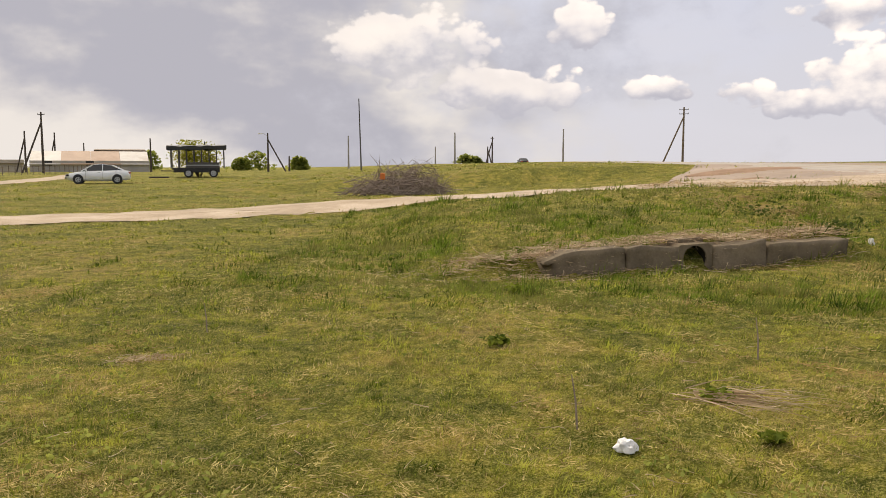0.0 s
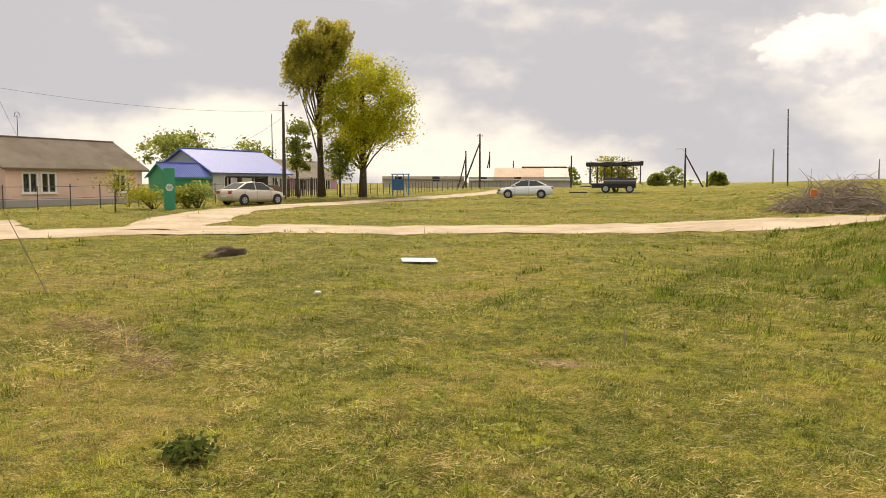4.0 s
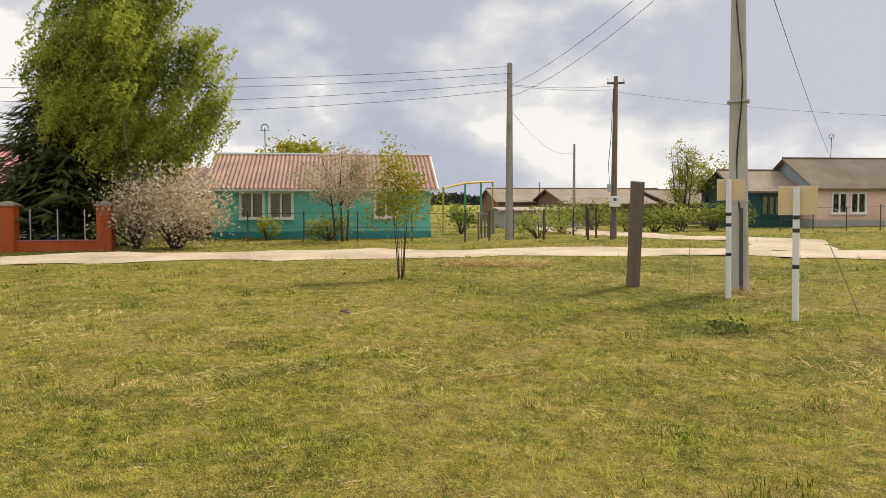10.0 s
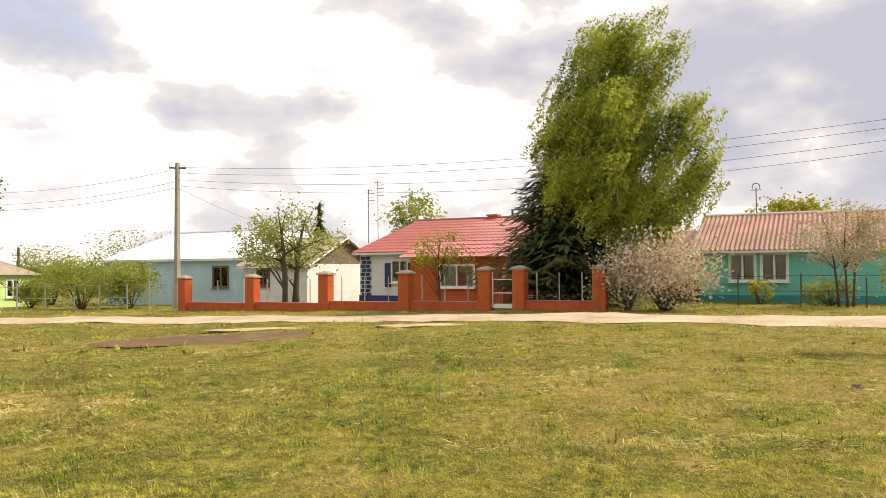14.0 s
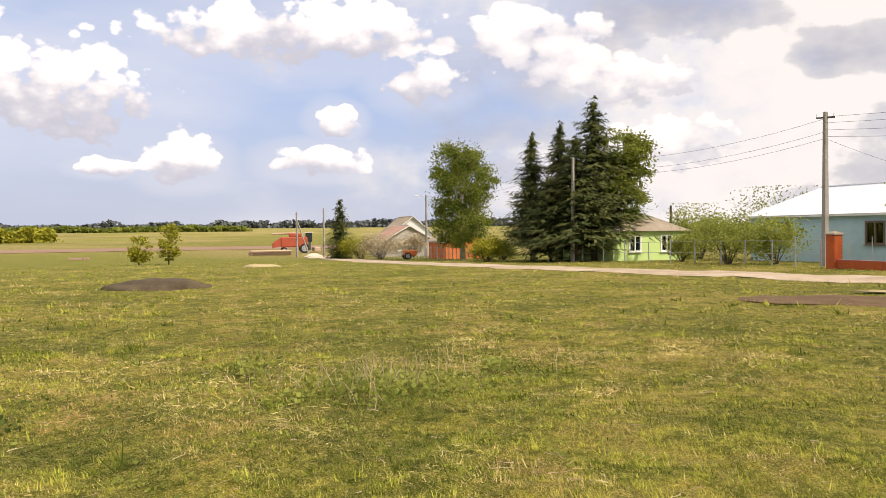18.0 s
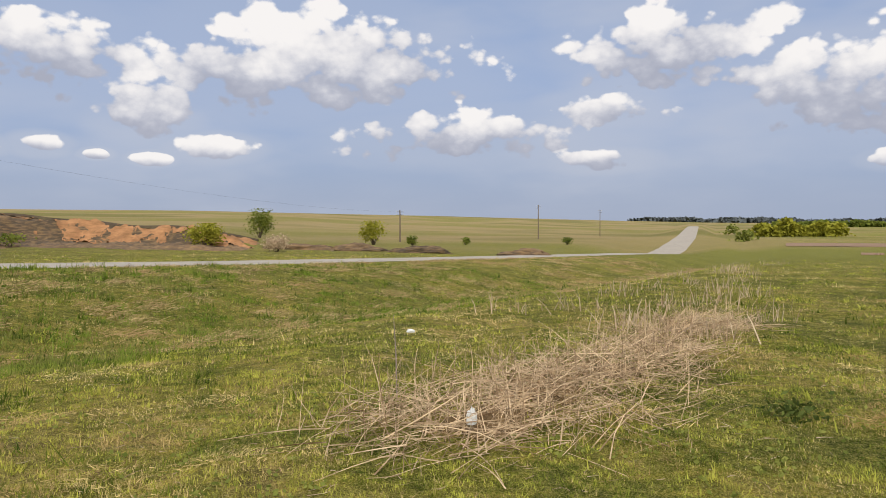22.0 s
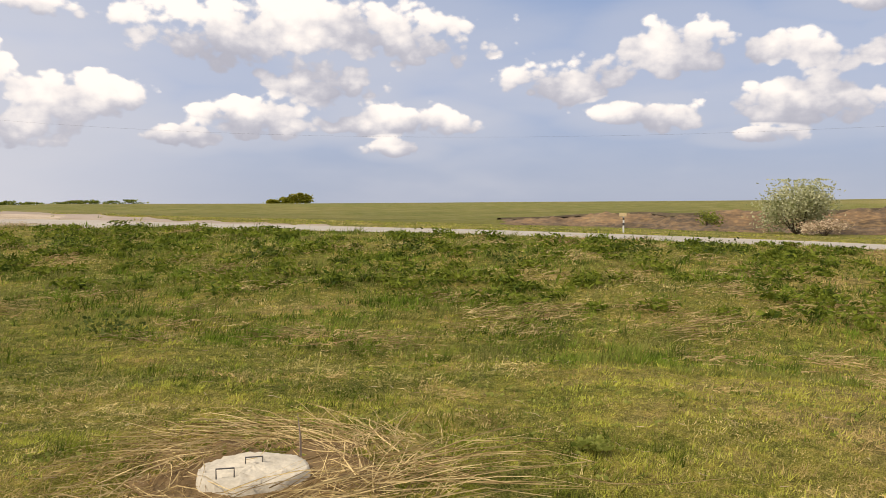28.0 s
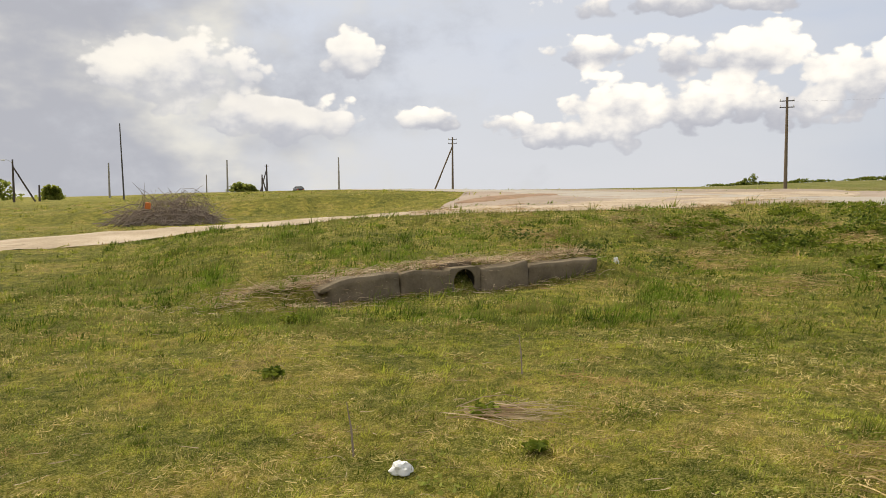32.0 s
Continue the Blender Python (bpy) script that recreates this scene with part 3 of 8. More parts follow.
M["peach"] = plain("peach_plaster", (0.88, 0.6, 0.47), 0.8, 0.07, 0.9, dirt=(0.68, 0.48, 0.34))
M["blue_roof"] = plain("blue_sheet_metal", (0.1, 0.15, 0.47), 0.6, 0.12, 0.8)
M["gable_blue"] = plain("grey_blue_boards", (0.32, 0.37, 0.41), 0.8, 0.15, 1.0)
M["dark_green"] = plain("dark_green_paint", (0.012, 0.06, 0.05), 0.6, 0.2, 1.5)
M["green"] = plain("green_sheet_metal", (0.03, 0.27, 0.14), 0.5, 0.15, 1.5)
M["lime"] = plain("lime_plaster", (0.52, 0.68, 0.26), 0.8, 0.1, 1.0)
M["pink"] = plain("pink_plaster", (0.55, 0.33, 0.36), 0.8, 0.1, 1.0)
M["orange"] = plain("orange_boards", (0.62, 0.17, 0.04), 0.7, 0.15, 1.0)
M["grey_wall"] = plain("grey_plaster", (0.42, 0.39, 0.35), 0.85, 0.15, 1.0)
M["shed_brick"] = plain("dull_shed_brick", (0.22, 0.13, 0.095), 0.9, 0.2, 2.0)
M["soil"] = plain("bare_soil", (0.1, 0.075, 0.05), 0.95, 0.5, 1.6, dirt=(0.13, 0.12, 0.05), bmp=0.8, grain=18)
M["clay"] = clay_mat()
M["ochre"] = plain("orange_clay", (0.4, 0.21, 0.1), 0.95, 0.5, 0.6, dirt=(0.17, 0.1, 0.06), bmp=0.8, grain=3.0, stretch=(1, 1, 3))
M["apron"] = plain("trodden_gravel", (0.36, 0.29, 0.235), 0.95, 0.3, 0.35, dirt=(0.23, 0.165, 0.11), bmp=0.5, grain=20)
M["earth"] = plain("trodden_brown_earth", (0.32, 0.21, 0.14), 0.95, 0.35, 1.2, dirt=(0.2, 0.15, 0.08), bmp=0.8, grain=18)
M["dug"] = plain("dug_brown_soil", (0.14, 0.09, 0.05), 0.95, 0.45, 1.6, dirt=(0.2, 0.16, 0.08), bmp=0.9, grain=18)
M["sand"] = plain("yellow_sand", (0.42, 0.34, 0.19), 0.95, 0.2, 3.0, bmp=0.4)
M["curtain"] = plain("pale_curtain", (0.74, 0.74, 0.72), 0.9, 0.2, 3.0, stretch=(5, 5, 0.4))
M["room"] = plain("dim_room", (0.12, 0.11, 0.1), 0.9, 0.2, 1.0)
M["silver"] = plain("silver_car_paint", (0.8, 0.82, 0.83), 0.3, 0.03, 2.0, metal=0.15, bmp=0)
M["champagne"] = plain("champagne_car_paint", (0.62, 0.54, 0.44), 0.32, 0.05, 2.0, metal=0.25, bmp=0)
M["rubber"] = plain("tyre_rubber", (0.02, 0.02, 0.02), 0.85, 0.2, 8.0)
M["yellow_pipe"] = plain("yellow_gas_paint", (0.5, 0.36, 0.04), 0.55, 0.15, 3.0)
M["beige_sign"] = plain("beige_sign_plate", (0.72, 0.55, 0.3), 0.6, 0.06, 2.0)
M["red_paint"] = plain("red_machine_paint", (0.42, 0.075, 0.035), 0.5, 0.2, 1.5, dirt=(0.3, 0.08, 0.04))
M["blue_paint"] = plain("blue_paint", (0.05, 0.18, 0.42), 0.55, 0.15, 2.0)
M["plastic_white"] = plain("white_plastic", (0.7, 0.7, 0.69), 0.5, 0.12, 12.0)
M["carton_blue"] = plain("printed_blue_carton", (0.06, 0.12, 0.5), 0.5, 0.15, 8.0)
# the pale grey-blue of distance haze is put into this colour
M["far_wood"] = plain("hazed_distant_wood", (0.12, 0.135, 0.14), 1.0, 0.3, 0.05)
M["field_brown"] = plain("ploughed_field", (0.27, 0.18, 0.12), 1.0, 0.15, 0.05, bmp=0)
M["twig"] = plain("dry_twigs", (0.3, 0.235, 0.19), 0.85, 0.35, 9.0)
M["straw"] = leafy("dry_straw", (0.34, 0.23, 0.14), (0.66, 0.53, 0.37), 3.0, 0.15)
M["blade"] = leafy("green_blades", (0.035, 0.065, 0.006), (0.6, 0.6, 0.1), 1.3, 0.3, None, 0.35, 7.0, ((0.08, 0.13, 0.014), (0.56, 0.5, 0.1)))
M["dryblade"] = leafy("dry_blades", (0.12, 0.08, 0.025), (0.98, 0.8, 0.36), 1.3, 0.25, (0.46, 0.28, 0.12), 0.5, 8.0, ((0.28, 0.29, 0.05), (0.62, 0.48, 0.19)))
M["tussock"] = leafy("dead_tussock_grass", (0.17, 0.11, 0.05), (0.72, 0.56, 0.28), 0.8, 0.2, (0.48, 0.3, 0.15), 0.4, 5.0)
M["leaf_willow"] = leafy("willow_leaves", (0.18, 0.18, 0.03), (0.62, 0.54, 0.1), 0.6, 0.55)
M["leaf_birch_fresh"] = leafy("fresh_birch_leaves", (0.085, 0.13, 0.018), (0.52, 0.55, 0.1), 0.7, 0.5)
M["leaf_maple"] = leafy("young_maple_leaves", (0.19, 0.23, 0.02), (0.72, 0.66, 0.06), 0.4, 0.6)
M["leaf_green"] = leafy("garden_leaves", (0.13, 0.17, 0.03), (0.4, 0.42, 0.1), 0.8, 0.5)
M["leaf_dark"] = leafy("birch_leaves", (0.07, 0.11, 0.02), (0.3, 0.33, 0.06), 0.5, 0.45)
M["needle"] = leafy("spruce_needles", (0.03, 0.05, 0.018), (0.15, 0.16, 0.05), 0.6, 0.3)
M["blossom"] = leafy("pale_pink_blossom", (0.26, 0.2, 0.09), (0.66, 0.57, 0.42), 1.0)
M["bankblade"] = leafy("coarse_bank_blades", (0.03, 0.06, 0.006), (0.24, 0.33, 0.04), 0.9, 0.3, (0.34, 0.3, 0.1), 0.6, 4.0)
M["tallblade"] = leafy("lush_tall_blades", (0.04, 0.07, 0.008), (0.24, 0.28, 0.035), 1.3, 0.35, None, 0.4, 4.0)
M["leaf_white"] = leafy("white_blossom_and_leaf", (0.24, 0.27, 0.1), (0.66, 0.64, 0.42), 1.2, 0.4)
M["leaf_yellow"] = leafy("yellow_green_leaves", (0.2, 0.2, 0.02), (0.42, 0.4, 0.05), 1.0)


def glass_mat():
    def build(nt, bs):
        bs.inputs["Base Color"].default_value = (0.03, 0.035, 0.04, 1)
        bs.inputs["Roughness"].default_value = 0.06
        bs.inputs["IOR"].default_value = 1.5
    return mat("window_glass", build)


M["glass"] = glass_mat()


def pane_mat():
    """Clear window glass: lets light through, mirrors the sky."""
    m = bpy.data.materials.new("clear_pane")
    m.use_nodes = True
    nt = m.node_tree
    nt.nodes.clear()
    out = nt.nodes.new("ShaderNodeOutputMaterial")
    see = nt.nodes.new("ShaderNodeBsdfTransparent")
    see.inputs[0].default_value = (0.82, 0.86, 0.85, 1)
    gl = nt.nodes.new("ShaderNodeBsdfGlossy")
    gl.inputs["Roughness"].default_value = 0.03
    fr = nt.nodes.new("ShaderNodeFresnel")
    fr.inputs["IOR"].default_value = 1.9
    mx = nt.nodes.new("ShaderNodeMixShader")
    for a, b in ((fr.outputs[0], mx.inputs[0]), (see.outputs[0], mx.inputs[1]), (gl.outputs[0], mx.inputs[2]), (mx.outputs[0], out.inputs[0])):
        nt.links.new(a, b)
    return m


M["pane"] = pane_mat()
M["navy"] = plain("navy_blue_paint", (0.025, 0.04, 0.12), 0.6, 0.2, 3.0)

# ---------------------------------------------------------------- ground and roads
def build_ground():
    na = 420
    r = np.concatenate([[0.0], 0.5 * 1.036 ** np.arange(0, 255)])
    r = r[r < 4300]
    a = np.arange(na) * math.tau / na
    X = -np.sin(a)[None, :] * r[:, None]
    Y = np.cos(a)[None, :] * r[:, None]
    Z = height(X, Y)
    az = np.degrees(np.arctan2(-X, Y)) % 360
    off = np.hypot(X, Y) - pit_edge(az)
    Z = Z - 0.9 * smooth(228, 231, az) * smooth(287, 284, az) * smooth(-8.5, -5.5, off) * smooth(6.2, 4.4, off)
    v = np.stack([X, Y, Z], -1).reshape(-1, 3)
    i, j = np.meshgrid(np.arange(len(r) - 1), np.arange(na), indexing="ij")
    k = (j + 1) % na
    f = np.stack([i * na + j, i * na + k, (i + 1) * na + k, (i + 1) * na + j], -1).reshape(-1, 4)
    f = f[:, ::-1]
    ob = new("ground", mesh_np("ground", v, f, M["turf"], True))
    tagged(ob, "wide rolling spring meadow of short green and dry grass", "ground", kind="structure")


def ribbon(name, line, half, material, lift, label, category, wobble=0.25, cells=6):
    """A strip draped over the land along a line of points, with ragged edges."""
    p = np.asarray(line)[:, :2]
    t = np.gradient(p, axis=0)
    t /= np.linalg.norm(t, axis=1)[:, None]
    nrm = np.stack([-t[:, 1], t[:, 0]], 1)
    hw = np.broadcast_to(half, len(p)).astype(float)
    rng = np.random.default_rng(len(p))
    le = hw + wobble * np.convolve(rng.normal(0, 1, len(p) + 4), np.ones(5) / 2.5, "valid")
    re = hw + wobble * np.convolve(rng.normal(0, 1, len(p) + 4), np.ones(5) / 2.5, "valid")
    u = np.linspace(-1, 1, cells + 1)
    off = np.where(u[None, :] < 0, u[None, :] * le[:, None], u[None, :] * re[:, None])
    xy = p[:, None, :] + nrm[:, None, :] * off[:, :, None]
    z = height(xy[..., 0], xy[..., 1]) + lift * (1 - 0.75 * np.abs(u) ** 6)[None, :]
    v = np.concatenate([xy, z[..., None]], -1).reshape(-1, 3)
    n = cells + 1
    i, j = np.meshgrid(np.arange(len(p) - 1), np.arange(cells), indexing="ij")
    f = np.stack([i * n + j, (i + 1) * n + j, (i + 1) * n + j + 1, i * n + j + 1], -1).reshape(-1, 4)[:, ::-1]
    ob = new(name, mesh_np(name, v, f, material, True))
    return tagged(ob, label, category, kind="structure")


def build_roads():
    s = np.concatenate([np.arange(-520, -200, 4), np.arange(-200, 60, 1.2), np.arange(60, 420, 5)])
    line = np.stack(road_xy(s, ROAD_W / 2), 1)
    ribbon("road", line[::-1], np.interp(s, [-110, -70, 5, 20, 60], [ROAD_W / 2] * 3 + [4.6, 5.2])[::-1], M["asphalt"], 0.06, "worn pale grey asphalt road on a low bank", "road", 0.08)
    n = len(BR3)
    ribbon("dirt_road", BR3, np.interp(np.arange(n), [0, 14, 30, 45, 60, 95, n], [5.0, 4.8, 3.6, 3.0, 2.4, 2.1, 1.5]), M["track"], 0.07, "pale rutted dirt road through the village", "road", 0.22)
    ribbon("dirt_road", along([(-24.5, 14.5), (-28, 16.5), (-33, 18.2), (-38, 15.5), (-46, 13.5), (-62, 13)], 0.8), 1.7, M["track"], 0.075, "pale dirt lane leading between the gardens", "road", 0.25)
    ribbon("dirt_road", along([(-22, 18.5), (-26, 24), (-30, 30), (-32, 37), (-32.5, 45), (-33, 58), (-37, 78), (-44, 100)], 0.9), 1.5, M["track"], 0.08, "pale worn wheel track past the houses", "road", 0.3)
    a = along([at(12, 27), at(20, 29), at(30, 28.5), at(42, 31)], 0.8)
    ribbon("dirt_track", a, 0.5, M["track"], 0.08, "pale narrow wheel track on the verge", "road", 0.2)


def build_apron():
    """Bare trampled ground where the side road meets the asphalt."""
    na, nr = 210, 60
    A = np.linspace(296, 346.6, na)
    near_d = np.interp(A, [296, 304, 311, 318, 323, 331, 337, 343, 347.5], [31.6, 31.4, 31.0, 30.0, 30.0, 28.0, 26.6, 26.2, 26.6])
    far_d = np.interp(A, [296, 304, 311, 318, 330, 338, 341, 343.5, 346.6], [33, 37, 44, 56, 76, 76, 62, 46, 31])
    near_d = near_d + 0.35 * np.sin(A * 2.1) + 0.25 * np.sin(A * 5.3)
    far_d = far_d + 1.2 * np.sin(A * 1.7) + 0.6 * np.sin(A * 4.1)
    u = np.linspace(0, 1, nr)
    D = near_d[:, None] + (far_d - near_d)[:, None] * u[None, :] ** 1.2
    X, Y = -np.sin(np.radians(A))[:, None] * D, np.cos(np.radians(A))[:, None] * D
    edge = smooth(0, 0.06, u)[None, :] * smooth(1, 0.94, u)[None, :] * smooth(296, 299, A)[:, None] * smooth(346.6, 344.5, A)[:, None]
    Z = height(X, Y) + 0.075 * edge - 0.03 + 0.02 * wob(X, Y, 1.1) * edge
    i, j = np.meshgrid(np.arange(na - 1), np.arange(nr - 1), indexing="ij")
    F = np.stack([i * nr + j, (i + 1) * nr + j, (i + 1) * nr + j + 1, i * nr + j + 1], -1).reshape(-1, 4)[:, ::-1]
    tagged(new("road_apron", mesh_np("road_apron", np.stack([X, Y, Z], -1).reshape(-1, 3), F, M["apron"], True)), "bare pinkish gravel ground at the road junction", "road", kind="structure")


build_ground()
build_roads()
build_apron()
for a0, a1, d0, d1, w in ((-13.6, -21.5, 30.5, 37, 1.3), (-17, -24, 43, 46, 1.6)):
    u = np.linspace(0, 1, 40)
    ribbon("earth_strip", np.array([at(a0 + (a1 - a0) * t, d0 + (d1 - d0) * t) for t in u]), w * np.sqrt(np.clip(1 - (2 * u - 1) ** 2, 0.02, 1)), M["earth"], 0.1, "strip of churned brown earth at the junction", "earth", 0.2)
u = np.linspace(0, 1, 40)
ribbon("dug_soil", np.array([at(126.4 + 14.6 * t, 20.7 + 0.3 * math.sin(t * 5)) for t in u]), 1.45 * np.sqrt(np.clip(1 - (2 * u - 1) ** 2, 0.03, 1)), M["dug"], 0.06, "patch of dug bare brown soil on the meadow", "soil", 0.16)


# ---------------------------------------------------------------- houses
def wall_mesh(bm, p0, p1, z0, z1, thick, holes):
    """A wall from p0 to p1 (outer face), its openings (a, b, lo, hi) cut right through."""
    p0, p1 = Vector((*p0, 0)), Vector((*p1, 0))
    L = (p1 - p0).length
    t = (p1 - p0) / L
    inn = Vector((-t.y, t.x, 0)) * thick
    us = sorted({0, L, *[h[0] for h in holes], *[h[1] for h in holes]})
    vs = sorted({z0, z1, *[h[2] for h in holes], *[h[3] for h in holes]})
    for a, b in zip(us, us[1:]):
        for c, d in zip(vs, vs[1:]):
            if any(h[0] <= (a + b) / 2 <= h[1] and h[2] <= (c + d) / 2 <= h[3] for h in holes):
                continue
            q = [p0 + t * a, p0 + t * b, p0 + t * b + inn, p0 + t * a + inn]
            lo = [bm.verts.new((k.x, k.y, c)) for k in q]
            hi = [bm.verts.new((k.x, k.y, d)) for k in q]
            for fa in ((lo[3], lo[2], lo[1], lo[0]), hi, *[(lo[i], lo[(i + 1) % 4], hi[(i + 1) % 4], hi[i]) for i in range(4)]):
                bm.faces.new(fa)
    bmesh.ops.remove_doubles(bm, verts=bm.verts, dist=1e-4)


def window(parent, p0, p1, hole, mullions=1, frame_mat="white", curtain=True):
    """A window in an opening: frame, sill, panes and a curtain behind."""
    p0, p1 = Vector((*p0, 0)), Vector((*p1, 0))
    t = (p1 - p0).normalized()
    a, b, lo, hi = hole
    ang = math.degrees(math.atan2(t.y, t.x))
    base = p0 + t * a
    m = pose(base.x, base.y, lo, 0, 0, ang)
    w, h = b - a, hi - lo
    wd = thing("window", m, "", "")
    wd.parent = parent
    fw = 0.07
    bm = B()
    for x0, z0, x1, z1 in ((-0.05, -0.05, w + 0.05, fw), (-0.05, h - fw, w + 0.05, h + 0.05), (-0.05, fw, fw, h - fw), (w - fw, fw, w + 0.05, h - fw)):
        box(bm, x0, -0.04, z0, x1, 0.08, z1)
    for k in range(mullions):
        c = w * (k + 1) / (mullions + 1)
        box(bm, c - 0.045, -0.03, fw, c + 0.045, 0.08, h - fw)
    part("window_frame", bm, M[frame_mat], wd)
    part("window_sill", box(B(), -0.1, -0.14, -0.09, w + 0.1, -0.04, -0.05), M[frame_mat], wd)
    for k in range(mullions + 1):
        c0 = fw if k == 0 else w * k / (mullions + 1) + 0.045
        c1 = w - fw if k == mullions else w * (k + 1) / (mullions + 1) - 0.045
        part("pane", box(B(), c0, 0.03, fw, c1, 0.045, h - fw), M["pane"], wd)
    return wd


def roof_sheet(bm, a0, a1, b0, b1, wave=0.0, pitch=0.22, thick=0.05, steps=0):
    """A roof slope: eave line a0-a1, ridge line b0-b1; wave: depth of its corrugation; steps: tile courses."""
    a0, a1, b0, b1 = (Vector(v) for v in (a0, a1, b0, b1))
    L = (a1 - a0).length
    n = max(1, int(L / pitch * 4)) if wave else 1
    nrm = (a1 - a0).cross(b0 - a0).normalized()
    if nrm.z < 0:
        nrm = -nrm
    ks = max(1, steps)
    rows = []
    for j in range(ks):
        for v, lift in (((j / ks), 0.03 if steps else 0.0), (((j + 1) / ks), 0.0)):
            row = []
            for i in range(n + 1):
                u = i / n
                p = (a0.lerp(a1, u)).lerp(b0.lerp(b1, u), v)
                row.append(p + nrm * (wave * math.sin(u * L / pitch * math.tau) + lift))
            rows.append(row)
    top = [[bm.verts.new(p) for p in r] for r in rows]
    bot = [[bm.verts.new(p - nrm * thick) for p in r] for r in (rows[0], rows[-1])]
    for r, q in zip(top, top[1:]):
        for i in range(n):
            bm.faces.new((r[i], r[i + 1], q[i + 1], q[i]))
    for i in range(n):
        bm.faces.new((bot[0][i + 1], bot[0][i], bot[1][i], bot[1][i + 1]))
        bm.faces.new((bot[0][i], bot[0][i + 1], top[0][i + 1], top[0][i]))
    return bm


def gable(bm, p0, p1, peak, zb, thick=0.12):
    """A triangular gable between two wall tops and the peak."""
    p0, p1, pk = Vector((*p0, zb)), Vector((*p1, zb)), Vector(peak)
    t = (p1 - p0).normalized()
    inn = Vector((-t.y, t.x, 0)) * thick
    f = [bm.verts.new(v) for v in (p0, p1, pk)]
    g = [bm.verts.new(v + inn) for v in (p0, p1, pk)]
    bm.faces.new(f)
    bm.faces.new(g[::-1])
    for i in range(3):
        bm.faces.new((f[i], g[i], g[(i + 1) % 3], f[(i + 1) % 3]))
    return bm


def house(name, x0, x1, y0, y1, eave, ridge, wall, roof, label, wins=(), axis="y", over=0.35, wave=0.028, pitch=0.24, steps=0, plinth=None, gable_mat=None, z=None, hip=(0, 0), side_wins=(), north=(), trim="white", frame_mat="white"):
    """A one-storey house with a pitched roof. x1 is the street front; wins: openings (from, to, low, high, mullions) in it, read along y."""
    z0 = (H(x1, (y0 + y1) / 2) if z is None else z) - 0.05
    ob = thing(name, pose(0, 0, z0), label, "house")
    ob.matrix_basis = pose(0, 0, z0)
    e, r = eave - z0, ridge - z0
    fr = [(y - y0, y2 - y0, a - z0, b - z0) for y, y2, a, b, _ in wins]
    sw = [(x - x0, x2 - x0, a - z0, b - z0) for x, x2, a, b, _ in side_wins]
    wl = thing("wall", pose(0, 0, 0), "", "")
    wl.parent = ob
    bm = B()
    wall_mesh(bm, (x1, y0), (x1, y1), -0.3, e, 0.3, fr)
    part("front_wall", bm, M[wall], wl)
    bm = B()
    wall_mesh(bm, (x0 + 0.0, y0), (x1 - 0.3, y0), -0.3, e, 0.3, sw)
    part("side_wall", bm, M[wall], wl)
    nw = [(x1 - 0.3 - b, x1 - 0.3 - a, lo - z0, hi - z0) for a, b, lo, hi, _ in north]
    for q, hs in ((((x1 - 0.3, y1), (x0, y1)), nw), (((x0, y1 - 0.3), (x0, y0 + 0.3)), [])):
        bm = B()
        wall_mesh(bm, *q, -0.3, e, 0.3, hs)
        part("side_wall", bm, M[wall], wl)
    for w, h in zip(north, nw):
        window(ob, (x1 - 0.3, y1), (x0, y1), h, w[4], frame_mat)
        part("curtain", box(B(), w[0], y1 - 0.36, w[2] - z0 - 0.1, w[1], y1 - 0.33, w[3] - z0 + 0.1), M["curtain"], ob)
    part("floor", box(B(), x0 + 0.31, y0 + 0.31, 0.02, x1 - 0.31, y1 - 0.31, 0.12), M["room"], ob)
    part("loft_floor", box(B(), x0 + 0.31, y0 + 0.31, e - 0.12, x1 - 0.31, y1 - 0.31, e - 0.02), M["room"], ob)
    if plinth:
        part("plinth", box(B(), x1 + 0.002, y0 - 0.03, -0.3, x1 + 0.05, y1 + 0.03, 0.42), M[plinth], ob)
        part("plinth", box(B(), x0, y0 - 0.05, -0.3, x1 + 0.002, y0 - 0.002, 0.42), M[plinth], ob)
    for w, h in zip(wins, fr):
        window(ob, (x1, y0), (x1, y1), h, w[4], frame_mat)
        part("curtain", box(B(), x1 - 0.36, w[0] - 0.1, w[2] - z0 - 0.1, x1 - 0.33, w[0] + (w[1] - w[0]) * 0.48, w[3] - z0 + 0.1), M["curtain"], ob)
        part("curtain", box(B(), x1 - 0.36, w[1] - (w[1] - w[0]) * 0.44, w[2] - z0 - 0.1, x1 - 0.33, w[1] + 0.1, w[3] - z0 + 0.1), M["curtain"], ob)
    for w, h in zip(side_wins, sw):
        window(ob, (x0, y0), (x1, y0), h, w[4], frame_mat)
        part("curtain", box(B(), w[0], y0 + 0.33, w[2] - z0 - 0.1, w[1], y0 + 0.36, w[3] - z0 + 0.1), M["curtain"], ob)
    xm, o = (x0 + x1) / 2, over
    k = (r - e) / ((x1 - x0) / 2)
    rf = thing("roof", pose(0, 0, 0), "", "")
    rf.parent = ob
    lo = e - k * o + 0.06
    for xe in (x1 + o, x0 - o):
        bm = roof_sheet(B(), (xe, y0 - o, lo), (xe, y1 + o, lo), (xm, y0 - o + hip[0], r + 0.06), (xm, y1 + o - hip[1], r + 0.06), wave, pitch, 0.04, steps)
        part("roof_slope", bm, M[roof], rf)
    part("ridge_cap", tube(B(), [(xm, y0 - o + hip[0], r + 0.09), (xm, y1 + o - hip[1], r + 0.09)], 0.07, 6), M[trim if roof.startswith("slate") else roof], rf)
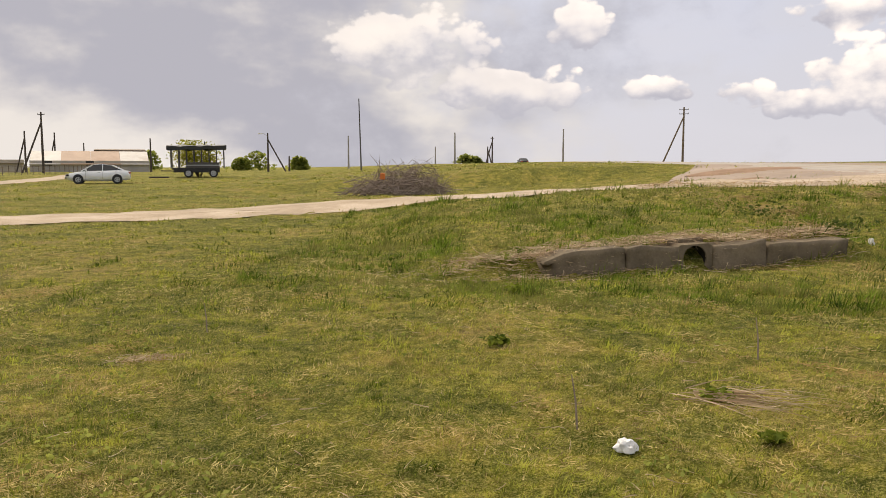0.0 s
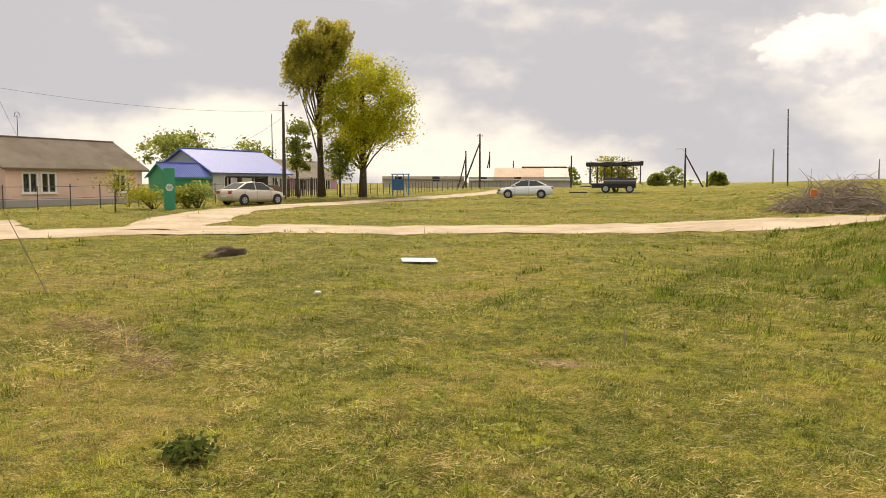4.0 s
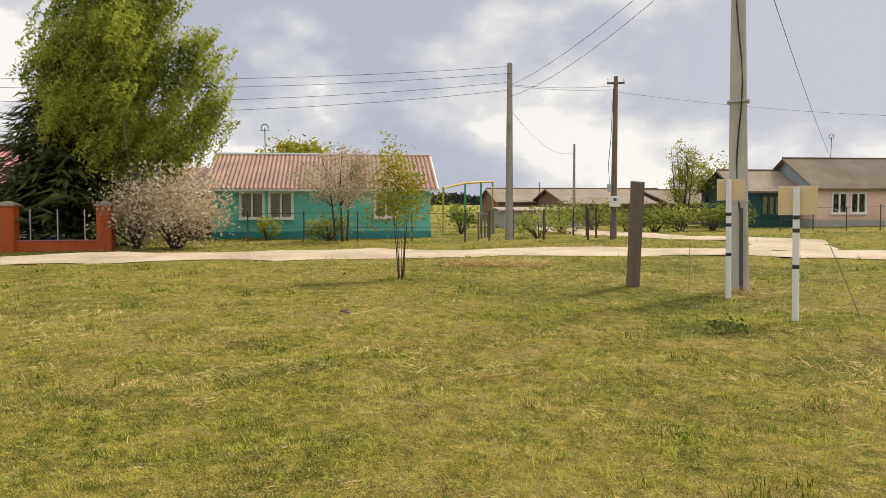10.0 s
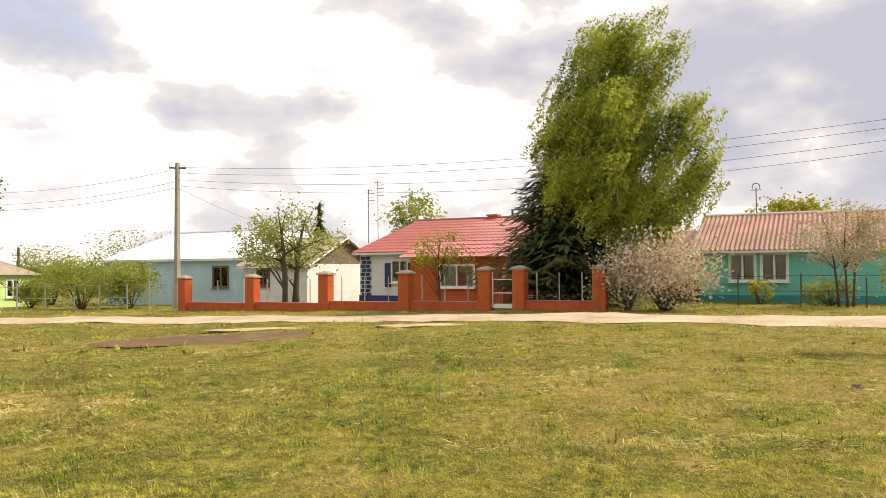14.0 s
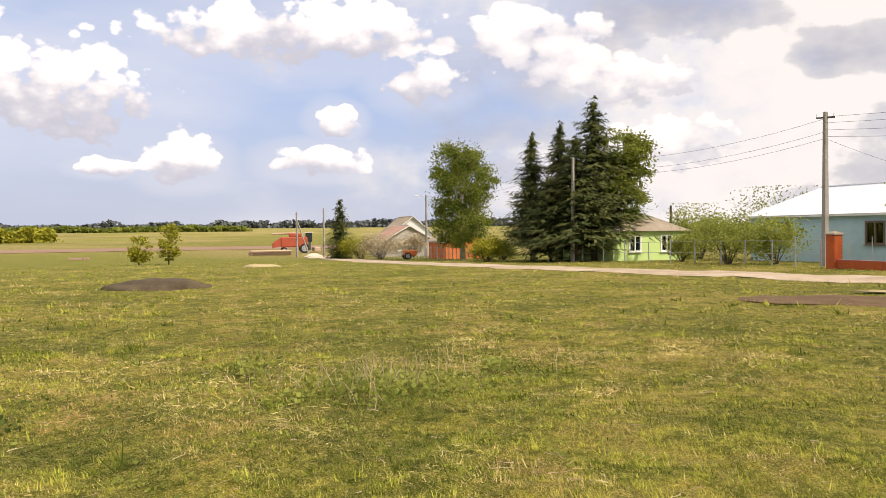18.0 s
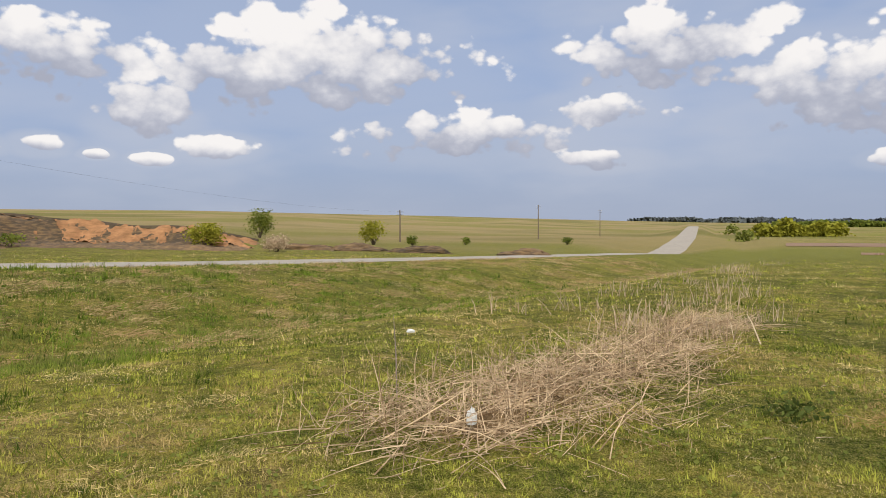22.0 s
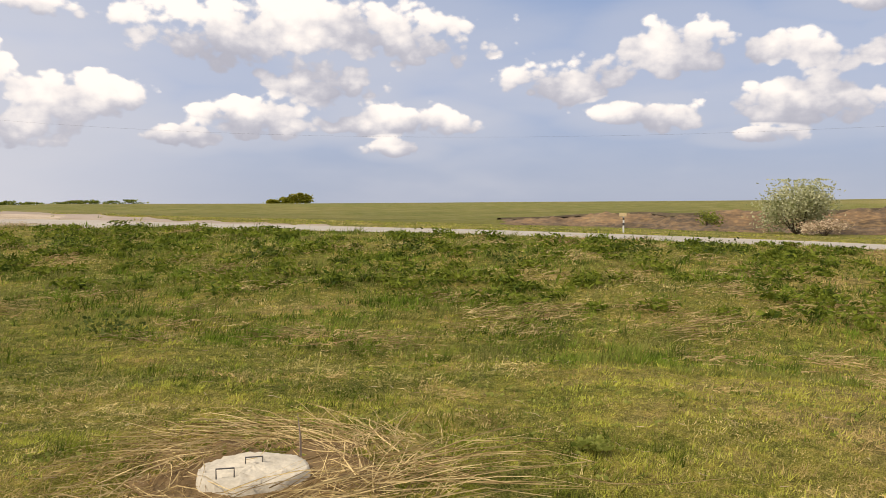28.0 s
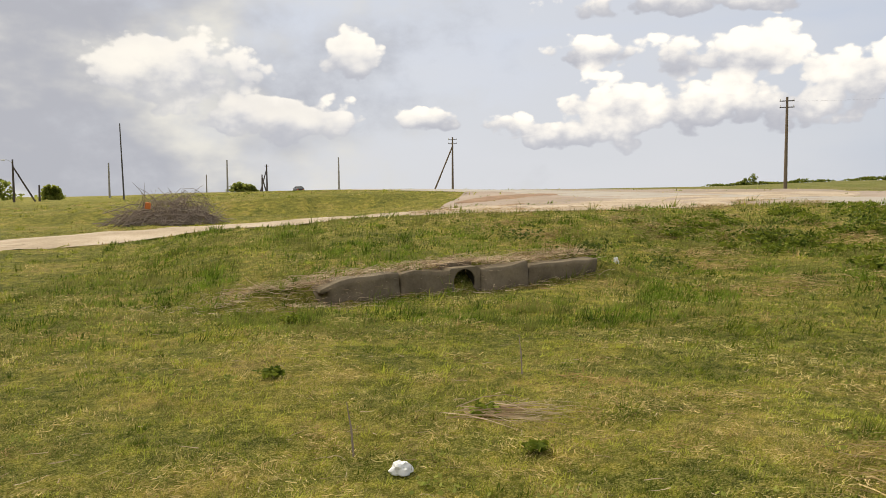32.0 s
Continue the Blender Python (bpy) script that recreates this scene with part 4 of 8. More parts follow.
    for s, yy, hp in ((0, y0, hip[0]), (1, y1, hip[1])):
        if hp:
            ye = y0 - o if s == 0 else y1 + o
            yr = ye + hp if s == 0 else ye - hp
            a, b = ((x0 - o, ye, lo), (x1 + o, ye, lo))
            part("roof_slope", roof_sheet(B(), a, b, (xm - 0.01, yr, r + 0.06), (xm + 0.01, yr, r + 0.06), 0, 1, 0.04), M[roof], rf)
        else:
            q = ((x0, yy), (x1, yy)) if s == 0 else ((x1, yy), (x0, yy))
            part("gable", gable(B(), *q, (xm, yy, r - 0.05), e), M[gable_mat or wall], ob)
            ye = y0 - o if s == 0 else y1 + o
            for xe in (x0 - o, x1 + o):
                bm = tube(B(), [(xe, ye, lo - 0.08), (xm, ye, r - 0.02)], 0.06, 4)
                part("barge_board", bm, M[trim], rf)
    part("eave_board", box(B(), x1 + o - 0.05, y0 - o, lo - 0.14, x1 + o - 0.02, y1 + o, lo - 0.02), M[trim], rf)
    return ob, z0


teal, tz = house("house", -45.6, -38.6, -6.3, 4.05, 2.5, 4.15, "teal", "slate", "turquoise plastered cottage with a brown corrugated slate roof",
                 wins=[(-5.0, -3.9, 0.98, 2.22, 1), (-3.65, -2.55, 0.98, 2.22, 1), (1.35, 2.45, 1.0, 2.2, 1)], plinth="teal_dark", wave=0.045, pitch=0.21)
redh, rz = house("house", -45.8, -38.6, -25.2, -12.2, 2.72, 4.5, "white_wall", "red_tile", "white cottage with a red tile roof and a brick porch",
                 wins=[(-23.1, -22.0, 0.9, 2.15, 1), (-14.4, -13.6, 0.9, 2.3, 1)], wave=0.035, pitch=0.26, steps=11, plinth="navy", hip=(2.2, 0))
house("house", -46.5, -38.4, -46.0, -30.8, 2.5, 4.3, "blue_wall", "white_metal", "pale blue cottage with a white sheet metal roof", wins=[(-43.2, -42.2, 0.6, 1.9, 1), (-36.2, -34.9, 0.6, 1.9, 1)], wave=0.0, hip=(2.6, 2.0), frame_mat="grey_wood")
house("house", -55.0, -48.0, 30.0, 40.4, 2.78, 4.7, "peach", "slate_dark", "peach plastered cottage with a mossy corrugated slate roof",
      wins=[(31.1, 32.15, 1.05, 2.35, 1), (32.4, 33.45, 1.05, 2.35, 1), (38.0, 38.95, 1.05, 2.35, 1)], plinth="grey_wall", gable_mat="gable_blue", trim="grey_wood", wave=0.04)
house("house", -57.2, -50.2, 49.6, 59.3, 2.75, 4.68, "white_wall", "blue_roof", "white cottage with a bright blue sheet metal roof", wins=[(50.9, 51.8, 0.9, 2.3, 1), (52.4, 53.2, 0.9, 2.3, 1), (57.0, 57.8, 0.9, 2.3, 1)], wave=0.012, pitch=0.3, gable_mat="gable_blue", trim="blue_roof")
house("house", -37.6, -31.2, -63.0, -52.4, 1.55, 3.0, "lime", "slate_dark", "lime green cottage half hidden behind spruces", wins=[(-61.5, -60.2, -0.1, 1.1, 1), (-58.2, -57.0, -0.1, 1.1, 1)], north=[(-33.6, -32.6, -0.1, 1.1, 1), (-36.4, -35.4, -0.1, 1.1, 1)], hip=(0, 2.6))

# ---------------------------------------------------------------- trees
def leaf_mesh(name, c, size, material, rng, droop=0.0, aspect=1.6, per=4):
    """Many small four-cornered leaves at the points c."""
    n = len(c)
    d = rng.normal(0, 1, (n, 3))
    d[:, 2] = d[:, 2] * 0.6 - droop
    d /= np.linalg.norm(d, axis=1)[:, None]
    e = np.cross(d, rng.normal(0, 1, (n, 3)))
    e /= np.linalg.norm(e, axis=1)[:, None]
    s = size * rng.uniform(0.6, 1.35, n)[:, None]
    v = np.stack([c - d * s * aspect * 0.5, c + e * s * 0.5, c + d * s * aspect * 0.5, c - e * s * 0.5], 1).reshape(-1, 3)
    f = np.arange(n * 4).reshape(-1, 4)
    return mesh_np(name, v, f, material)


def limb(rng, a, b, bend=0.12, k=4):
    a, b = np.array(a, float), np.array(b, float)
    L = np.linalg.norm(b - a)
    mid = rng.normal(0, bend * L, 3)
    return [tuple(a + (b - a) * t + mid * math.sin(t * math.pi) * 0.6 + np.array([0, 0, 0.08 * L * math.sin(t * math.pi)])) for t in np.linspace(0, 1, k)]


def tree(name, x, y, h, blobs, bark, leaf, label, leaves=6000, size=0.16, trunk=0.16, clear=0.25, seed=1, droop=0.0, category="tree", lean=(0, 0), clumps=60, spread=0.35, stems=1, limbs=16, strands=False, aspect=1.6):
    """A tree: tapered trunk with limbs, and a crown of leaf clumps spread over ellipsoids (x, y, z, rx, ry, rz) in metres from its foot."""
    rng = np.random.default_rng(seed)
    ob = thing(name, pose(x, y, H(x, y)), label, category)
    bm = B()
    tops = []
    for s in range(stems):
        off = (0, 0) if stems == 1 else (math.cos(s * 2.4) * 0.3, math.sin(s * 2.4) * 0.3)
        top = (lean[0] + off[0] * 3, lean[1] + off[1] * 3, h * 0.86)
        pts = limb(rng, (off[0], off[1], -0.15), top, 0.03, 7)
        tube(bm, pts, [trunk * (1.25 - 1.1 * i / 6) if i else trunk * 1.5 for i in range(7)], 8)
        tops.append(pts)
    cs, w = [], np.array([b[3] * b[4] * b[5] for b in blobs])
    pick = rng.choice(len(blobs), clumps, p=w / w.sum())
    for i in pick:
        b = blobs[i]
        u = rng.normal(0, 1, 3)
        u *= rng.uniform(0.3, 1.15) ** 0.7 / np.linalg.norm(u)
        cs.append((b[0] + u[0] * b[3], b[1] + u[1] * b[4], b[2] + u[2] * b[5]))
    cs = np.array(cs)
    for i in range(limbs):
        c = cs[i * len(cs) // limbs]
        p = tops[i % stems]
        j = min(6, max(1, int((c[2] / (h * 0.86)) * 6 * rng.uniform(0.45, 0.8))))
        tube(bm, limb(rng, p[j], c, 0.08, 4), [trunk * 0.34, trunk * 0.24, trunk * 0.15, trunk * 0.06], 5)
    part("trunk", bm, bark, ob, smooth_shade=True)
    n = leaves
    k = rng.integers(0, len(cs), n)
    if strands:
        t = rng.uniform(0, 1, n)
        m = rng.integers(0, 14, n)
        ang = (m * 2.399 + k) % math.tau
        rad = 0.6 * (0.3 + 0.7 * ((m * 0.618) % 1))
        c = cs[k] + np.stack([np.cos(ang) * rad + lean[0] * 0.05, np.sin(ang) * rad, 0.3 - t * (0.8 + 1.0 * ((m * 0.37 + k * 0.29) % 1))], 1)
        c += rng.normal(0, 0.06, (n, 3))
        c[:, 1] -= (0.35 + 0.6 * ((k * 0.47) % 1)) * t
    else:
        c = cs[k] + rng.normal(0, 1, (n, 3)) * np.array([spread, spread, spread * 0.8]) * rng.uniform(0.4, 1.3, (len(cs), 1))[k]
    c[:, 2] = np.maximum(c[:, 2], clear * h * 0.4)
    cr = new("crown", leaf_mesh("crown", c, size, leaf, rng, droop, aspect))
    cr.parent = ob
    return ob


def spruce(x, y, h, r, label, seed=1, dense=1.0, clear=0.06):
    """A spruce: straight trunk, whorls of drooping boughs set with needled twigs."""
    rng = np.random.default_rng(seed)
    ob = thing("spruce", pose(x, y, H(x, y)), label, "tree", group="spruces by the street")
    part("trunk", rod(B(), (0, 0, -0.1), (0, 0, h * 0.97), 0.02 * h, 0.015, 8), M["bark"], ob)
    v = []
    levels = int(h * 3.0)
    for i in range(levels):
        t = i / levels
        z = h * (clear + (1 - clear) * t)
        R = r * (1 - t) ** 0.75 * rng.uniform(0.88, 1.08) + 0.12
        for b in range(int((11 + 12 * (1 - t)) * dense)):
            a = rng.uniform(0, math.tau)
            L = R * rng.uniform(0.35, 1.2)
            dr = np.array([math.cos(a), math.sin(a), 0])
            side = np.array([-dr[1], dr[0], 0])
            z = h * (clear + (1 - clear) * t) + rng.normal(0, 0.3)
            for k in range(13):
                u = (k + rng.uniform(0.1, 0.9)) / 13
                p = dr * L * u + np.array([0, 0, z - 0.35 * L * u + 0.22 * L * u * u + rng.normal(0, 0.05)])
                out = dr + side * rng.normal(0, 0.7) + np.array([0, 0, rng.normal(-0.25, 0.3)])
                p = p + side * rng.normal(0, 0.16) * L * (1.1 - u)
                e = 0.16 + 0.11 * L * rng.uniform(0.4, 1.2)
                w = (0.035 + 0.022 * L) * rng.uniform(0.7, 1.3)
                hang = np.array([0, 0, -0.05 - 0.06 * rng.uniform(0, 1)])
                v += [p - out * 0.3 * e, p + side * w + hang, p + out * e + hang, p - side * w + hang]
    v = np.array(v)
    cr = new("crown", mesh_np("crown", v, np.arange(len(v)).reshape(-1, 4), M["needle"]))
    cr.parent = ob
    return ob


def bush(x, y, r, h, leaf, label, seed=1, leaves=1500, size=0.09, name="bush", stems=6, z=None):
    """A many-stemmed bush."""
    rng = np.random.default_rng(seed)
    ob = thing(name, pose(x, y, H(x, y) if z is None else z), label, "bush")
    bm = B()
    cl = []
    for i in range(stems * 3):
        a, q = rng.uniform(0, math.tau), rng.uniform(0.2, 1) ** 0.6
        e = (math.cos(a) * r * q * 0.85, math.sin(a) * r * q * 0.85, h * rng.uniform(0.45, 0.92) * (1.1 - 0.35 * q))
        cl.append(e)
        if i < stems * 2:
            tube(bm, limb(rng, (math.cos(a) * 0.06 * r, math.sin(a) * 0.06 * r, -0.05), e, 0.08, 4), [0.03 * h ** 0.5, 0.022 * h ** 0.5, 0.015, 0.006], 5)
    part("framework", bm, M["bark"], ob)
    cl = np.array(cl)
    k = rng.integers(0, len(cl), leaves)
    c = cl[k] + rng.normal(0, 1, (leaves, 3)) * np.array([0.26 * r, 0.26 * r, 0.16 * h])
    c[:, 2] = np.clip(c[:, 2], 0.06 * h, h * 1.05)
    cr = new("crown", leaf_mesh("crown", c, size, leaf, rng))
    cr.parent = ob
    return ob


# tall willow-like birch by the fence, dark spruce beside it
tree("tree", -32.3, -8.1, 12.6, [(0, 0.3, 10.9, 1.5, 1.4, 1.4), (0, -0.9, 10.0, 1.4, 1.1, 1.6), (0, 1.3, 10.5, 1.3, 0.9, 1.5), (0.2, -0.4, 8.0, 2.1, 2.4, 2.0), (0, -2.5, 7.4, 1.3, 0.9, 1.2), (0, 3.0, 7.4, 1.2, 0.8, 1.5), (0, 2.5, 5.6, 1.4, 1.1, 1.5), (0, -0.6, 5.4, 2.1, 2.3, 1.7), (0, 0.8, 3.9, 1.7, 1.6, 0.9)],
     M["birch_bark"], M["leaf_birch_fresh"], "tall weeping birch in fresh leaf beside the street", 105000, 0.06, 0.19, seed=4, droop=0.7, clumps=250, strands=True, limbs=34, aspect=2.6)
spruce(-34.2, -11.3, 8.0, 3.7, "dark dense spruce beside the garden fence", 3, 3.6, 0.17)
# willow and maple by the wheel track
xw, yw = at(37.9, 70)
tree("tree", xw, yw, 16.9, [(0.3, 0.2, 13.0, 2.0, 2.4, 2.4), (-0.3, -1.2, 11.0, 1.8, 1.7, 2.0), (0.6, 1.6, 13.6, 1.2, 1.4, 1.6), (0.4, 1.2, 9.6, 1.2, 1.2, 1.2), (0.2, 0.6, 7.4, 0.7, 0.8, 1.6), (0, -1.8, 12.8, 1.2, 1.2, 1.4)],
     M["bark"], M["leaf_willow"], "tall drooping willow with a bare lower trunk", 42000, 0.11, 0.26, seed=9, droop=0.9, clumps=130, strands=True, limbs=20)
xm, ym = at(35.0, 69)
tree("tree", xm, ym, 12.4, [(0.3, 0.3, 8.0, 3.4, 4.0, 3.4), (0.4, 1.5, 6.0, 2.6, 2.8, 2.2), (0, -1.4, 5.4, 2.4, 2.4, 2.2), (0, 0, 10.4, 2.0, 2.4, 1.6)],
     M["bark"], M["leaf_maple"], "round maple in yellow-green young leaf", 36000, 0.12, 0.27, seed=12, clumps=260, spread=0.6, limbs=26)
tree("tree", *at(39.5, 68), 6.6, [(0, 0, 3.9, 0.9, 1.0, 2.4)], M["bark"], M["leaf_green"], "narrow young poplar beside the track", 2600, 0.16, 0.09, seed=15, clumps=30, spread=0.3)
tree("tree", *at(36.6, 67.5), 5.0, [(0, 0, 3.1, 0.8, 0.9, 1.5)], M["bark"], M["leaf_green"], "slim young tree below the maple", 1800, 0.16, 0.07, seed=16, clumps=24, spread=0.3)
# birch and spruces at the far end of the street
tree("tree", *at(159.9, 74), 11.6, [(0, 0, 7.4, 2.9, 3.4, 3.0), (0, 0, 3.9, 2.5, 3.2, 2.2), (0.2, 0.4, 9.6, 2.2, 2.4, 1.4), (0, 0, 2.2, 2.2, 2.8, 1.2)], M["birch_bark"], M["leaf_dark"], "full round-topped birch in green leaf", 44000, 0.11, 0.2, seed=21, clumps=150, spread=0.45, droop=0.5)
for a, d, h, r, s in ((150.55, 63, 12.4, 4.3, 31), (152.9, 65, 10.9, 3.3, 32), (154.9, 66, 10.4, 2.7, 33), (151.8, 61.5, 9.4, 3.8, 35), (153.6, 62, 6.5, 3.2, 38)):
    spruce(*at(a, d), h, r, "tall dark spruce in a row before the lime cottage", s, 1.35, 0.2)
tree("tree", *at(148.9, 64.5), 11.0, [(0, 0.3, 6.6, 2.1, 2.4, 3.6)], M["bark"], M["leaf_dark"], "green birch leaning out behind the spruces", 15000, 0.15, 0.14, seed=23, clumps=60, spread=0.4)
spruce(*at(168.7, 88), 6.6, 2.0, "small lone spruce beside the street", 36, 1.2, 0.05)
# garden trees
tree("apple_tree", *at(128.1, 42), 5.6, [(0, 0, 3.6, 2.4, 2.9, 1.5), (0, -1.4, 3.0, 1.6, 1.6, 1.1)], M["bark"], M["leaf_green"], "crooked apple tree coming into leaf behind the fence", 5000, 0.1, 0.15, seed=41, clumps=70, spread=0.4, stems=2, limbs=26)
tree("apple_tree", *at(117.4, 34.5), 3.6, [(0, 0, 2.5, 1.2, 1.5, 0.9)], M["bark"], M["leaf_yellow"], "small apple tree in bud before the brick porch", 1500, 0.07, 0.06, seed=42, clumps=40, spread=0.3, limbs=22)
bush(*at(101.6, 31.3), 2.1, 2.9, M["blossom"], "wide bush in pale pink blossom by the street", 51, 6500, 0.08, stems=9)
bush(*at(104.2, 31.0), 1.2, 2.3, M["blossom"], "bush in pale pink blossom under the birch", 52, 2500, 0.08, stems=6)
tree("cherry_tree", *at(90.3, 35), 4.3, [(0, 0, 2.7, 1.6, 2.0, 1.25)], M["bark"], M["blossom"], "small cherry tree in blossom before the turquoise cottage", 7500, 0.06, 0.045, seed=53, clumps=130, spread=0.26, stems=3, limbs=24)
bush(*at(91.3, 36.2), 0.9, 1.2, M["leaf_green"], "low green bush against the turquoise wall", 55, 900, 0.09)
bush(*at(95.5, 37), 0.5, 1.0, M["leaf_yellow"], "small yellow-green bush under the window", 56, 500, 0.08)
for i, (a, d, r, h, lf, k) in enumerate(((143.4, 66, 2.2, 4.2, "leaf_green", 1), (139.0, 66, 3.2, 5.2, "leaf_dark", 2), (141.6, 52, 2.0, 3.0, "leaf_green", 3), (144.6, 58, 1.1, 1.8, "leaf_green", 4), (138.6, 50, 1.5, 2.6, "leaf_green", 5), (165.8, 84, 2.4, 2.6, "blossom", 6),
                                       (167.2, 86, 2.0, 2.4, "leaf_yellow", 7), (157.0, 70, 1.1, 1.7, "leaf_green", 8), (163.6, 88, 1.4, 2.6, "blossom", 9), (158.2, 64, 1.3, 2.0, "leaf_yellow", 10))):
    bush(*at(a, d), r, h, M[lf], "garden bush in spring leaf beside the village street", 60 + i, 4200, 0.1)
for i, (a, d, r, h, lf) in enumerate(((76.2, 39, 1.3, 1.5, "leaf_green"), (74.6, 46, 1.4, 1.7, "leaf_dark"), (70.0, 47, 1.6, 1.5, "leaf_dark"), (68.2, 48, 1.3, 1.7, "leaf_dark"), (66.4, 49, 1.4, 1.6, "leaf_green"), (64.4, 50, 1.2, 1.6, "leaf_dark"), (62.9, 50, 1.0, 1.6, "leaf_dark"), (72.3, 50, 1.8, 1.9, "leaf_dark"), (81.8, 44, 0.8, 1.6, "leaf_dark"))):
    bush(*at(a, d), r, h, M[lf], "low twiggy bush along the garden lane", 80 + i, 900, 0.1)
tree("poplar", *at(66.4, 58), 6.6, [(0, 0, 4.6, 0.6, 0.9, 1.7), (0, 0, 2.6, 0.8, 1.3, 1.2)], M["bark"], M["leaf_yellow"], "bare-looking young poplar with sparse buds", 3200, 0.08, 0.05, seed=91, clumps=90, spread=0.25, stems=5, limbs=44)
tree("apple_tree", *at(64.6, 60), 5.0, [(0, 0, 3.4, 1.6, 2.2, 1.2)], M["bark"], M["leaf_green"], "garden tree in young leaf beyond the lane", 2500, 0.12, 0.09, seed=92, clumps=40, spread=0.35)
tree("apple_tree", *at(51.6, 45.5), 2.9, [(0, 0, 1.9, 0.8, 1.0, 0.7)], M["bark"], M["leaf_yellow"], "thin young tree before the peach cottage", 500, 0.08, 0.035, seed=93, clumps=26, spread=0.22, limbs=20)
for i, (a, d, r, h) in enumerate(((49.2, 49, 1.5, 1.3), (46.4, 49, 0.9, 1.5), (47.0, 50, 0.8, 1.2))):
    bush(*at(a, d), r, h, M["leaf_green" if i % 2 else "leaf_yellow"], "shrub in the front garden by the fence", 100 + i, 1100, 0.1)
tree("tree", *at(47.6, 86), 6.6, [(0, 0, 4.6, 3.0, 3.6, 1.7)], M["bark"], M["leaf_green"], "broad garden tree behind the blue roof", 3600, 0.2, 0.14, seed=111, clumps=60, spread=0.5)
tree("tree", *at(42.8, 92), 5.6, [(0, 0, 4.0, 1.8, 2.6, 1.4)], M["bark"], M["leaf_green"], "garden tree behind the blue-roofed cottage", 2200, 0.2, 0.12, seed=112, clumps=40, spread=0.45)
tree("tree", *at(93.2, 62), 6.6, [(0, 0, 5.0, 1.8, 2.6, 1.4)], M["bark"], M["leaf_yellow"], "tree showing behind the turquoise cottage roof", 2600, 0.18, 0.13, seed=113, clumps=40, spread=0.45)
tree("tree", *at(119.2, 58), 7.6, [(0, 0, 5.8, 1.6, 2.0, 1.6)], M["bark"], M["leaf_green"], "thin tree behind the red roof", 1500, 0.16, 0.1, seed=114, clumps=40, spread=0.4)
spruce(*at(126.0, 56), 6.9, 1.1, "slim spruce behind the apple tree", 37, 1.0, 0.1)
# bushes out on the plain
bush(*at(267.0, 77), 2.6, 4.6, M["leaf_white"], "large bush in white blossom beyond the asphalt road", 121, 7000, 0.16, stems=9)
bush(*at(265.4, 74), 1.9, 1.3, M["straw"], "low pale scrub at the foot of the white bush", 127, 1500, 0.12)
bush(*at(231.2, 84), 1.7, 2.3, M["leaf_yellow"], "round green bush before the sandy bank", 122, 2400, 0.15)
bush(*at(227.4, 130), 2.0, 4.4, M["leaf_dark"], "lone dark bush on the rim of the bank", 123, 1800, 0.2)
bush(*at(219.4, 120), 1.8, 3.4, M["leaf_yellow"], "rounded bush on the open plain", 124, 1500, 0.2)
bush(*at(251.5, 70), 1.8, 2.0, M["leaf_green"], "weedy bush at the foot of the bank", 125, 1500, 0.13)
bush(*at(226.2, 78), 1.3, 1.7, M["straw"], "dry bush at the foot of the bank", 126, 1200, 0.12)
for i, (a, d, r, h) in enumerate(((216.6, 118, 0.8, 1.4), (212.8, 130, 0.7, 1.2), (205.5, 150, 0.9, 1.3), (260.5, 86, 1.0, 1.3), (272.6, 86, 1.3, 1.7), (243.0, 88, 1.5, 1.2))):
    bush(*at(a, d), r, h, M["leaf_dark"], "small scrubby bush on the grazed plain", 130 + i, 500, 0.16)
for i, (a, d, h) in enumerate(((180.4, 76, 3.9), (182.3, 77, 3.0))):
    tree("tree", *at(a, d), h, [(0, 0, h * 0.5, 0.8, 0.9, h * 0.42)], M["bark"], M["leaf_yellow"], "young poplar in yellow-green leaf beside the soil heap", 1800, 0.14, 0.05, seed=140 + i, clumps=30, spread=0.22)


def wood_line(name, spots, leaf, label, seed, size, per=260):
    """A far belt of trees as one mass of leaf clumps."""
    rng = np.random.default_rng(seed)
    c = []
    for a, d, w, h in spots:
        x, y = at(a, d)
        t = rng.uniform(0, 1, per)
        u = rng.normal(0, 0.45, per) * w
        zz = (0.06 + t * 0.94 * np.sqrt(np.clip(1 - (u / w) ** 2, 0.08, 1))) * h
        px, py = x + u * math.cos(radians(a)), y + u * math.sin(radians(a)) + rng.normal(0, w * 0.2, per)
        c.append(np.stack([px, py, height(px, py) + zz], 1))
    c = np.concatenate(c)
    ob = new(name, leaf_mesh(name, c, size, leaf, rng, 0, 1.2))
    return tagged(ob, label, "trees", kind="stuff")


rg = np.random.default_rng(5)
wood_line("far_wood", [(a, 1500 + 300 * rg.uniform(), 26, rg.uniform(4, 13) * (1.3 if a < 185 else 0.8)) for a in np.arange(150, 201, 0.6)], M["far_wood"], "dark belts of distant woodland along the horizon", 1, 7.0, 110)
wood_line("far_wood", [(a, 900, 18, rg.uniform(4, 7)) for a in np.arange(176, 192, 0.9)], M["leaf_dark"], "distant dark green copse in the valley", 2, 4.5, 130)
wood_line("far_bushes", [(a, 330 + 20 * rg.uniform(), 5, rg.uniform(3.5, 7.5)) for a in np.arange(188.0, 192.6, 0.5)], M["leaf_yellow"], "line of yellow-green willows in the valley", 3, 1.3, 260)
wood_line("far_bushes", [(193.6, 250, 3, 3.2), (194.4, 420, 4, 5)], M["leaf_green"], "scattered bushes beside the far road", 4, 1.0, 160)
wood_line("far_trees", [(a, 620, 5, h) for a, h in ((300.8, 7), (301.3, 8), (301.8, 7), (302.4, 4.5), (303.2, 3))], M["leaf_yellow"], "small clump of trees on the plain's horizon", 5, 1.6, 260)
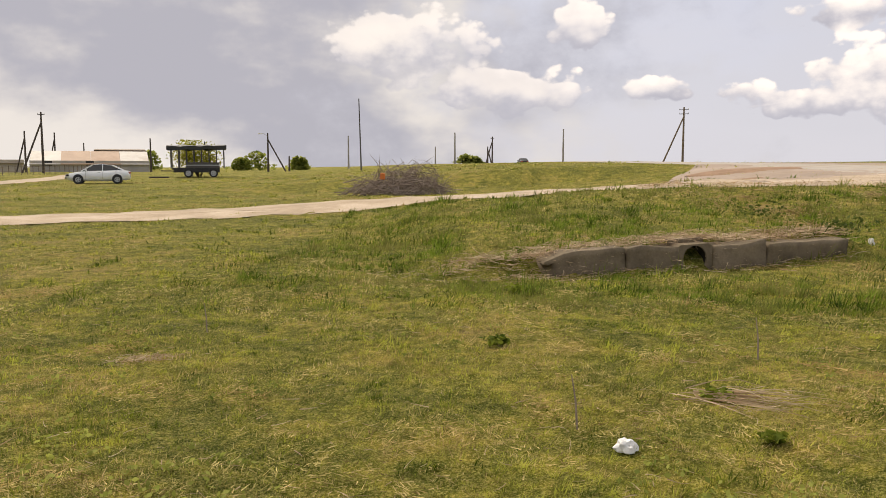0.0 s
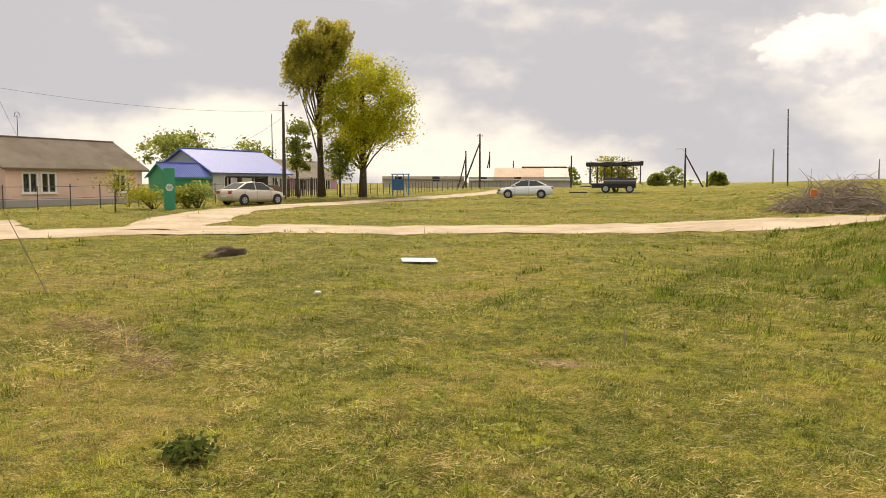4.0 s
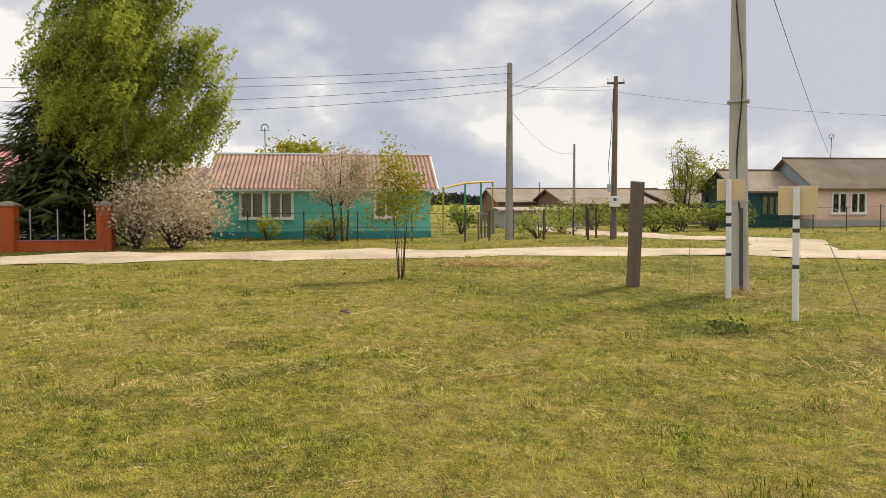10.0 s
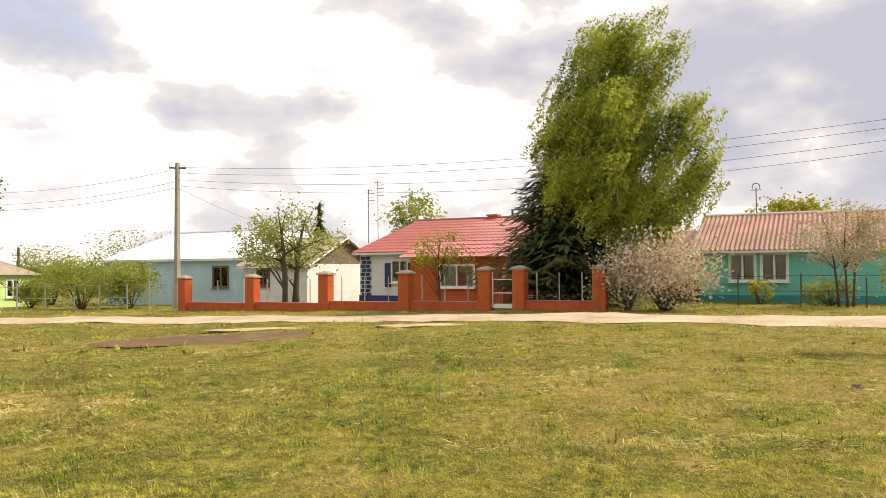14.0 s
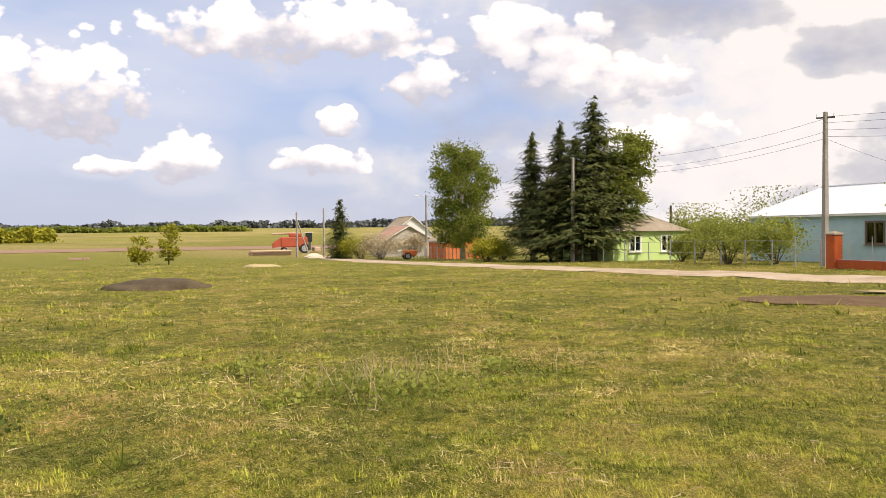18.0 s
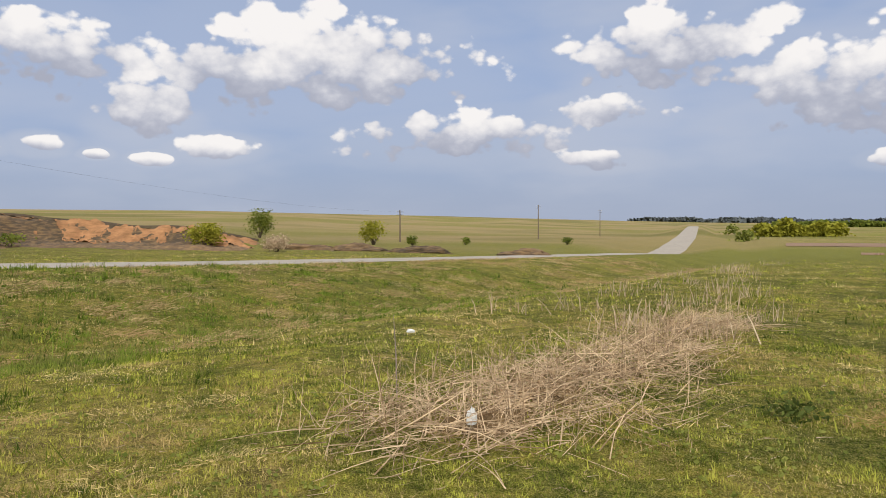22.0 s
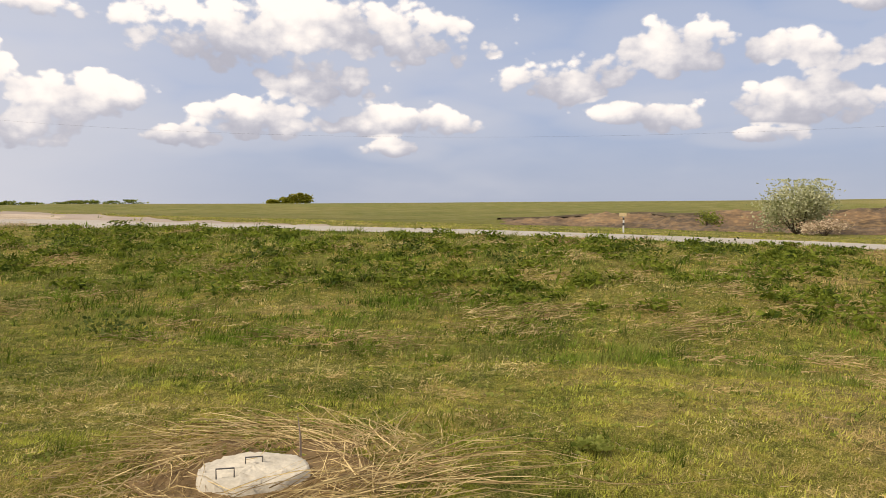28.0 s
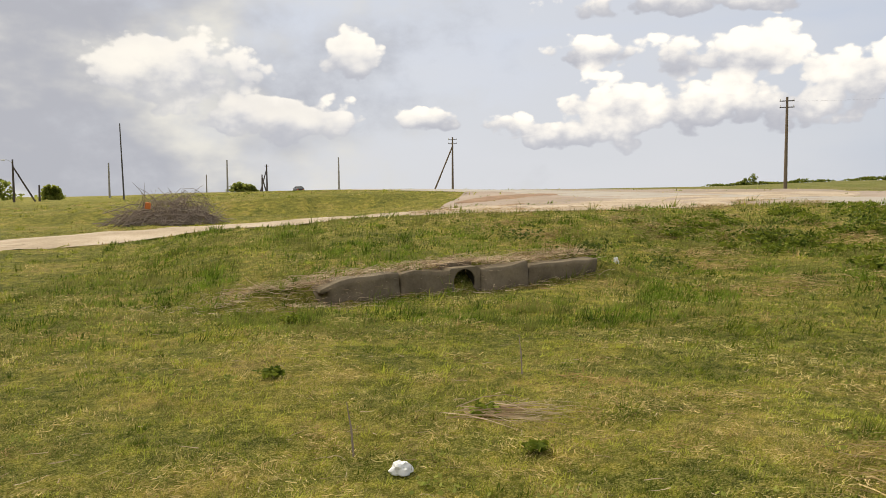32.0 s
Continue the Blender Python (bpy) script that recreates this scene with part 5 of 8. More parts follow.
wood_line("far_trees", [(a, 700, 8, rg.uniform(0.8, 3.6)) for a in np.arange(312.5, 326, 0.6) if rg.uniform() < 0.75] + [(322.7, 700, 4, 9), (323.2, 700, 3, 6)], M["leaf_dark"], "thin dark line of far trees on the horizon", 6, 1.5, 120)
wood_line("far_bushes", [(a, 190, w, h) for a, w, h in ((14.2, 2.5, 3), (13.2, 3.4, 4.4), (10.4, 1.5, 3.2), (-1.6, 2.5, 2.2), (-2.4, 1.6, 1.6), (10.0, 1.5, 3.0), (20.2, 2.4, 4.5))], M["leaf_green"], "scattered bushes on the rise behind the meadow", 7, 0.7, 300)
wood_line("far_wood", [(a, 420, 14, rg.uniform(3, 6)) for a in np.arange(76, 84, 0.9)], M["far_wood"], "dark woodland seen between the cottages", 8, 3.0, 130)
wood_line("far_trees", [(a, 110, 6, rg.uniform(3, 5)) for a in (100.8, 103, 105, 124.6, 137.6, 142.8)], M["leaf_green"], "garden trees in young leaf behind the cottages", 9, 0.5, 420)


# ---------------------------------------------------------------- poles and wires
TOPS = {}


def pole(key, az, d, top_el, kind="concrete", brace=0, lean=0.0, arm=0.0, r=0.13, lamp=False, box_on=False, group="utility poles"):
    """A line pole; brace: bearing side of a slanting strut; arm: length of its cross-arm."""
    x, y = at(az, d)
    z = H(x, y)
    h = EYE + d * math.tan(radians(top_el)) - z
    lab = {"concrete": "grey concrete utility pole", "wood": "weathered wooden utility pole", "dark": "dark tarred wooden utility pole", "steel": "thin dark steel pole"}[kind]
    lab += " with a slanting strut" if brace else " with a white meter box" if box_on else " with a street lamp" if lamp else " with a cross-arm" if arm else " standing upright"
    ob = thing("utility_pole", pose(x, y, z, 0, lean, az), lab, "pole", group=group)
    m = M[{"concrete": "concrete", "wood": "grey_wood", "dark": "dark_wood", "steel": "dark_metal"}[kind]]
    n = 4 if kind == "concrete" else 8
    bm = rod(B(), (0, 0, -0.3), (0, 0, h), r * 1.25, r * 0.75, n)
    part("shaft", bm, m, ob)
    if brace:
        part("strut", rod(B(), (brace * h * 0.36, 0, -0.2), (0, 0.05, h * 0.84), r * 0.9, r * 0.7, n), m, ob)
    if arm:
        for k, zz in enumerate((h - 0.35, h - 0.9) if arm > 0.5 else (h - 0.3,)):
            a = part("cross_arm", box(B(), -arm, -0.04, zz - 0.04, arm, 0.04, zz + 0.04), M["dark_metal"], ob)
            for sx in (-0.9, 0.9):
                part("insulator", rod(B(), (sx * arm, 0, zz + 0.04), (sx * arm, 0, zz + 0.2), 0.04, 0.03, 6), M["white"], a)
    if lamp:
        part("lamp_arm", tube(B(), [(0, 0, h - 0.5), (-0.5, 0, h - 0.1), (-0.9, 0, h - 0.05)], 0.03, 6), M["galv"], ob)
        part("lamp_head", box(B(), -1.35, -0.1, h - 0.16, -0.85, 0.1, h - 0.02, 0.03), M["white"], ob)
    if box_on:
        b = part("meter_box", box(B(), -0.2, -0.42, 1.5, 0.3, -0.18, 2.0, 0.02), M["white"], ob, "white metal meter box")
        part("dial", box(B(), -0.02, -0.43, 1.78, 0.12, -0.418, 1.9), M["dark_metal"], b)
        part("fuse_box", box(B(), -0.32, -0.3, 2.2, -0.12, -0.15, 2.55, 0.01), M["galv"], ob)
        part("cable", tube(B(), [(-0.2, -0.2, 2.5), (-0.28, -0.18, 3.4), (-0.18, -0.14, 4.6), (-0.1, -0.12, h - 0.6)], 0.015, 5), M["black"], ob)
    TOPS[key] = (x, y, z + h)
    return ob, h


pole("a", -16.7, 112, 4.21, "wood", brace=-1, arm=0.6)
pole("n", 320.75, 76, 6.33, "wood", arm=0.6)
pole("c", -8.55, 126, 2.81, "concrete")
pole("d", -3.53, 138, 2.31, "dark", brace=-0.7, arm=0.3)
pole("d2", -3.2, 139, 1.6, "dark", brace=0.7)
pole("e1", -0.85, 130, 2.6, "concrete")
pole("e2", 6.75, 132, 2.35, "concrete")
pole("e3", 0.55, 180, 1.6, "concrete")
pole("b", 5.85, 86, 4.95, "steel", lean=-1.4, r=0.07)
pole("s1", 12.35, 118, 2.5, "dark", brace=1.3, lamp=True)
pole("s2", 10.9, 118, 0.9, "dark")
pole("s3", 20.1, 130, 2.05, "dark")
pole("g", 26.6, 108, 3.62, "dark", brace=-0.9, arm=0.4)
pole("g2", 27.6, 128, 2.4, "dark", brace=-0.6)
pole("g3", 25.9, 150, 2.35, "dark", brace=-0.5)
pole("g4", 24.2, 165, 1.7, "dark")
pole("x", 40.5, 66, 5.75, "dark", arm=0.35)
pole("x2", 41.3, 84, 4.9, "steel", r=0.05)
pole("f", 71.02, 38, 8.85, "wood", arm=0.4, lean=0.3, box_on=True)
pole("e", 73.76, 60, 4.3, "concrete", r=0.1)
pole("h", 78.35, 36, 9.95, "concrete", r=0.15)
pole("q", 135.65, 47, 7.41, "concrete", arm=0.45, r=0.16)
pole("i", 152.05, 60, 5.1, "concrete", lean=0.5)
pole("j", 162.5, 92, 2.6, "concrete", lamp=True)
pole("m1", 171.75, 112, 1.45, "concrete", brace=0.8, arm=0.3)
pole("m2", 169.85, 104, 1.7, "concrete")
pole("o", 145.3, 74, 1.6, "dark")
pole("k", 252.7, 62, 6.05, "concrete", arm=0.35, lean=0.6)
pole("l", 217.5, 150, 1.37, "wood", arm=0.7)
pole("m", 207.55, 215, 1.73, "wood", arm=0.6)
pole("p", 203.2, 300, 1.35, "wood", arm=0.6)
pole("sh", 76.2, 75, 1.6, "steel", r=0.05)

# leaning concrete pole in the meadow, with a cable down its side
xn, yn = at(62.82, 15.6)
near, nh = pole("near", 62.82, 15.6, 20.5, "concrete", r=0.17, lean=-1.0)
for ch in list(near.children):
    if ch.name.startswith("shaft"):
        bm = B()
        box(bm, -0.14, -0.16, -0.3, 0.14, 0.16, nh)
        for v in bm.verts:
            k = 1.32 - 0.6 * (v.co.z / nh)
            v.co.x *= k
            v.co.y *= k
        bmesh.ops.bevel(bm, geom=list(bm.edges), offset=0.025, segments=1, affect="EDGES")
        ch.data = data_of("shaft", bm, M["pole_concrete"])
part("cable", tube(B(), [(0.02 + 0.05 * math.sin(z * 2.1), -0.2, z) for z in np.linspace(0.1, 6.9, 16)], 0.014, 5), M["black"], near, "black cable")
for z in (1.6, 3.4):
    part("band", box(B(), -0.19, -0.21, z, 0.19, 0.21, z + 0.03), M["galv"], near)
part("conduit", rod(B(), (0.05, -0.22, 0), (0.05, -0.22, 1.5), 0.035, n=6), M["dark_metal"], near)
TOPS["near"] = (xn - 0.1, yn + 0.05, H(xn, yn) + nh)


def wire(a, b, sag=0.5, da=0.0, db=0.0, r=0.008, off=0.0, k=0.00014):
    """An overhead wire between two poles, sagging."""
    pa, pb = Vector(TOPS[a]), Vector(TOPS[b])
    pa.z -= da
    pb.z -= db
    t = (pb - pa).normalized()
    s = Vector((-t.y, t.x, 0)) * off
    pts = [pa.lerp(pb, u) + s - Vector((0, 0, sag * 4 * u * (1 - u))) for u in np.linspace(0, 1, 15)]
    d = min((p - Vector((0, 0, EYE))).length for p in pts)
    solo("overhead_wire", tube(B(), pts, max(r, d * k), 4), M["black"], pose(0, 0, 0), "thin black overhead wire strung between poles", "wire", group="overhead wires")


for da in (0.15, 0.85, 1.2):
    wire("h", "q", 0.9 + da * 0.3, da, da + 0.1)
    wire("q", "i", 0.7, da + 0.2, da)
wire("h", "q", 1.0, 0.5, 0.6, off=0.3)
wire("i", "j", 0.5, 0.2, 0.2)
wire("i", "j", 0.6, 0.7, 0.7)
wire("h", "near", 0.35, 1.0, 0.4)
wire("h", "near", 0.45, 1.5, 0.7)
wire("h", "f", 0.1, 1.0, 0.6)
wire("h", "f", 0.12, 0.9, 0.4, off=0.25)
wire("h", "e", 0.8, 2.0, 0.6)
wire("f", "x", 0.9, 0.7, 0.7)
TOPS["tv_or"] = (-51.5, 33.2, 4.8)
TOPS["tv_wh"] = (-42.5, -33.5, 4.2)
TOPS["tv_bl"] = (-53.7, 54, 4.9)
wire("near", "tv_or", 0.25, 0.6, 0)
wire("q", "tv_wh", 0.2, 1.4, 0)
wire("x", "tv_bl", 0.4, 1.2, 0)
wire("k", "l", 1.2, 0.25, 0.3, r=0.005, k=0.00008)
wire("n", "k", 1.4, 0.4, 0.35, r=0.003, k=0.00003)

# ---------------------------------------------------------------- additions to the houses
def tv_aerial(x, y, z, h, label="thin roof aerial on a steel mast", loop=True):
    ob = thing("tv_aerial", pose(x, y, z), label, "aerial", group="roof aerials")
    part("mast", rod(B(), (0, 0, -0.3), (0, 0, h), 0.025, n=6), M["dark_metal"], ob)
    if loop:
        part("loop", tube(B(), [(0, 0.18 * math.cos(a), h + 0.02 + 0.2 * math.sin(a)) for a in np.linspace(-0.4, math.pi + 0.4, 9)], 0.022, 5), M["dark_metal"], ob)
    part("rod", rod(B(), (0, -0.25, h - 0.12), (0, 0.25, h - 0.12), 0.018, n=5), M["dark_metal"], ob)
    return ob


tv_aerial(-42.1, -4.15, 4.2, 1.35)
tv_aerial(-51.5, 33.2, 4.75, 1.5)
for y, h, l in ((-26.9, 3.1, True), (-26.2, 3.6, False)):
    ob = tv_aerial(-42.2, y, 3.6, h, "tall lattice of rods on an aerial mast", False)
    for k in range(4):
        part("rod", rod(B(), (0, -0.1, h - 0.3 - 0.22 * k), (0, 0.45, h - 0.3 - 0.22 * k), 0.018, n=5), M["dark_metal"], ob)

# brick porch of the red-roofed cottage
pw = part("porch_wall", B(), M["red_brick"], redh, "red brick")
bm = B()
wall_mesh(bm, (-36.9, -20.9), (-36.9, -15.6), -0.2, 2.55, 0.25, [(1.75, 3.75, 0.95, 2.1)])
wall_mesh(bm, (-38.55, -20.9), (-37.15, -20.9), -0.2, 2.55, 0.25, [])
wall_mesh(bm, (-37.15, -15.6), (-38.55, -15.6), -0.2, 2.55, 0.25, [])
pw.data = data_of("porch_wall", bm, M["red_brick"])
window(redh, (-36.9, -20.9), (-36.9, -15.6), (1.75, 3.75, 0.95, 2.1), 1)
part("curtain", box(B(), -37.3, -19.3, 0.9, -37.25, -18.3, 2.2), M["curtain"], redh)
pr = part("porch_roof", roof_sheet(B(), (-36.4, -21.4, 2.5), (-36.4, -15.0, 2.5), (-41.5, -21.4, 4.1), (-41.5, -15.0, 4.1), 0.02, 0.3, 0.05, 7), M["red_tile"], redh)
part("porch_gable", gable(B(), (-36.9, -15.7), (-39.4, -15.7), (-39.4, -15.7, 3.4), 2.5), M["red_brick"], redh)
part("door", box(B(), -38.58, -15.3, 0.1, -38.5, -14.6, 2.15, 0.01), M["white"], redh)
ch = part("chimney", box(B(), -42.6, -18.7, 4.2, -42.1, -18.1, 4.95), M["red_brick"], redh)
part("cap", box(B(), -42.65, -18.75, 4.95, -42.05, -18.05, 5.03), M["red_tile"], ch)
part("stove_pipe", rod(B(), (-42.5, -17.3, 4.2), (-42.5, -17.3, 5.3), 0.07), M["dark_metal"], redh)
# dark blue bands of blocks on the white corners
for y in (-25.15, -12.9):
    for k in range(11):
        for j in range(2):
            part("corner_block", box(B(), -38.57, y + 0.03 + j * 0.34 + (0.08 if k % 2 else 0), 0.15 + k * 0.23, -38.54, y + 0.31 + j * 0.34 + (0.08 if k % 2 else 0), 0.33 + k * 0.23), M["navy"], redh)
part("shutter", box(B(), -38.59, -23.5, 0.9, -38.53, -23.12, 2.25), M["navy"], redh)
for y in (-14.75, -13.55):
    part("shutter", box(B(), -38.59, y, 0.9, -38.53, y + 0.3, 2.3), M["navy"], redh)
part("shutter", box(B(), -38.59, -21.98, 0.9, -38.53, -21.6, 2.25), M["navy"], redh)
# lower lean-to beside the turquoise cottage
part("lean_to", box(B(), -44.5, -8.6, -0.2, -39.6, -6.45, 2.3), M["shed_brick"], teal)
part("lean_to_roof", roof_sheet(B(), (-39.2, -8.9, 2.35), (-39.2, -6.7, 2.35), (-42.2, -8.9, 3.6), (-42.2, -6.7, 3.6), 0.028, 0.24), M["slate"], teal)
# white wing of the blue cottage
house("house", -45.0, -37.6, -33.0, -28.2, 2.0, 3.6, "white_wall", "slate_dark", "white gabled wing with a brown boarded gable", wins=[(-31.9, -31.0, 0.7, 1.9, 1)], gable_mat="grey_wood", frame_mat="grey_wood")
# dark green porch and sheds by the peach cottage
house("porch", -55.2, -49.6, 25.6, 29.7, 2.55, 3.9, "dark_green", "slate_dark", "dark green boarded porch with a slate roof", wins=[(27.2, 28.6, 0.9, 2.2, 2)], over=0.25, frame_mat="dark_green", trim="grey_wood")
house("shed", -72, -60, 17, 24, 1.7, 2.9, "shed_brick", "slate_dark", "old shed with a grey slate roof", axis="y", over=0.3, trim="grey_wood")
house("shed", -80, -70, 13.5, 30, 1.9, 3.1, "shed_brick", "slate_dark", "long low brick shed under a slate roof", over=0.3, trim="grey_wood")
house("shed", -72, -60, 25.5, 31, 1.7, 2.8, "shed_brick", "slate_dark", "low garden shed with a slate roof", over=0.3, trim="grey_wood")
house("shed", -58.5, -54.5, 10.8, 16.5, 1.2, 1.4, "grey_wall", "slate_dark", "flat-roofed plastered garage beside the lane", over=0.3, trim="grey_wood", wave=0.0)
house("house", -70, -62.5, 74.5, 83.5, 2.6, 4.6, "pink", "slate_dark", "pink cottage hidden behind the maple", wins=[(76, 77.2, 0.9, 2.2, 1), (81, 82, 0.9, 2.2, 1)], trim="white")
house("house", -32, -25.6, -106, -99, 0.55, 2.3, "grey_wall", "slate", "grey cottage with a slate roof", wins=[(-103, -102, -0.9, 0.2, 1)], north=[(-28.4, -27.2, -0.9, 0.2, 1)])
house("house", -35.5, -29.6, -117, -110, 1.4, 3.7, "white_wall", "slate_dark", "pale gabled house at the end of the street", wins=[(-114.5, -113.5, -0.5, 0.7, 1)])
house("shed", -30.2, -25.8, -81, -75.5, 0.6, 1.7, "orange", "slate_dark", "orange boarded shed under the birch", over=0.2)
house("shed", -40.5, -36.5, -71, -66, 0.9, 2.2, "blue_wall", "blue_roof", "small blue shed beside the spruces", over=0.25)


def long_shed():
    """Row of pale workshop buildings far behind the meadow."""
    for a0, a1, d, z1, mt, rf in ((33.6, 27.7, 128, 2.3, "tan_wall", 0.3), (27.4, 20.2, 140, 2.2, "grey_wall", 2.2), (23.6, 20.4, 150, 4.7, "shed_brick", 0.3)):
        p, q = Vector((*at(a0, d), 0)), Vector((*at(a1, d), 0))
        L = (q - p).length
        ang = math.degrees(math.atan2(q.y - p.y, q.x - p.x))
        zb = H(*p[:2]) - 0.2
        ob = thing("workshop", pose(p.x, p.y, zb, 0, 0, ang), {"tan_wall": "long pale tan workshop with a flat roof", "grey_wall": "long pale workshop with a rusty sheet roof", "shed_brick": "brick workshop with a flat roof"}[mt], "building")
        bm = B()
        holes = [(k * 6 + 2, k * 6 + 3.2, 1.2, 2.0) for k in range(int(L / 6))]
        wall_mesh(bm, (0, 0), (L, 0), -0.5, z1 - zb + 0.2, 0.3, holes)
        part("wall", bm, M[mt], ob)
        for h in holes:
            part("window", box(B(), h[0] + 0.01, 0.1, h[2] + 0.01, h[1] - 0.01, 0.14, h[3] - 0.01), M["glass"], ob)
        part("back_wall", box(B(), 0, 9, -0.5, L, 9.3, z1 - zb + 0.2), M[mt], ob)
        for x in (0, L - 0.3):
            part("end_wall", box(B(), x, 0.3, -0.5, x + 0.3, 9, z1 - zb + 0.2), M[mt], ob)
        n = max(1, int(L / 4))
        for k in range(n):
            part("roof_sheet", roof_sheet(B(), (L * k / n, -0.4, z1 - zb + 0.15), (L * (k + 1) / n - 0.03, -0.4, z1 - zb + 0.15), (L * k / n, 5, z1 - zb + 0.15 + rf), (L * (k + 1) / n - 0.03, 5, z1 - zb + 0.15 + rf), 0, 1, 0.06), M["rust" if rf > 1 and k % 3 else "pale_sheet" if rf > 1 else "slate_dark"], ob)


M["tan_wall"] = plain("tan_plaster", (0.5, 0.44, 0.36), 0.85, 0.15, 0.6, dirt=(0.36, 0.27, 0.2))
M["rust"] = plain("rusty_pale_sheet", (0.5, 0.36, 0.26), 0.8, 0.2, 0.5, dirt=(0.34, 0.2, 0.13))
M["pale_sheet"] = plain("pale_roof_sheet", (0.62, 0.58, 0.52), 0.7, 0.15, 0.5, dirt=(0.4, 0.3, 0.22))
long_shed()


# ---------------------------------------------------------------- fences
def brick_course(ob, x0, y0, x1, y1, z0, z1, name="brick"):
    """Faces a block with separate bricks on the sides seen from the street."""
    bl, bh, j = 0.25, 0.088, 0.012
    key = ("brick_long", "brick_short")
    for face, (a0, a1) in ((0, (y0, y1)), (1, (x0, x1))):
        L = a1 - a0
        n = max(1, round(L / bl))
        w = L / n
        me = data_of(key[face], box(B(), 0, 0, 0, *((0.02, w - j, bh - j) if face == 0 else (w - j, 0.02, bh - j))), M["red_brick"])
        for r in range(int((z1 - z0) / bh)):
            sh = w / 2 if r % 2 else 0
            for k in range(n):
                b = new(name, me)
                b.parent = ob
                u = a0 + k * w + (sh if k < n - 1 else 0) * 0.9
                b.location = (x1, u + j / 2, z0 + r * bh) if face == 0 else (u + j / 2, y1, z0 + r * bh)


PILLARS = [-30.1, -25.7, -21.4, -17.2, -13.4, -11.9, -8.6]
for y in PILLARS:
    x = -29.95
    z = H(x, y)
    ob = thing("brick_pillar", pose(x, y, z), "red brick fence pillar with a dark cap", "pillar", group="brick fence pillars")
    part("core", box(B(), -0.25, -0.25, -0.2, 0.25, 0.25, 1.62), M["mortar"], ob)
    brick_course(ob, -0.25, -0.25, 0.25, 0.25, 0.0, 1.62)
    bm = B()
    bmesh.ops.create_cone(bm, cap_ends=True, segments=4, radius1=0.46, radius2=0.1, depth=0.12, matrix=Matrix.Translation((0, 0, 1.74)) @ Matrix.Rotation(radians(45), 4, "Z"))
    box(bm, -0.32, -0.32, 1.62, 0.32, 0.32, 1.68)
    part("cap", bm, M["slate_dark"], ob)
for ya, yb in zip(PILLARS, PILLARS[1:]):
    if ya == -13.4:
        continue
    x, L = -29.95, yb - ya - 0.52
    z = H(x, (ya + yb) / 2)
    ob = thing("low_wall", pose(x, ya + 0.26, z), "low red brick wall between fence pillars", "wall", group="low brick walls")
    part("core", box(B(), -0.1, 0, -0.3, 0.1, L, 0.36), M["mortar"], ob)
    n = round(L / 0.26)
    me = data_of("brick", box(B(), 0.1, 0, 0, 0.12, L / n - 0.012, 0.078), M["red_brick"])
    for r in range(4):
        for k in range(n):
            b = new("brick", me)
            b.parent = ob
            b.location = (0, k * L / n + 0.006, 0.01 + r * 0.09)
    part("coping", box(B(), -0.14, 0, 0.36, 0.14, L, 0.41, 0.01), M["red_tile"], ob)
    for k in range(3):
        part("rail_post", rod(B(), (0, L * (k + 0.5) / 3, 0.41), (0, L * (k + 0.5) / 3, 1.5), 0.025, n=6), M["galv"], ob)
# the gate
gz = H(-29.95, -12.6)
ob = thing("metal_gate", pose(-29.95, -13.1, gz), "pale wrought metal garden gate between brick pillars", "gate")
bm = B()
for z in (0.15, 0.7, 1.25):
    rod(bm, (0, 0, z), (0, 0.95, z), 0.02, n=6)
for y in (0, 0.95):
    rod(bm, (0, y, 0.1), (0, y, 1.55), 0.025, n=6)
part("gate_frame", bm, M["white"], ob)
for k in range(7):
    part("bar", rod(B(), (0, 0.08 + k * 0.13, 0.1), (0, 0.08 + k * 0.13, 1.32), 0.012, n=5), M["dark_metal"], ob)
part("lower_panel", box(B(), -0.02, 0.05, 0.08, 0.02, 0.9, 0.26), M["white"], ob)


def post_fence(pts, n, h, material, label, rail=True, r=0.035, slats=0, group=""):
    """A light fence: posts with rails or slats."""
    p = along(pts, 0.05)
    idx = np.linspace(0, len(p) - 1, n).astype(int)
    x0, y0 = p[0][:2]
    ob = thing("fence", pose(x0, y0, 0), label, "fence", group=group)
    tops = []
    for i in idx:
        x, y = p[i][:2]
        z = H(x, y)
        hh = h * random.uniform(0.94, 1.05)
        part("post", rod(B(), (x - x0, y - y0, z - 0.2), (x - x0, y - y0, z + hh), r, n=6), material, ob)
        tops.append(Vector((x - x0, y - y0, z + h)))
    for a, b in zip(tops, tops[1:]):
        if rail:
            for k in (0.08, 0.55):
                part("rail", rod(B(), a - Vector((0, 0, h * k)), b - Vector((0, 0, h * k)), 0.012, n=4), material, ob)
        for k in range(slats):
            q = a.lerp(b, (k + 0.5) / slats)
            part("slat", box(B(), q.x - 0.012, q.y - 0.05, q.z - h + 0.05, q.x + 0.012, q.y + 0.05, q.z - random.uniform(0, 0.06)), material, ob)
    return ob


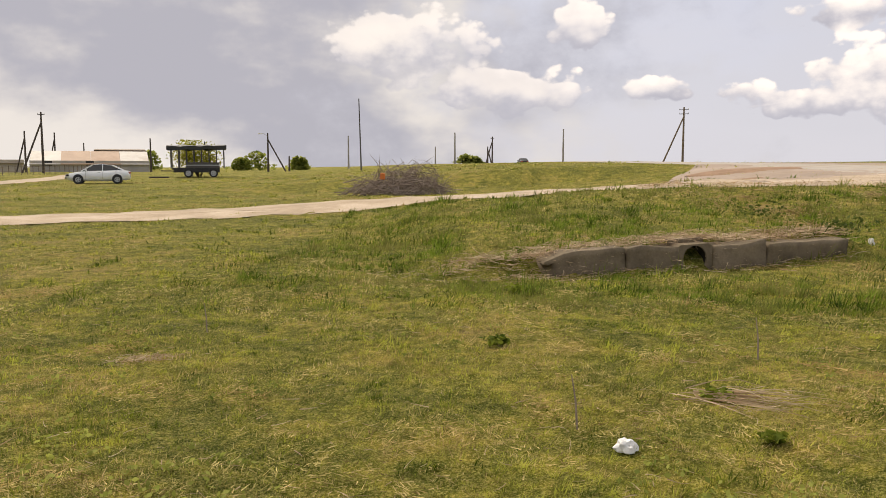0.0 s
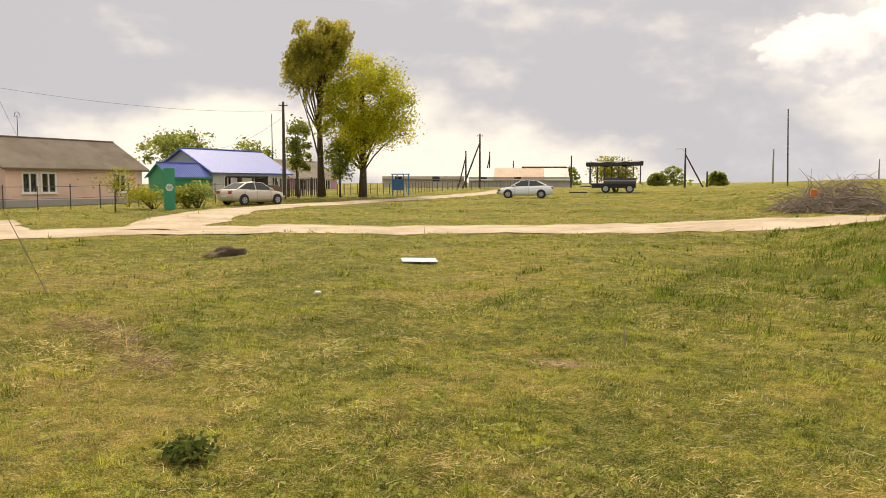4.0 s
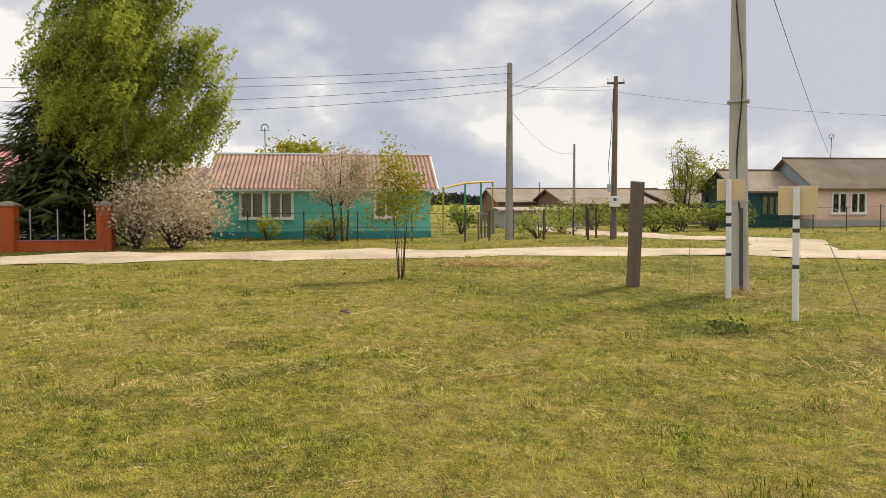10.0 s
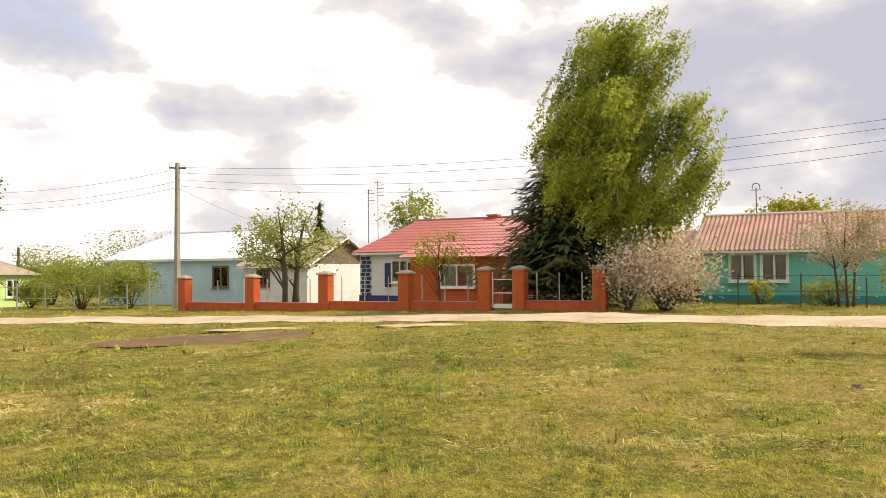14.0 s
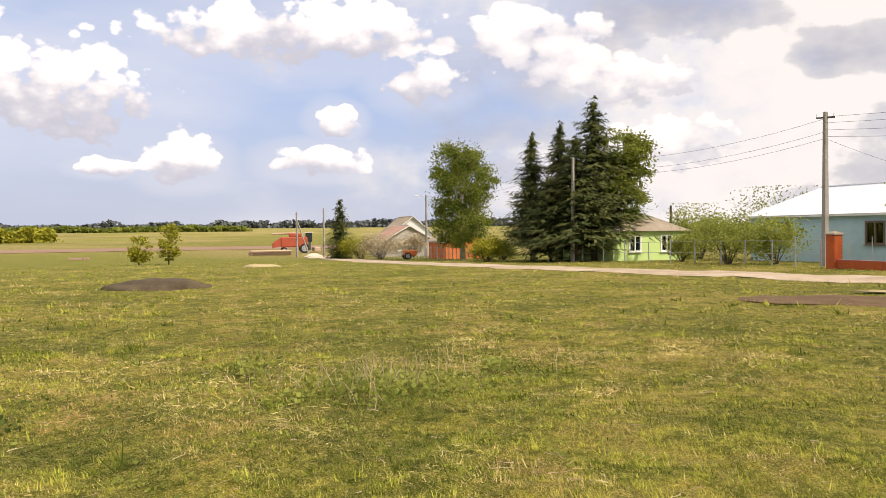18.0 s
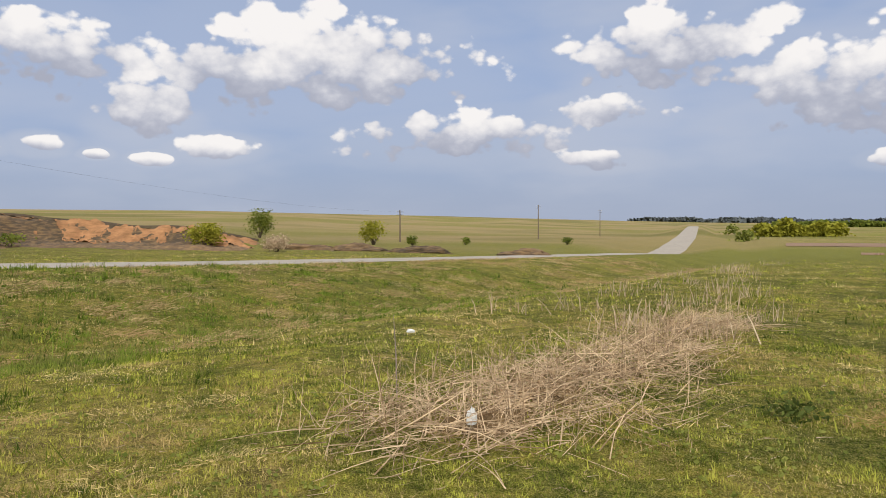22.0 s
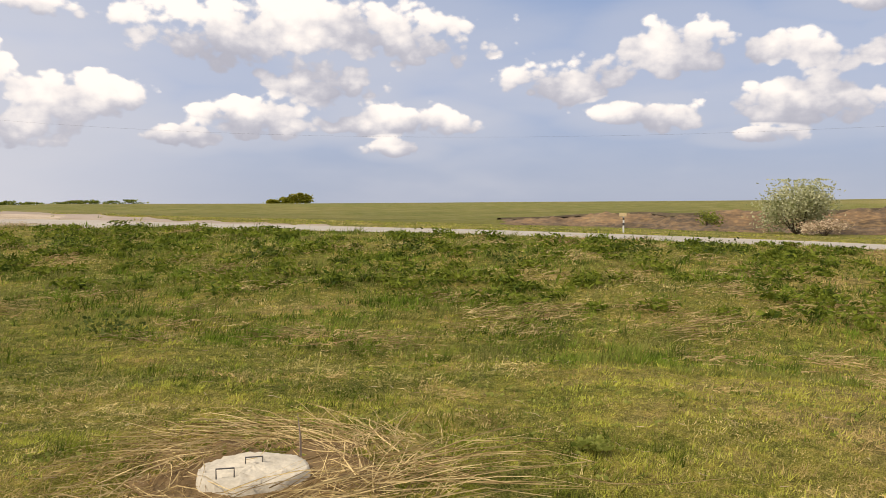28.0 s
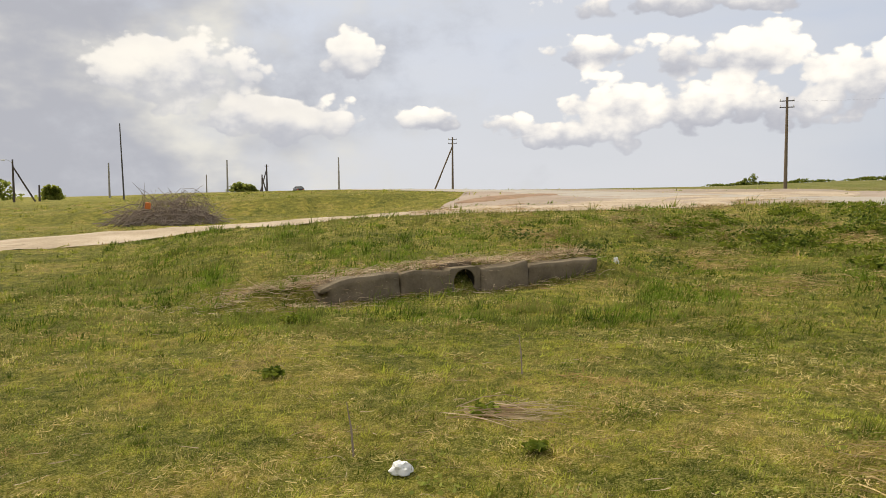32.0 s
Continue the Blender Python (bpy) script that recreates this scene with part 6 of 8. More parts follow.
post_fence([(-34.8, -6.5), (-34.8, 5.2)], 6, 1.35, M["dark_metal"], "thin wire fence on dark posts before the turquoise cottage", r=0.03)
post_fence([(-34.8, 5.2), (-35.5, 7.5)], 3, 1.4, M["dark_metal"], "rusty corner posts of a garden fence", r=0.04)
post_fence([(-36, 6), (-44, 8.2), (-56, 10.2)], 16, 1.3, M["grey_wood"], "weathered wooden fence round a garden plot", r=0.05)
post_fence([(-35.0, 8.8), (-36.5, 11.8), (-48, 11.5)], 8, 1.45, M["dark_wood"], "dark leaning fence posts by the lane", r=0.05, rail=False)
post_fence([(-43.5, 25.0), (-42.0, 29), (-41, 33.5)], 6, 1.45, M["dark_metal"], "thin wire fence on dark posts before the peach cottage", r=0.035)
post_fence([(-40.5, 33.8), (-39, 36), (-41, 43), (-43, 49.5)], 6, 1.4, M["dark_metal"], "thin wire fence beside the front garden", r=0.035)
post_fence([(-44, 51), (-44.8, 55), (-45, 57.5)], 6, 1.6, M["dark_wood"], "dark slatted fence below the poplar", slats=4)
post_fence([at(36.8, 74), at(33, 78), at(30, 88)], 12, 1.1, M["grey_wood"], "grey paling fence before the pink cottage", slats=1)
post_fence([at(30, 92), at(25.2, 104), at(22, 118)], 16, 1.0, M["grey_wood"], "broken paling fence before the workshops", slats=1)
post_fence([(-30.5, -31.5), (-31.5, -38), (-31, -47), (-29.5, -54)], 11, 1.5, M["galv"], "wire netting fence on pale posts along the gardens", r=0.04)
post_fence([(-27.0, -64), (-24.6, -74), (-22, -86)], 18, 1.3, M["galv"], "pale post fence along the last gardens", r=0.045, slats=1)

# green gate pillar with a white snowflake, and its canopy
gx, gy = -35.3, 31.6
ob = thing("gate_pillar", pose(gx, gy, H(gx, gy), 0, 0, 48), "green metal gate pillar with a white snowflake ornament", "gate")
part("pillar", box(B(), -0.3, -0.15, -0.1, 0.3, 0.15, 2.35, 0.02), M["green"], ob)
for k in range(6):
    a = k * math.pi / 3
    part("ornament", rod(B(), (0.02 * math.sin(a), -0.165, 1.25 + 0.02 * math.cos(a)), (0.2 * math.sin(a), -0.165, 1.25 + 0.2 * math.cos(a)), 0.02, n=5), M["white"], ob)
    bm = B()
    bmesh.ops.create_cone(bm, cap_ends=True, segments=8, radius1=0.055, radius2=0.055, depth=0.02, matrix=Matrix.Translation((0.17 * math.sin(a + 0.52), -0.163, 1.25 + 0.17 * math.cos(a + 0.52))) @ Matrix.Rotation(radians(90), 4, "X"))
    part("ornament", bm, M["white"], ob)
house("porch", -52.6, -50.2, 44.9, 49.2, 2.3, 3.3, "green", "blue_roof", "green sheet metal porch with a blue roof", over=0.2, trim="green")


# gas pipe
ob = thing("gas_pipe", pose(0, 0, 0), "yellow gas pipe raised on posts beside the cottage", "pipe")
pts = [(-39.5, 4.8, 0.3), (-39.5, 4.8, 2.45), (-41.5, 6.2, 2.75), (-45.5, 8.4, 2.95), (-45.5, 8.4, 0.2)]
part("pipe", tube(B(), pts, 0.06, 8), M["yellow_pipe"], ob)
for x, y, z in ((-41.5, 6.2, 2.7), (-43.6, 7.4, 2.8)):
    part("support", rod(B(), (x, y, -0.2), (x, y, z), 0.05, n=6), M["green"], ob)


# ---------------------------------------------------------------- vehicles
def wheel(parent, x, y, r=0.31, w=0.2, name="wheel"):
    wh = thing(name, pose(x, y, r), "", "")
    wh.parent = parent
    bm = B()
    bmesh.ops.create_cone(bm, cap_ends=True, segments=20, radius1=r, radius2=r, depth=w, matrix=Matrix.Rotation(radians(90), 4, "X"))
    bmesh.ops.bevel(bm, geom=[e for e in bm.edges if e.calc_face_angle(0) > 1], offset=0.03, segments=2, affect="EDGES")
    part("tyre", bm, M["rubber"], wh)
    bm = B()
    bmesh.ops.create_cone(bm, cap_ends=True, segments=16, radius1=r * 0.64, radius2=r * 0.64, depth=w + 0.012, matrix=Matrix.Rotation(radians(90), 4, "X"))
    part("rim", bm, M["galv"], wh)
    for k in range(5):
        a = k * math.tau / 5
        for s in (-1, 1):
            part("spoke_gap", box(B(), r * 0.36 * math.cos(a) - 0.035, s * (w / 2 + 0.008) - 0.002, r * 0.36 * math.sin(a) - 0.035, r * 0.36 * math.cos(a) + 0.035, s * (w / 2 + 0.008) + 0.002, r * 0.36 * math.sin(a) + 0.035), M["black"], wh)


def loft(bm, sections):
    """A skin through closed outlines of equal length."""
    rings = [[bm.verts.new(p) for p in s] for s in sections]
    n = len(rings[0])
    for a, b in zip(rings, rings[1:]):
        for k in range(n):
            bm.faces.new((a[k], a[(k + 1) % n], b[(k + 1) % n], b[k]))
    bm.faces.new(rings[0][::-1])
    bm.faces.new(rings[-1])
    return bm


def sedan(x, y, heading, paint, label):
    ob = thing("car", pose(x, y, H(x, y), 0, 0, heading), label, "car", group="parked cars")
    # hull: outlines across the car, from tail to nose
    prof = [(-2.25, 0.42, 0.78, 0.72), (-2.2, 0.3, 0.95, 0.78), (-1.6, 0.22, 1.02, 0.86), (-0.8, 0.2, 0.98, 0.88), (0.6, 0.2, 0.95, 0.88), (1.3, 0.2, 0.9, 0.86), (1.9, 0.24, 0.78, 0.8), (2.2, 0.32, 0.64, 0.68), (2.27, 0.4, 0.55, 0.6)]
    secs = [[(px, -w * 0.9, lo), (px, w * 0.9, lo), (px, w, lo + 0.18), (px, w, hi - 0.22), (px, w * 0.9, hi), (px, -w * 0.9, hi), (px, -w, hi - 0.22), (px, -w, lo + 0.18)] for px, lo, hi, w in prof]
    bm = loft(B(), secs)
    bmesh.ops.bevel(bm, geom=[e for e in bm.edges if e.calc_face_angle(0) > 0.5], offset=0.03, segments=2, affect="EDGES")
    body = part("body", bm, M[paint], ob, smooth_shade=True)
    cab = [(-1.75, 1.0, 1.02, 0.76, 0.74), (-1.0, 0.98, 1.38, 0.78, 0.6), (-0.2, 0.96, 1.46, 0.79, 0.58), (0.35, 0.95, 1.4, 0.79, 0.58), (1.15, 0.9, 0.93, 0.76, 0.74)]
    secs = [[(px, -w, lo), (px, w, lo), (px, w2, hi), (px, -w2, hi)] for px, lo, hi, w, w2 in cab]
    part("cabin", loft(B(), secs), M["glass"], ob, "tinted glass")
    roof = [[(px, -w2 - 0.01, hi - 0.05), (px, w2 + 0.01, hi - 0.05), (px, w2, hi + 0.02), (px, -w2, hi + 0.02)] for px, lo, hi, w, w2 in cab[1:4]]
    part("roof", loft(B(), roof), M[paint], ob, smooth_shade=True)
    for s in (-1, 1):
        for i, j in ((0, 1), (3, 4)):
            a, b = cab[i], cab[j]
            part("roof_pillar", tube(B(), [(a[0], s * (a[4] + 0.01), a[2]), (b[0], s * (b[4] + 0.01), b[2])], 0.045, 5), M[paint], ob)
        part("door_post", tube(B(), [(-0.35, s * 0.8, 0.96), (-0.35, s * 0.59, 1.44)], 0.035, 5), M[paint], ob)
        part("headlight", box(B(), 1.95, s * 0.62 - 0.16, 0.58, 2.2, s * 0.62 + 0.14, 0.7, 0.03), M["glass"], ob)
        part("tail_light", box(B(), -2.27, s * 0.58 - 0.15, 0.72, -2.12, s * 0.58 + 0.17, 0.9, 0.02), M["red_paint"], ob)
        part("mirror", box(B(), 0.72, s * 0.9 - 0.09, 0.96, 0.88, s * 0.9 + 0.09, 1.08, 0.02), M[paint], ob)
        part("door_handle", box(B(), -0.2, s * 0.885 - 0.01, 0.82, 0.0, s * 0.885 + 0.01, 0.85), M["galv"], ob)
        for px in (-1.28, -0.32, 0.82):
            part("door_seam", box(B(), px - 0.006, s * 0.878 - 0.006, 0.35, px + 0.006, s * 0.878 + 0.006, 0.93), M["black"], ob)
        for px in (-1.35, 1.35):
            bm = B()
            bmesh.ops.create_cone(bm, cap_ends=True, segments=20, radius1=0.37, radius2=0.37, depth=0.06, matrix=Matrix.Translation((px, s * 0.862, 0.34)) @ Matrix.Rotation(radians(90), 4, "X"))
            part("wheel_arch", bm, M["black"], ob)
    part("number_plate", box(B(), -2.29, -0.26, 0.5, -2.26, 0.26, 0.61), M["white"], ob)
    for px in (-1.35, 1.35):
        for s in (-0.82, 0.82):
            wheel(ob, px, s)
    return ob


sedan(*at(23.35, 66), 23.35 + 176, "silver", "silver sedan parked on the meadow side-on")
sedan(*at(42.7, 53.5), 82, "champagne", "champagne sedan parked by the garden fence")
sedan(*at(-5.7, 165), 96, "black", "small black car far along the asphalt road")


def jeep(x, y, heading):
    ob = thing("jeep", pose(x, y, H(x, y), 0, 0, heading), "dark jeep with a canvas top behind the sedan", "car")
    part("body", box(B(), -1.9, -0.8, 0.5, 1.9, 0.8, 1.1, 0.05), M["shed_brick"], ob)
    part("bonnet", box(B(), 0.9, -0.6, 1.1, 1.85, 0.6, 1.22, 0.05), M["shed_brick"], ob)
    part("canvas_top", box(B(), -1.85, -0.76, 1.72, 0.75, 0.76, 1.86, 0.05), M["black"], ob)
    for px in (-1.8, -0.7, 0.6):
        for s in (-0.72, 0.72):
            part("top_post", box(B(), px - 0.06, s - 0.03, 1.1, px + 0.06, s + 0.03, 1.74), M["black"], ob)
    part("windscreen", box(B(), 0.68, -0.68, 1.12, 0.72, 0.68, 1.7), M["glass"], ob)
    for px in (-1.2, 1.2):
        for s in (-0.72, 0.72):
            wheel(ob, px, s, 0.37, 0.22)


jeep(*at(42.6, 57.5), 84)


def trailer(x, y, heading):
    """Flat trailer with posts and a sagging dark roof."""
    ob = thing("trailer", pose(x, y, H(x, y), 0, 0, heading), "dark trailer with posts under a sagging black roof", "trailer")
    part("bed", box(B(), -2.5, -1.15, 0.75, 2.0, 1.15, 0.95), M["black"], ob)
    part("side_board", box(B(), -1.2, -1.2, 0.95, 2.0, -1.15, 1.5), M["dark_metal"], ob)
    part("side_board", box(B(), -1.2, 1.15, 0.95, 2.0, 1.2, 1.5), M["dark_metal"], ob)
    part("rail", box(B(), -1.2, -1.23, 1.18, 2.1, -1.2, 1.26), M["galv"], ob)
    part("seat", box(B(), -1.0, -0.8, 0.95, 1.6, 0.8, 1.3, 0.05), M["dark_wood"], ob)
    part("chassis", box(B(), -2.4, -1.1, 0.5, 2.0, 1.1, 0.75, 0.03), M["black"], ob)
    n = 9
    bm = B()
    vs = [[bm.verts.new((-3.0 + 5.7 * i / n, -1.35 + 2.7 * j / 3, 3.05 + 0.1 * i / n + 0.12 * math.sin(j / 3 * math.pi) + 0.05 * math.sin(i * 2.3 + j))) for j in range(4)] for i in range(n + 1)]
    for i in range(n):
        for j in range(3):
            bm.faces.new((vs[i][j], vs[i + 1][j], vs[i + 1][j + 1], vs[i][j + 1]))
    low = [[bm.verts.new((v.co.x, v.co.y, v.co.z - 0.36 - 0.06 * math.sin(i * 1.7 + j))) for j, v in enumerate(r)] for i, r in enumerate(vs)]
    for i in range(n):
        for j in range(3):
            bm.faces.new((low[i][j + 1], low[i + 1][j + 1], low[i + 1][j], low[i][j]))
        bm.faces.new((vs[i][0], low[i][0], low[i + 1][0], vs[i + 1][0]))
        bm.faces.new((vs[i + 1][3], low[i + 1][3], low[i][3], vs[i][3]))
    for j in range(3):
        bm.faces.new((vs[0][j + 1], low[0][j + 1], low[0][j], vs[0][j]))
        bm.faces.new((vs[n][j], low[n][j], low[n][j + 1], vs[n][j + 1]))
    part("roof", bm, M["black"], ob)
    for i in range(8):
        for s in (-1.12, 1.12):
            px = -2.6 + i * 0.72
            part("post", rod(B(), (px, s, 0.9), (px, s, 2.95), 0.06, n=6), M["dark_metal"], ob)
    part("chimney", rod(B(), (0.6, 0, 3.1), (0.6, 0, 3.6), 0.06, n=6), M["dark_metal"], ob)
    part("drawbar", box(B(), -3.6, -0.1, 0.6, -2.5, 0.1, 0.7), M["dark_metal"], ob)
    for px in (-1.0, 1.4):
        for s in (-1.0, 1.0):
            wheel(ob, px, s, 0.42, 0.26)


trailer(*at(17.0, 84), 16)
bush(*at(17.0, 88), 2.2, 3.6, M["leaf_yellow"], "yellow-green bush behind the trailer", 190, 2600, 0.16)
sb = box(B(), -0.9, -0.12, 0, 0.9, 0.12, 0.14, 0.02)
solo("timber", sb, M["dark_wood"], pose(*at(19.6, 82), H(*at(19.6, 82)), 0, 0, 25), "dark timber baulk lying in the grass", "timber")


def harvester(x, y, heading):
    ob = thing("harvester", pose(x, y, H(x, y), 0, 0, heading), "old red combine harvester parked at the street's end", "machine")
    part("body", box(B(), -2.6, -1.1, 1.0, 1.8, 1.1, 2.7, 0.15), M["red_paint"], ob)
    part("tank", box(B(), -1.2, -1.0, 2.7, 0.8, 1.0, 3.3, 0.1), M["red_paint"], ob)
    cab = part("cab", box(B(), 1.5, -0.8, 1.9, 2.6, 0.8, 3.4, 0.08), M["glass"], ob)
    part("cab_roof", box(B(), 1.4, -0.9, 3.4, 2.7, 0.9, 3.52, 0.03), M["white"], cab)
    part("straw_hood", loft(B(), [[(-2.6, -1, 1.2), (-2.6, 1, 1.2), (-2.6, 1, 2.6), (-2.6, -1, 2.6)], [(-3.9, -0.9, 0.9), (-3.9, 0.9, 0.9), (-3.9, 0.9, 1.7), (-3.9, -0.9, 1.7)]]), M["red_paint"], ob)
    part("unloading_pipe", tube(B(), [(0.6, 1.1, 2.4), (0.2, 1.2, 3.4), (-3.8, 1.3, 3.2)], 0.16, 8), M["rust"], ob)
    part("reel", box(B(), 2.8, -2.2, 0.3, 3.8, 2.2, 1.0, 0.1), M["rust"], ob)
    part("ladder", box(B(), 1.9, -1.25, 0.5, 2.3, -1.15, 1.9), M["dark_metal"], ob)
    for s in (-1.0, 1.0):
        wheel(ob, 1.3, s, 0.8, 0.5)
        wheel(ob, -2.0, s, 0.5, 0.3)


harvester(*at(171.8, 135), 176)
x, y = at(173.6, 122)
bm = B()
for k in range(9):
    rod(bm, (-3, k * 0.25 - 1, 0.2 + 0.25 * (k % 3)), (3, k * 0.25 - 1.1, 0.2 + 0.25 * (k % 3)), 0.14, 0.12, 7)
solo("log_pile", bm, M["rust"], pose(x, y, H(x, y), 0, 0, 10), "pile of reddish logs beside the machine", "logs")
bm = B()
bmesh.ops.create_icosphere(bm, subdivisions=3, radius=1)
for v in bm.verts:
    v.co = Vector((v.co.x * 1.2, v.co.y * 0.8, max(v.co.z, -0.1) * 0.6)) * (1 + 0.15 * noise.noise(v.co * 2.3))
x, y = at(170.6, 100)
solo("rubble_heap", bm, M["pale_concrete"], pose(x, y, H(x, y)), "pale heap of rubble by the street pole", "heap")
x, y = at(163.8, 80)
ob = thing("tiller", pose(x, y, H(x, y)), "small orange garden tiller by the fence", "machine")
part("hood", box(B(), -0.8, -0.35, 0.35, 0.5, 0.35, 0.95, 0.12), M["orange"], ob)
for s in (-0.4, 0.4):
    wheel(ob, 0.2, s, 0.35, 0.15)
x, y = at(32.3, 72)
ob = thing("water_hut", pose(x, y, H(x, y)), "blue metal frame with a shelf by the fence", "frame")
for px in (-0.6, 0.6):
    for py in (-0.4, 0.4):
        part("post", rod(B(), (px, py, -0.1), (px, py, 1.9), 0.05, n=6), M["blue_paint"], ob)
part("panel", box(B(), -0.55, -0.42, 0.5, 0.55, -0.38, 1.5), M["blue_paint"], ob)
part("top", box(B(), -0.7, -0.5, 1.9, 0.7, 0.5, 1.98), M["blue_paint"], ob)


# ---------------------------------------------------------------- meadow things
def lumpy(name, az, d, rx, ry, rz, material, label, category, seed=0, rough=0.2, turn=0.0, sink=0.08):
    """A low uneven heap."""
    bm = B()
    bmesh.ops.create_icosphere(bm, subdivisions=4, radius=1)
    o = Vector((seed * 3.1, seed * 1.7, 0))
    for v in bm.verts:
        k = 1 + rough * noise.noise(v.co * 1.7 + o) + rough * 0.5 * noise.noise(v.co * 5 + o)
        v.co = Vector((v.co.x * rx * k, v.co.y * ry * k, (v.co.z if v.co.z > 0 else v.co.z * 0.3) * rz * k))
    x, y = at(az, d)
    return solo(name, bm, material, pose(x, y, H(x, y) - sink, 0, 0, az + turn), label, category, smooth_shade=True)


M["brown_soil"] = plain("brown_crumbly_soil", (0.19, 0.125, 0.06), 0.95, 0.45, 6.0, bmp=0.9, grain=30)
lumpy("soil_heap", 181.0, 31, 1.9, 1.2, 0.5, M["soil"], "dark heap of bare soil on the grass", "heap", 1)
lumpy("sand_heap", 174.2, 60, 1.4, 0.8, 0.3, M["sand"], "yellow heap of sand beside the street", "heap", 3)
lumpy("sand_patch", 130.2, 24.2, 1.6, 0.35, 0.07, M["sand"], "yellow spill of sand along the road edge", "sand", 4, 0.3, sink=0.01)
lumpy("sand_patch", 118.2, 23.8, 1.6, 0.3, 0.07, M["sand"], "yellow spill of sand along the road edge", "sand", 5, 0.3, sink=0.01)
lumpy("mown_heap", 79.5, 21.5, 1.45, 0.9, 0.17, M["turf"], "low heap of raked dry grass", "heap", 6, 0.35)
lumpy("concrete_ring", 44.35, 19.1, 0.5, 0.4, 0.28, M["soil"], "dark broken concrete ring in the grass", "well", 7, 0.5)
lumpy("stone", 89.3, 11.8, 0.2, 0.12, 0.09, M["sand"], "small pale stone beside a stump", "stone", 8)
lumpy("stump", 90.1, 11.9, 0.13, 0.12, 0.13, M["bark"], "small dark stump in the grass", "stump", 9)

# white plate lying in the grass
x, y = at(30.95, 16.5)
solo("plate", box(B(), -0.36, -0.25, 0.0, 0.36, 0.25, 0.02, 0.004), M["plastic_white"], pose(x, y, H(x, y) + 0.05, 3, 1, 36), "white flat panel lying in the grass", "panel")

# weathered wooden post
x, y = at(69.72, 16.1)
bm = box(B(), -0.13, -0.1, -0.3, 0.13, 0.1, 2.05)
bmesh.ops.subdivide_edges(bm, edges=bm.edges[:], cuts=4, use_grid_fill=True)
for v in bm.verts:
    v.co += Vector((0.02 * noise.noise(v.co * 3), 0.02 * noise.noise(v.co * 3 + Vector((5, 0, 0))), 0.03 * noise.noise(v.co * 6) if v.co.z > 1.9 else 0))
solo("wooden_post", bm, M["grey_wood"], pose(x, y, H(x, y), 0, 1.8, 69.7), "thick weathered wooden post standing in the meadow", "post")


def marker_post(az, d, top, board, seed):
    x, y = at(az, d)
    ob = thing("marker_post", pose(x, y, H(x, y), 0, -0.8, az), "white marker post with black bands and a beige sign plate", "sign", group="gas line marker posts")
    h = top - 0.02
    part("post", rod(B(), (0, 0, -0.2), (0, 0, h), 0.045, n=12), M["white"], ob)
    for z in (0.72, 1.22, 1.4):
        part("band", rod(B(), (0, 0, z), (0, 0, z + 0.055), 0.047, n=12), M["black"], ob)
    w, hh, dx = board
    b = part("sign_plate", box(B(), dx - w / 2, 0.05, top - hh, dx + w / 2, 0.065, top, 0.003), M["beige_sign"], ob, "beige sign plate seen from behind")
    part("bracket", box(B(), -0.03, 0.0, top - hh + 0.05, 0.03, 0.05, top - hh + 0.1), M["galv"], b)


marker_post(63.45, 14.4, 2.02, (0.44, 0.36, 0.03), 1)
marker_post(59.33, 12.1, 1.86, (0.5, 0.4, 0.02), 2)
x, y = at(278.25, 58)
ob = thing("marker_post", pose(x, y, H(x, y), 0, 0, 278), "white marker post with black bands beyond the road", "sign", group="gas line marker posts")
part("post", rod(B(), (0, 0, -0.2), (0, 0, 1.3), 0.06, n=8), M["white"], ob)
for z in (0.5, 0.9):
    part("band", rod(B(), (0, 0, z), (0, 0, z + 0.18), 0.063, n=8), M["black"], ob)
part("sign_plate", box(B(), -0.3, -0.08, 1.15, 0.2, -0.062, 1.4), M["beige_sign"], ob)

# culvert: head walls of cast blocks with a pipe between
# near-black colour that paints the shade inside the pipe mouth
M["pipe_shade"] = plain("dark_pipe_shade", (0.018, 0.015, 0.011), 0.9, 0.3, 6.0)


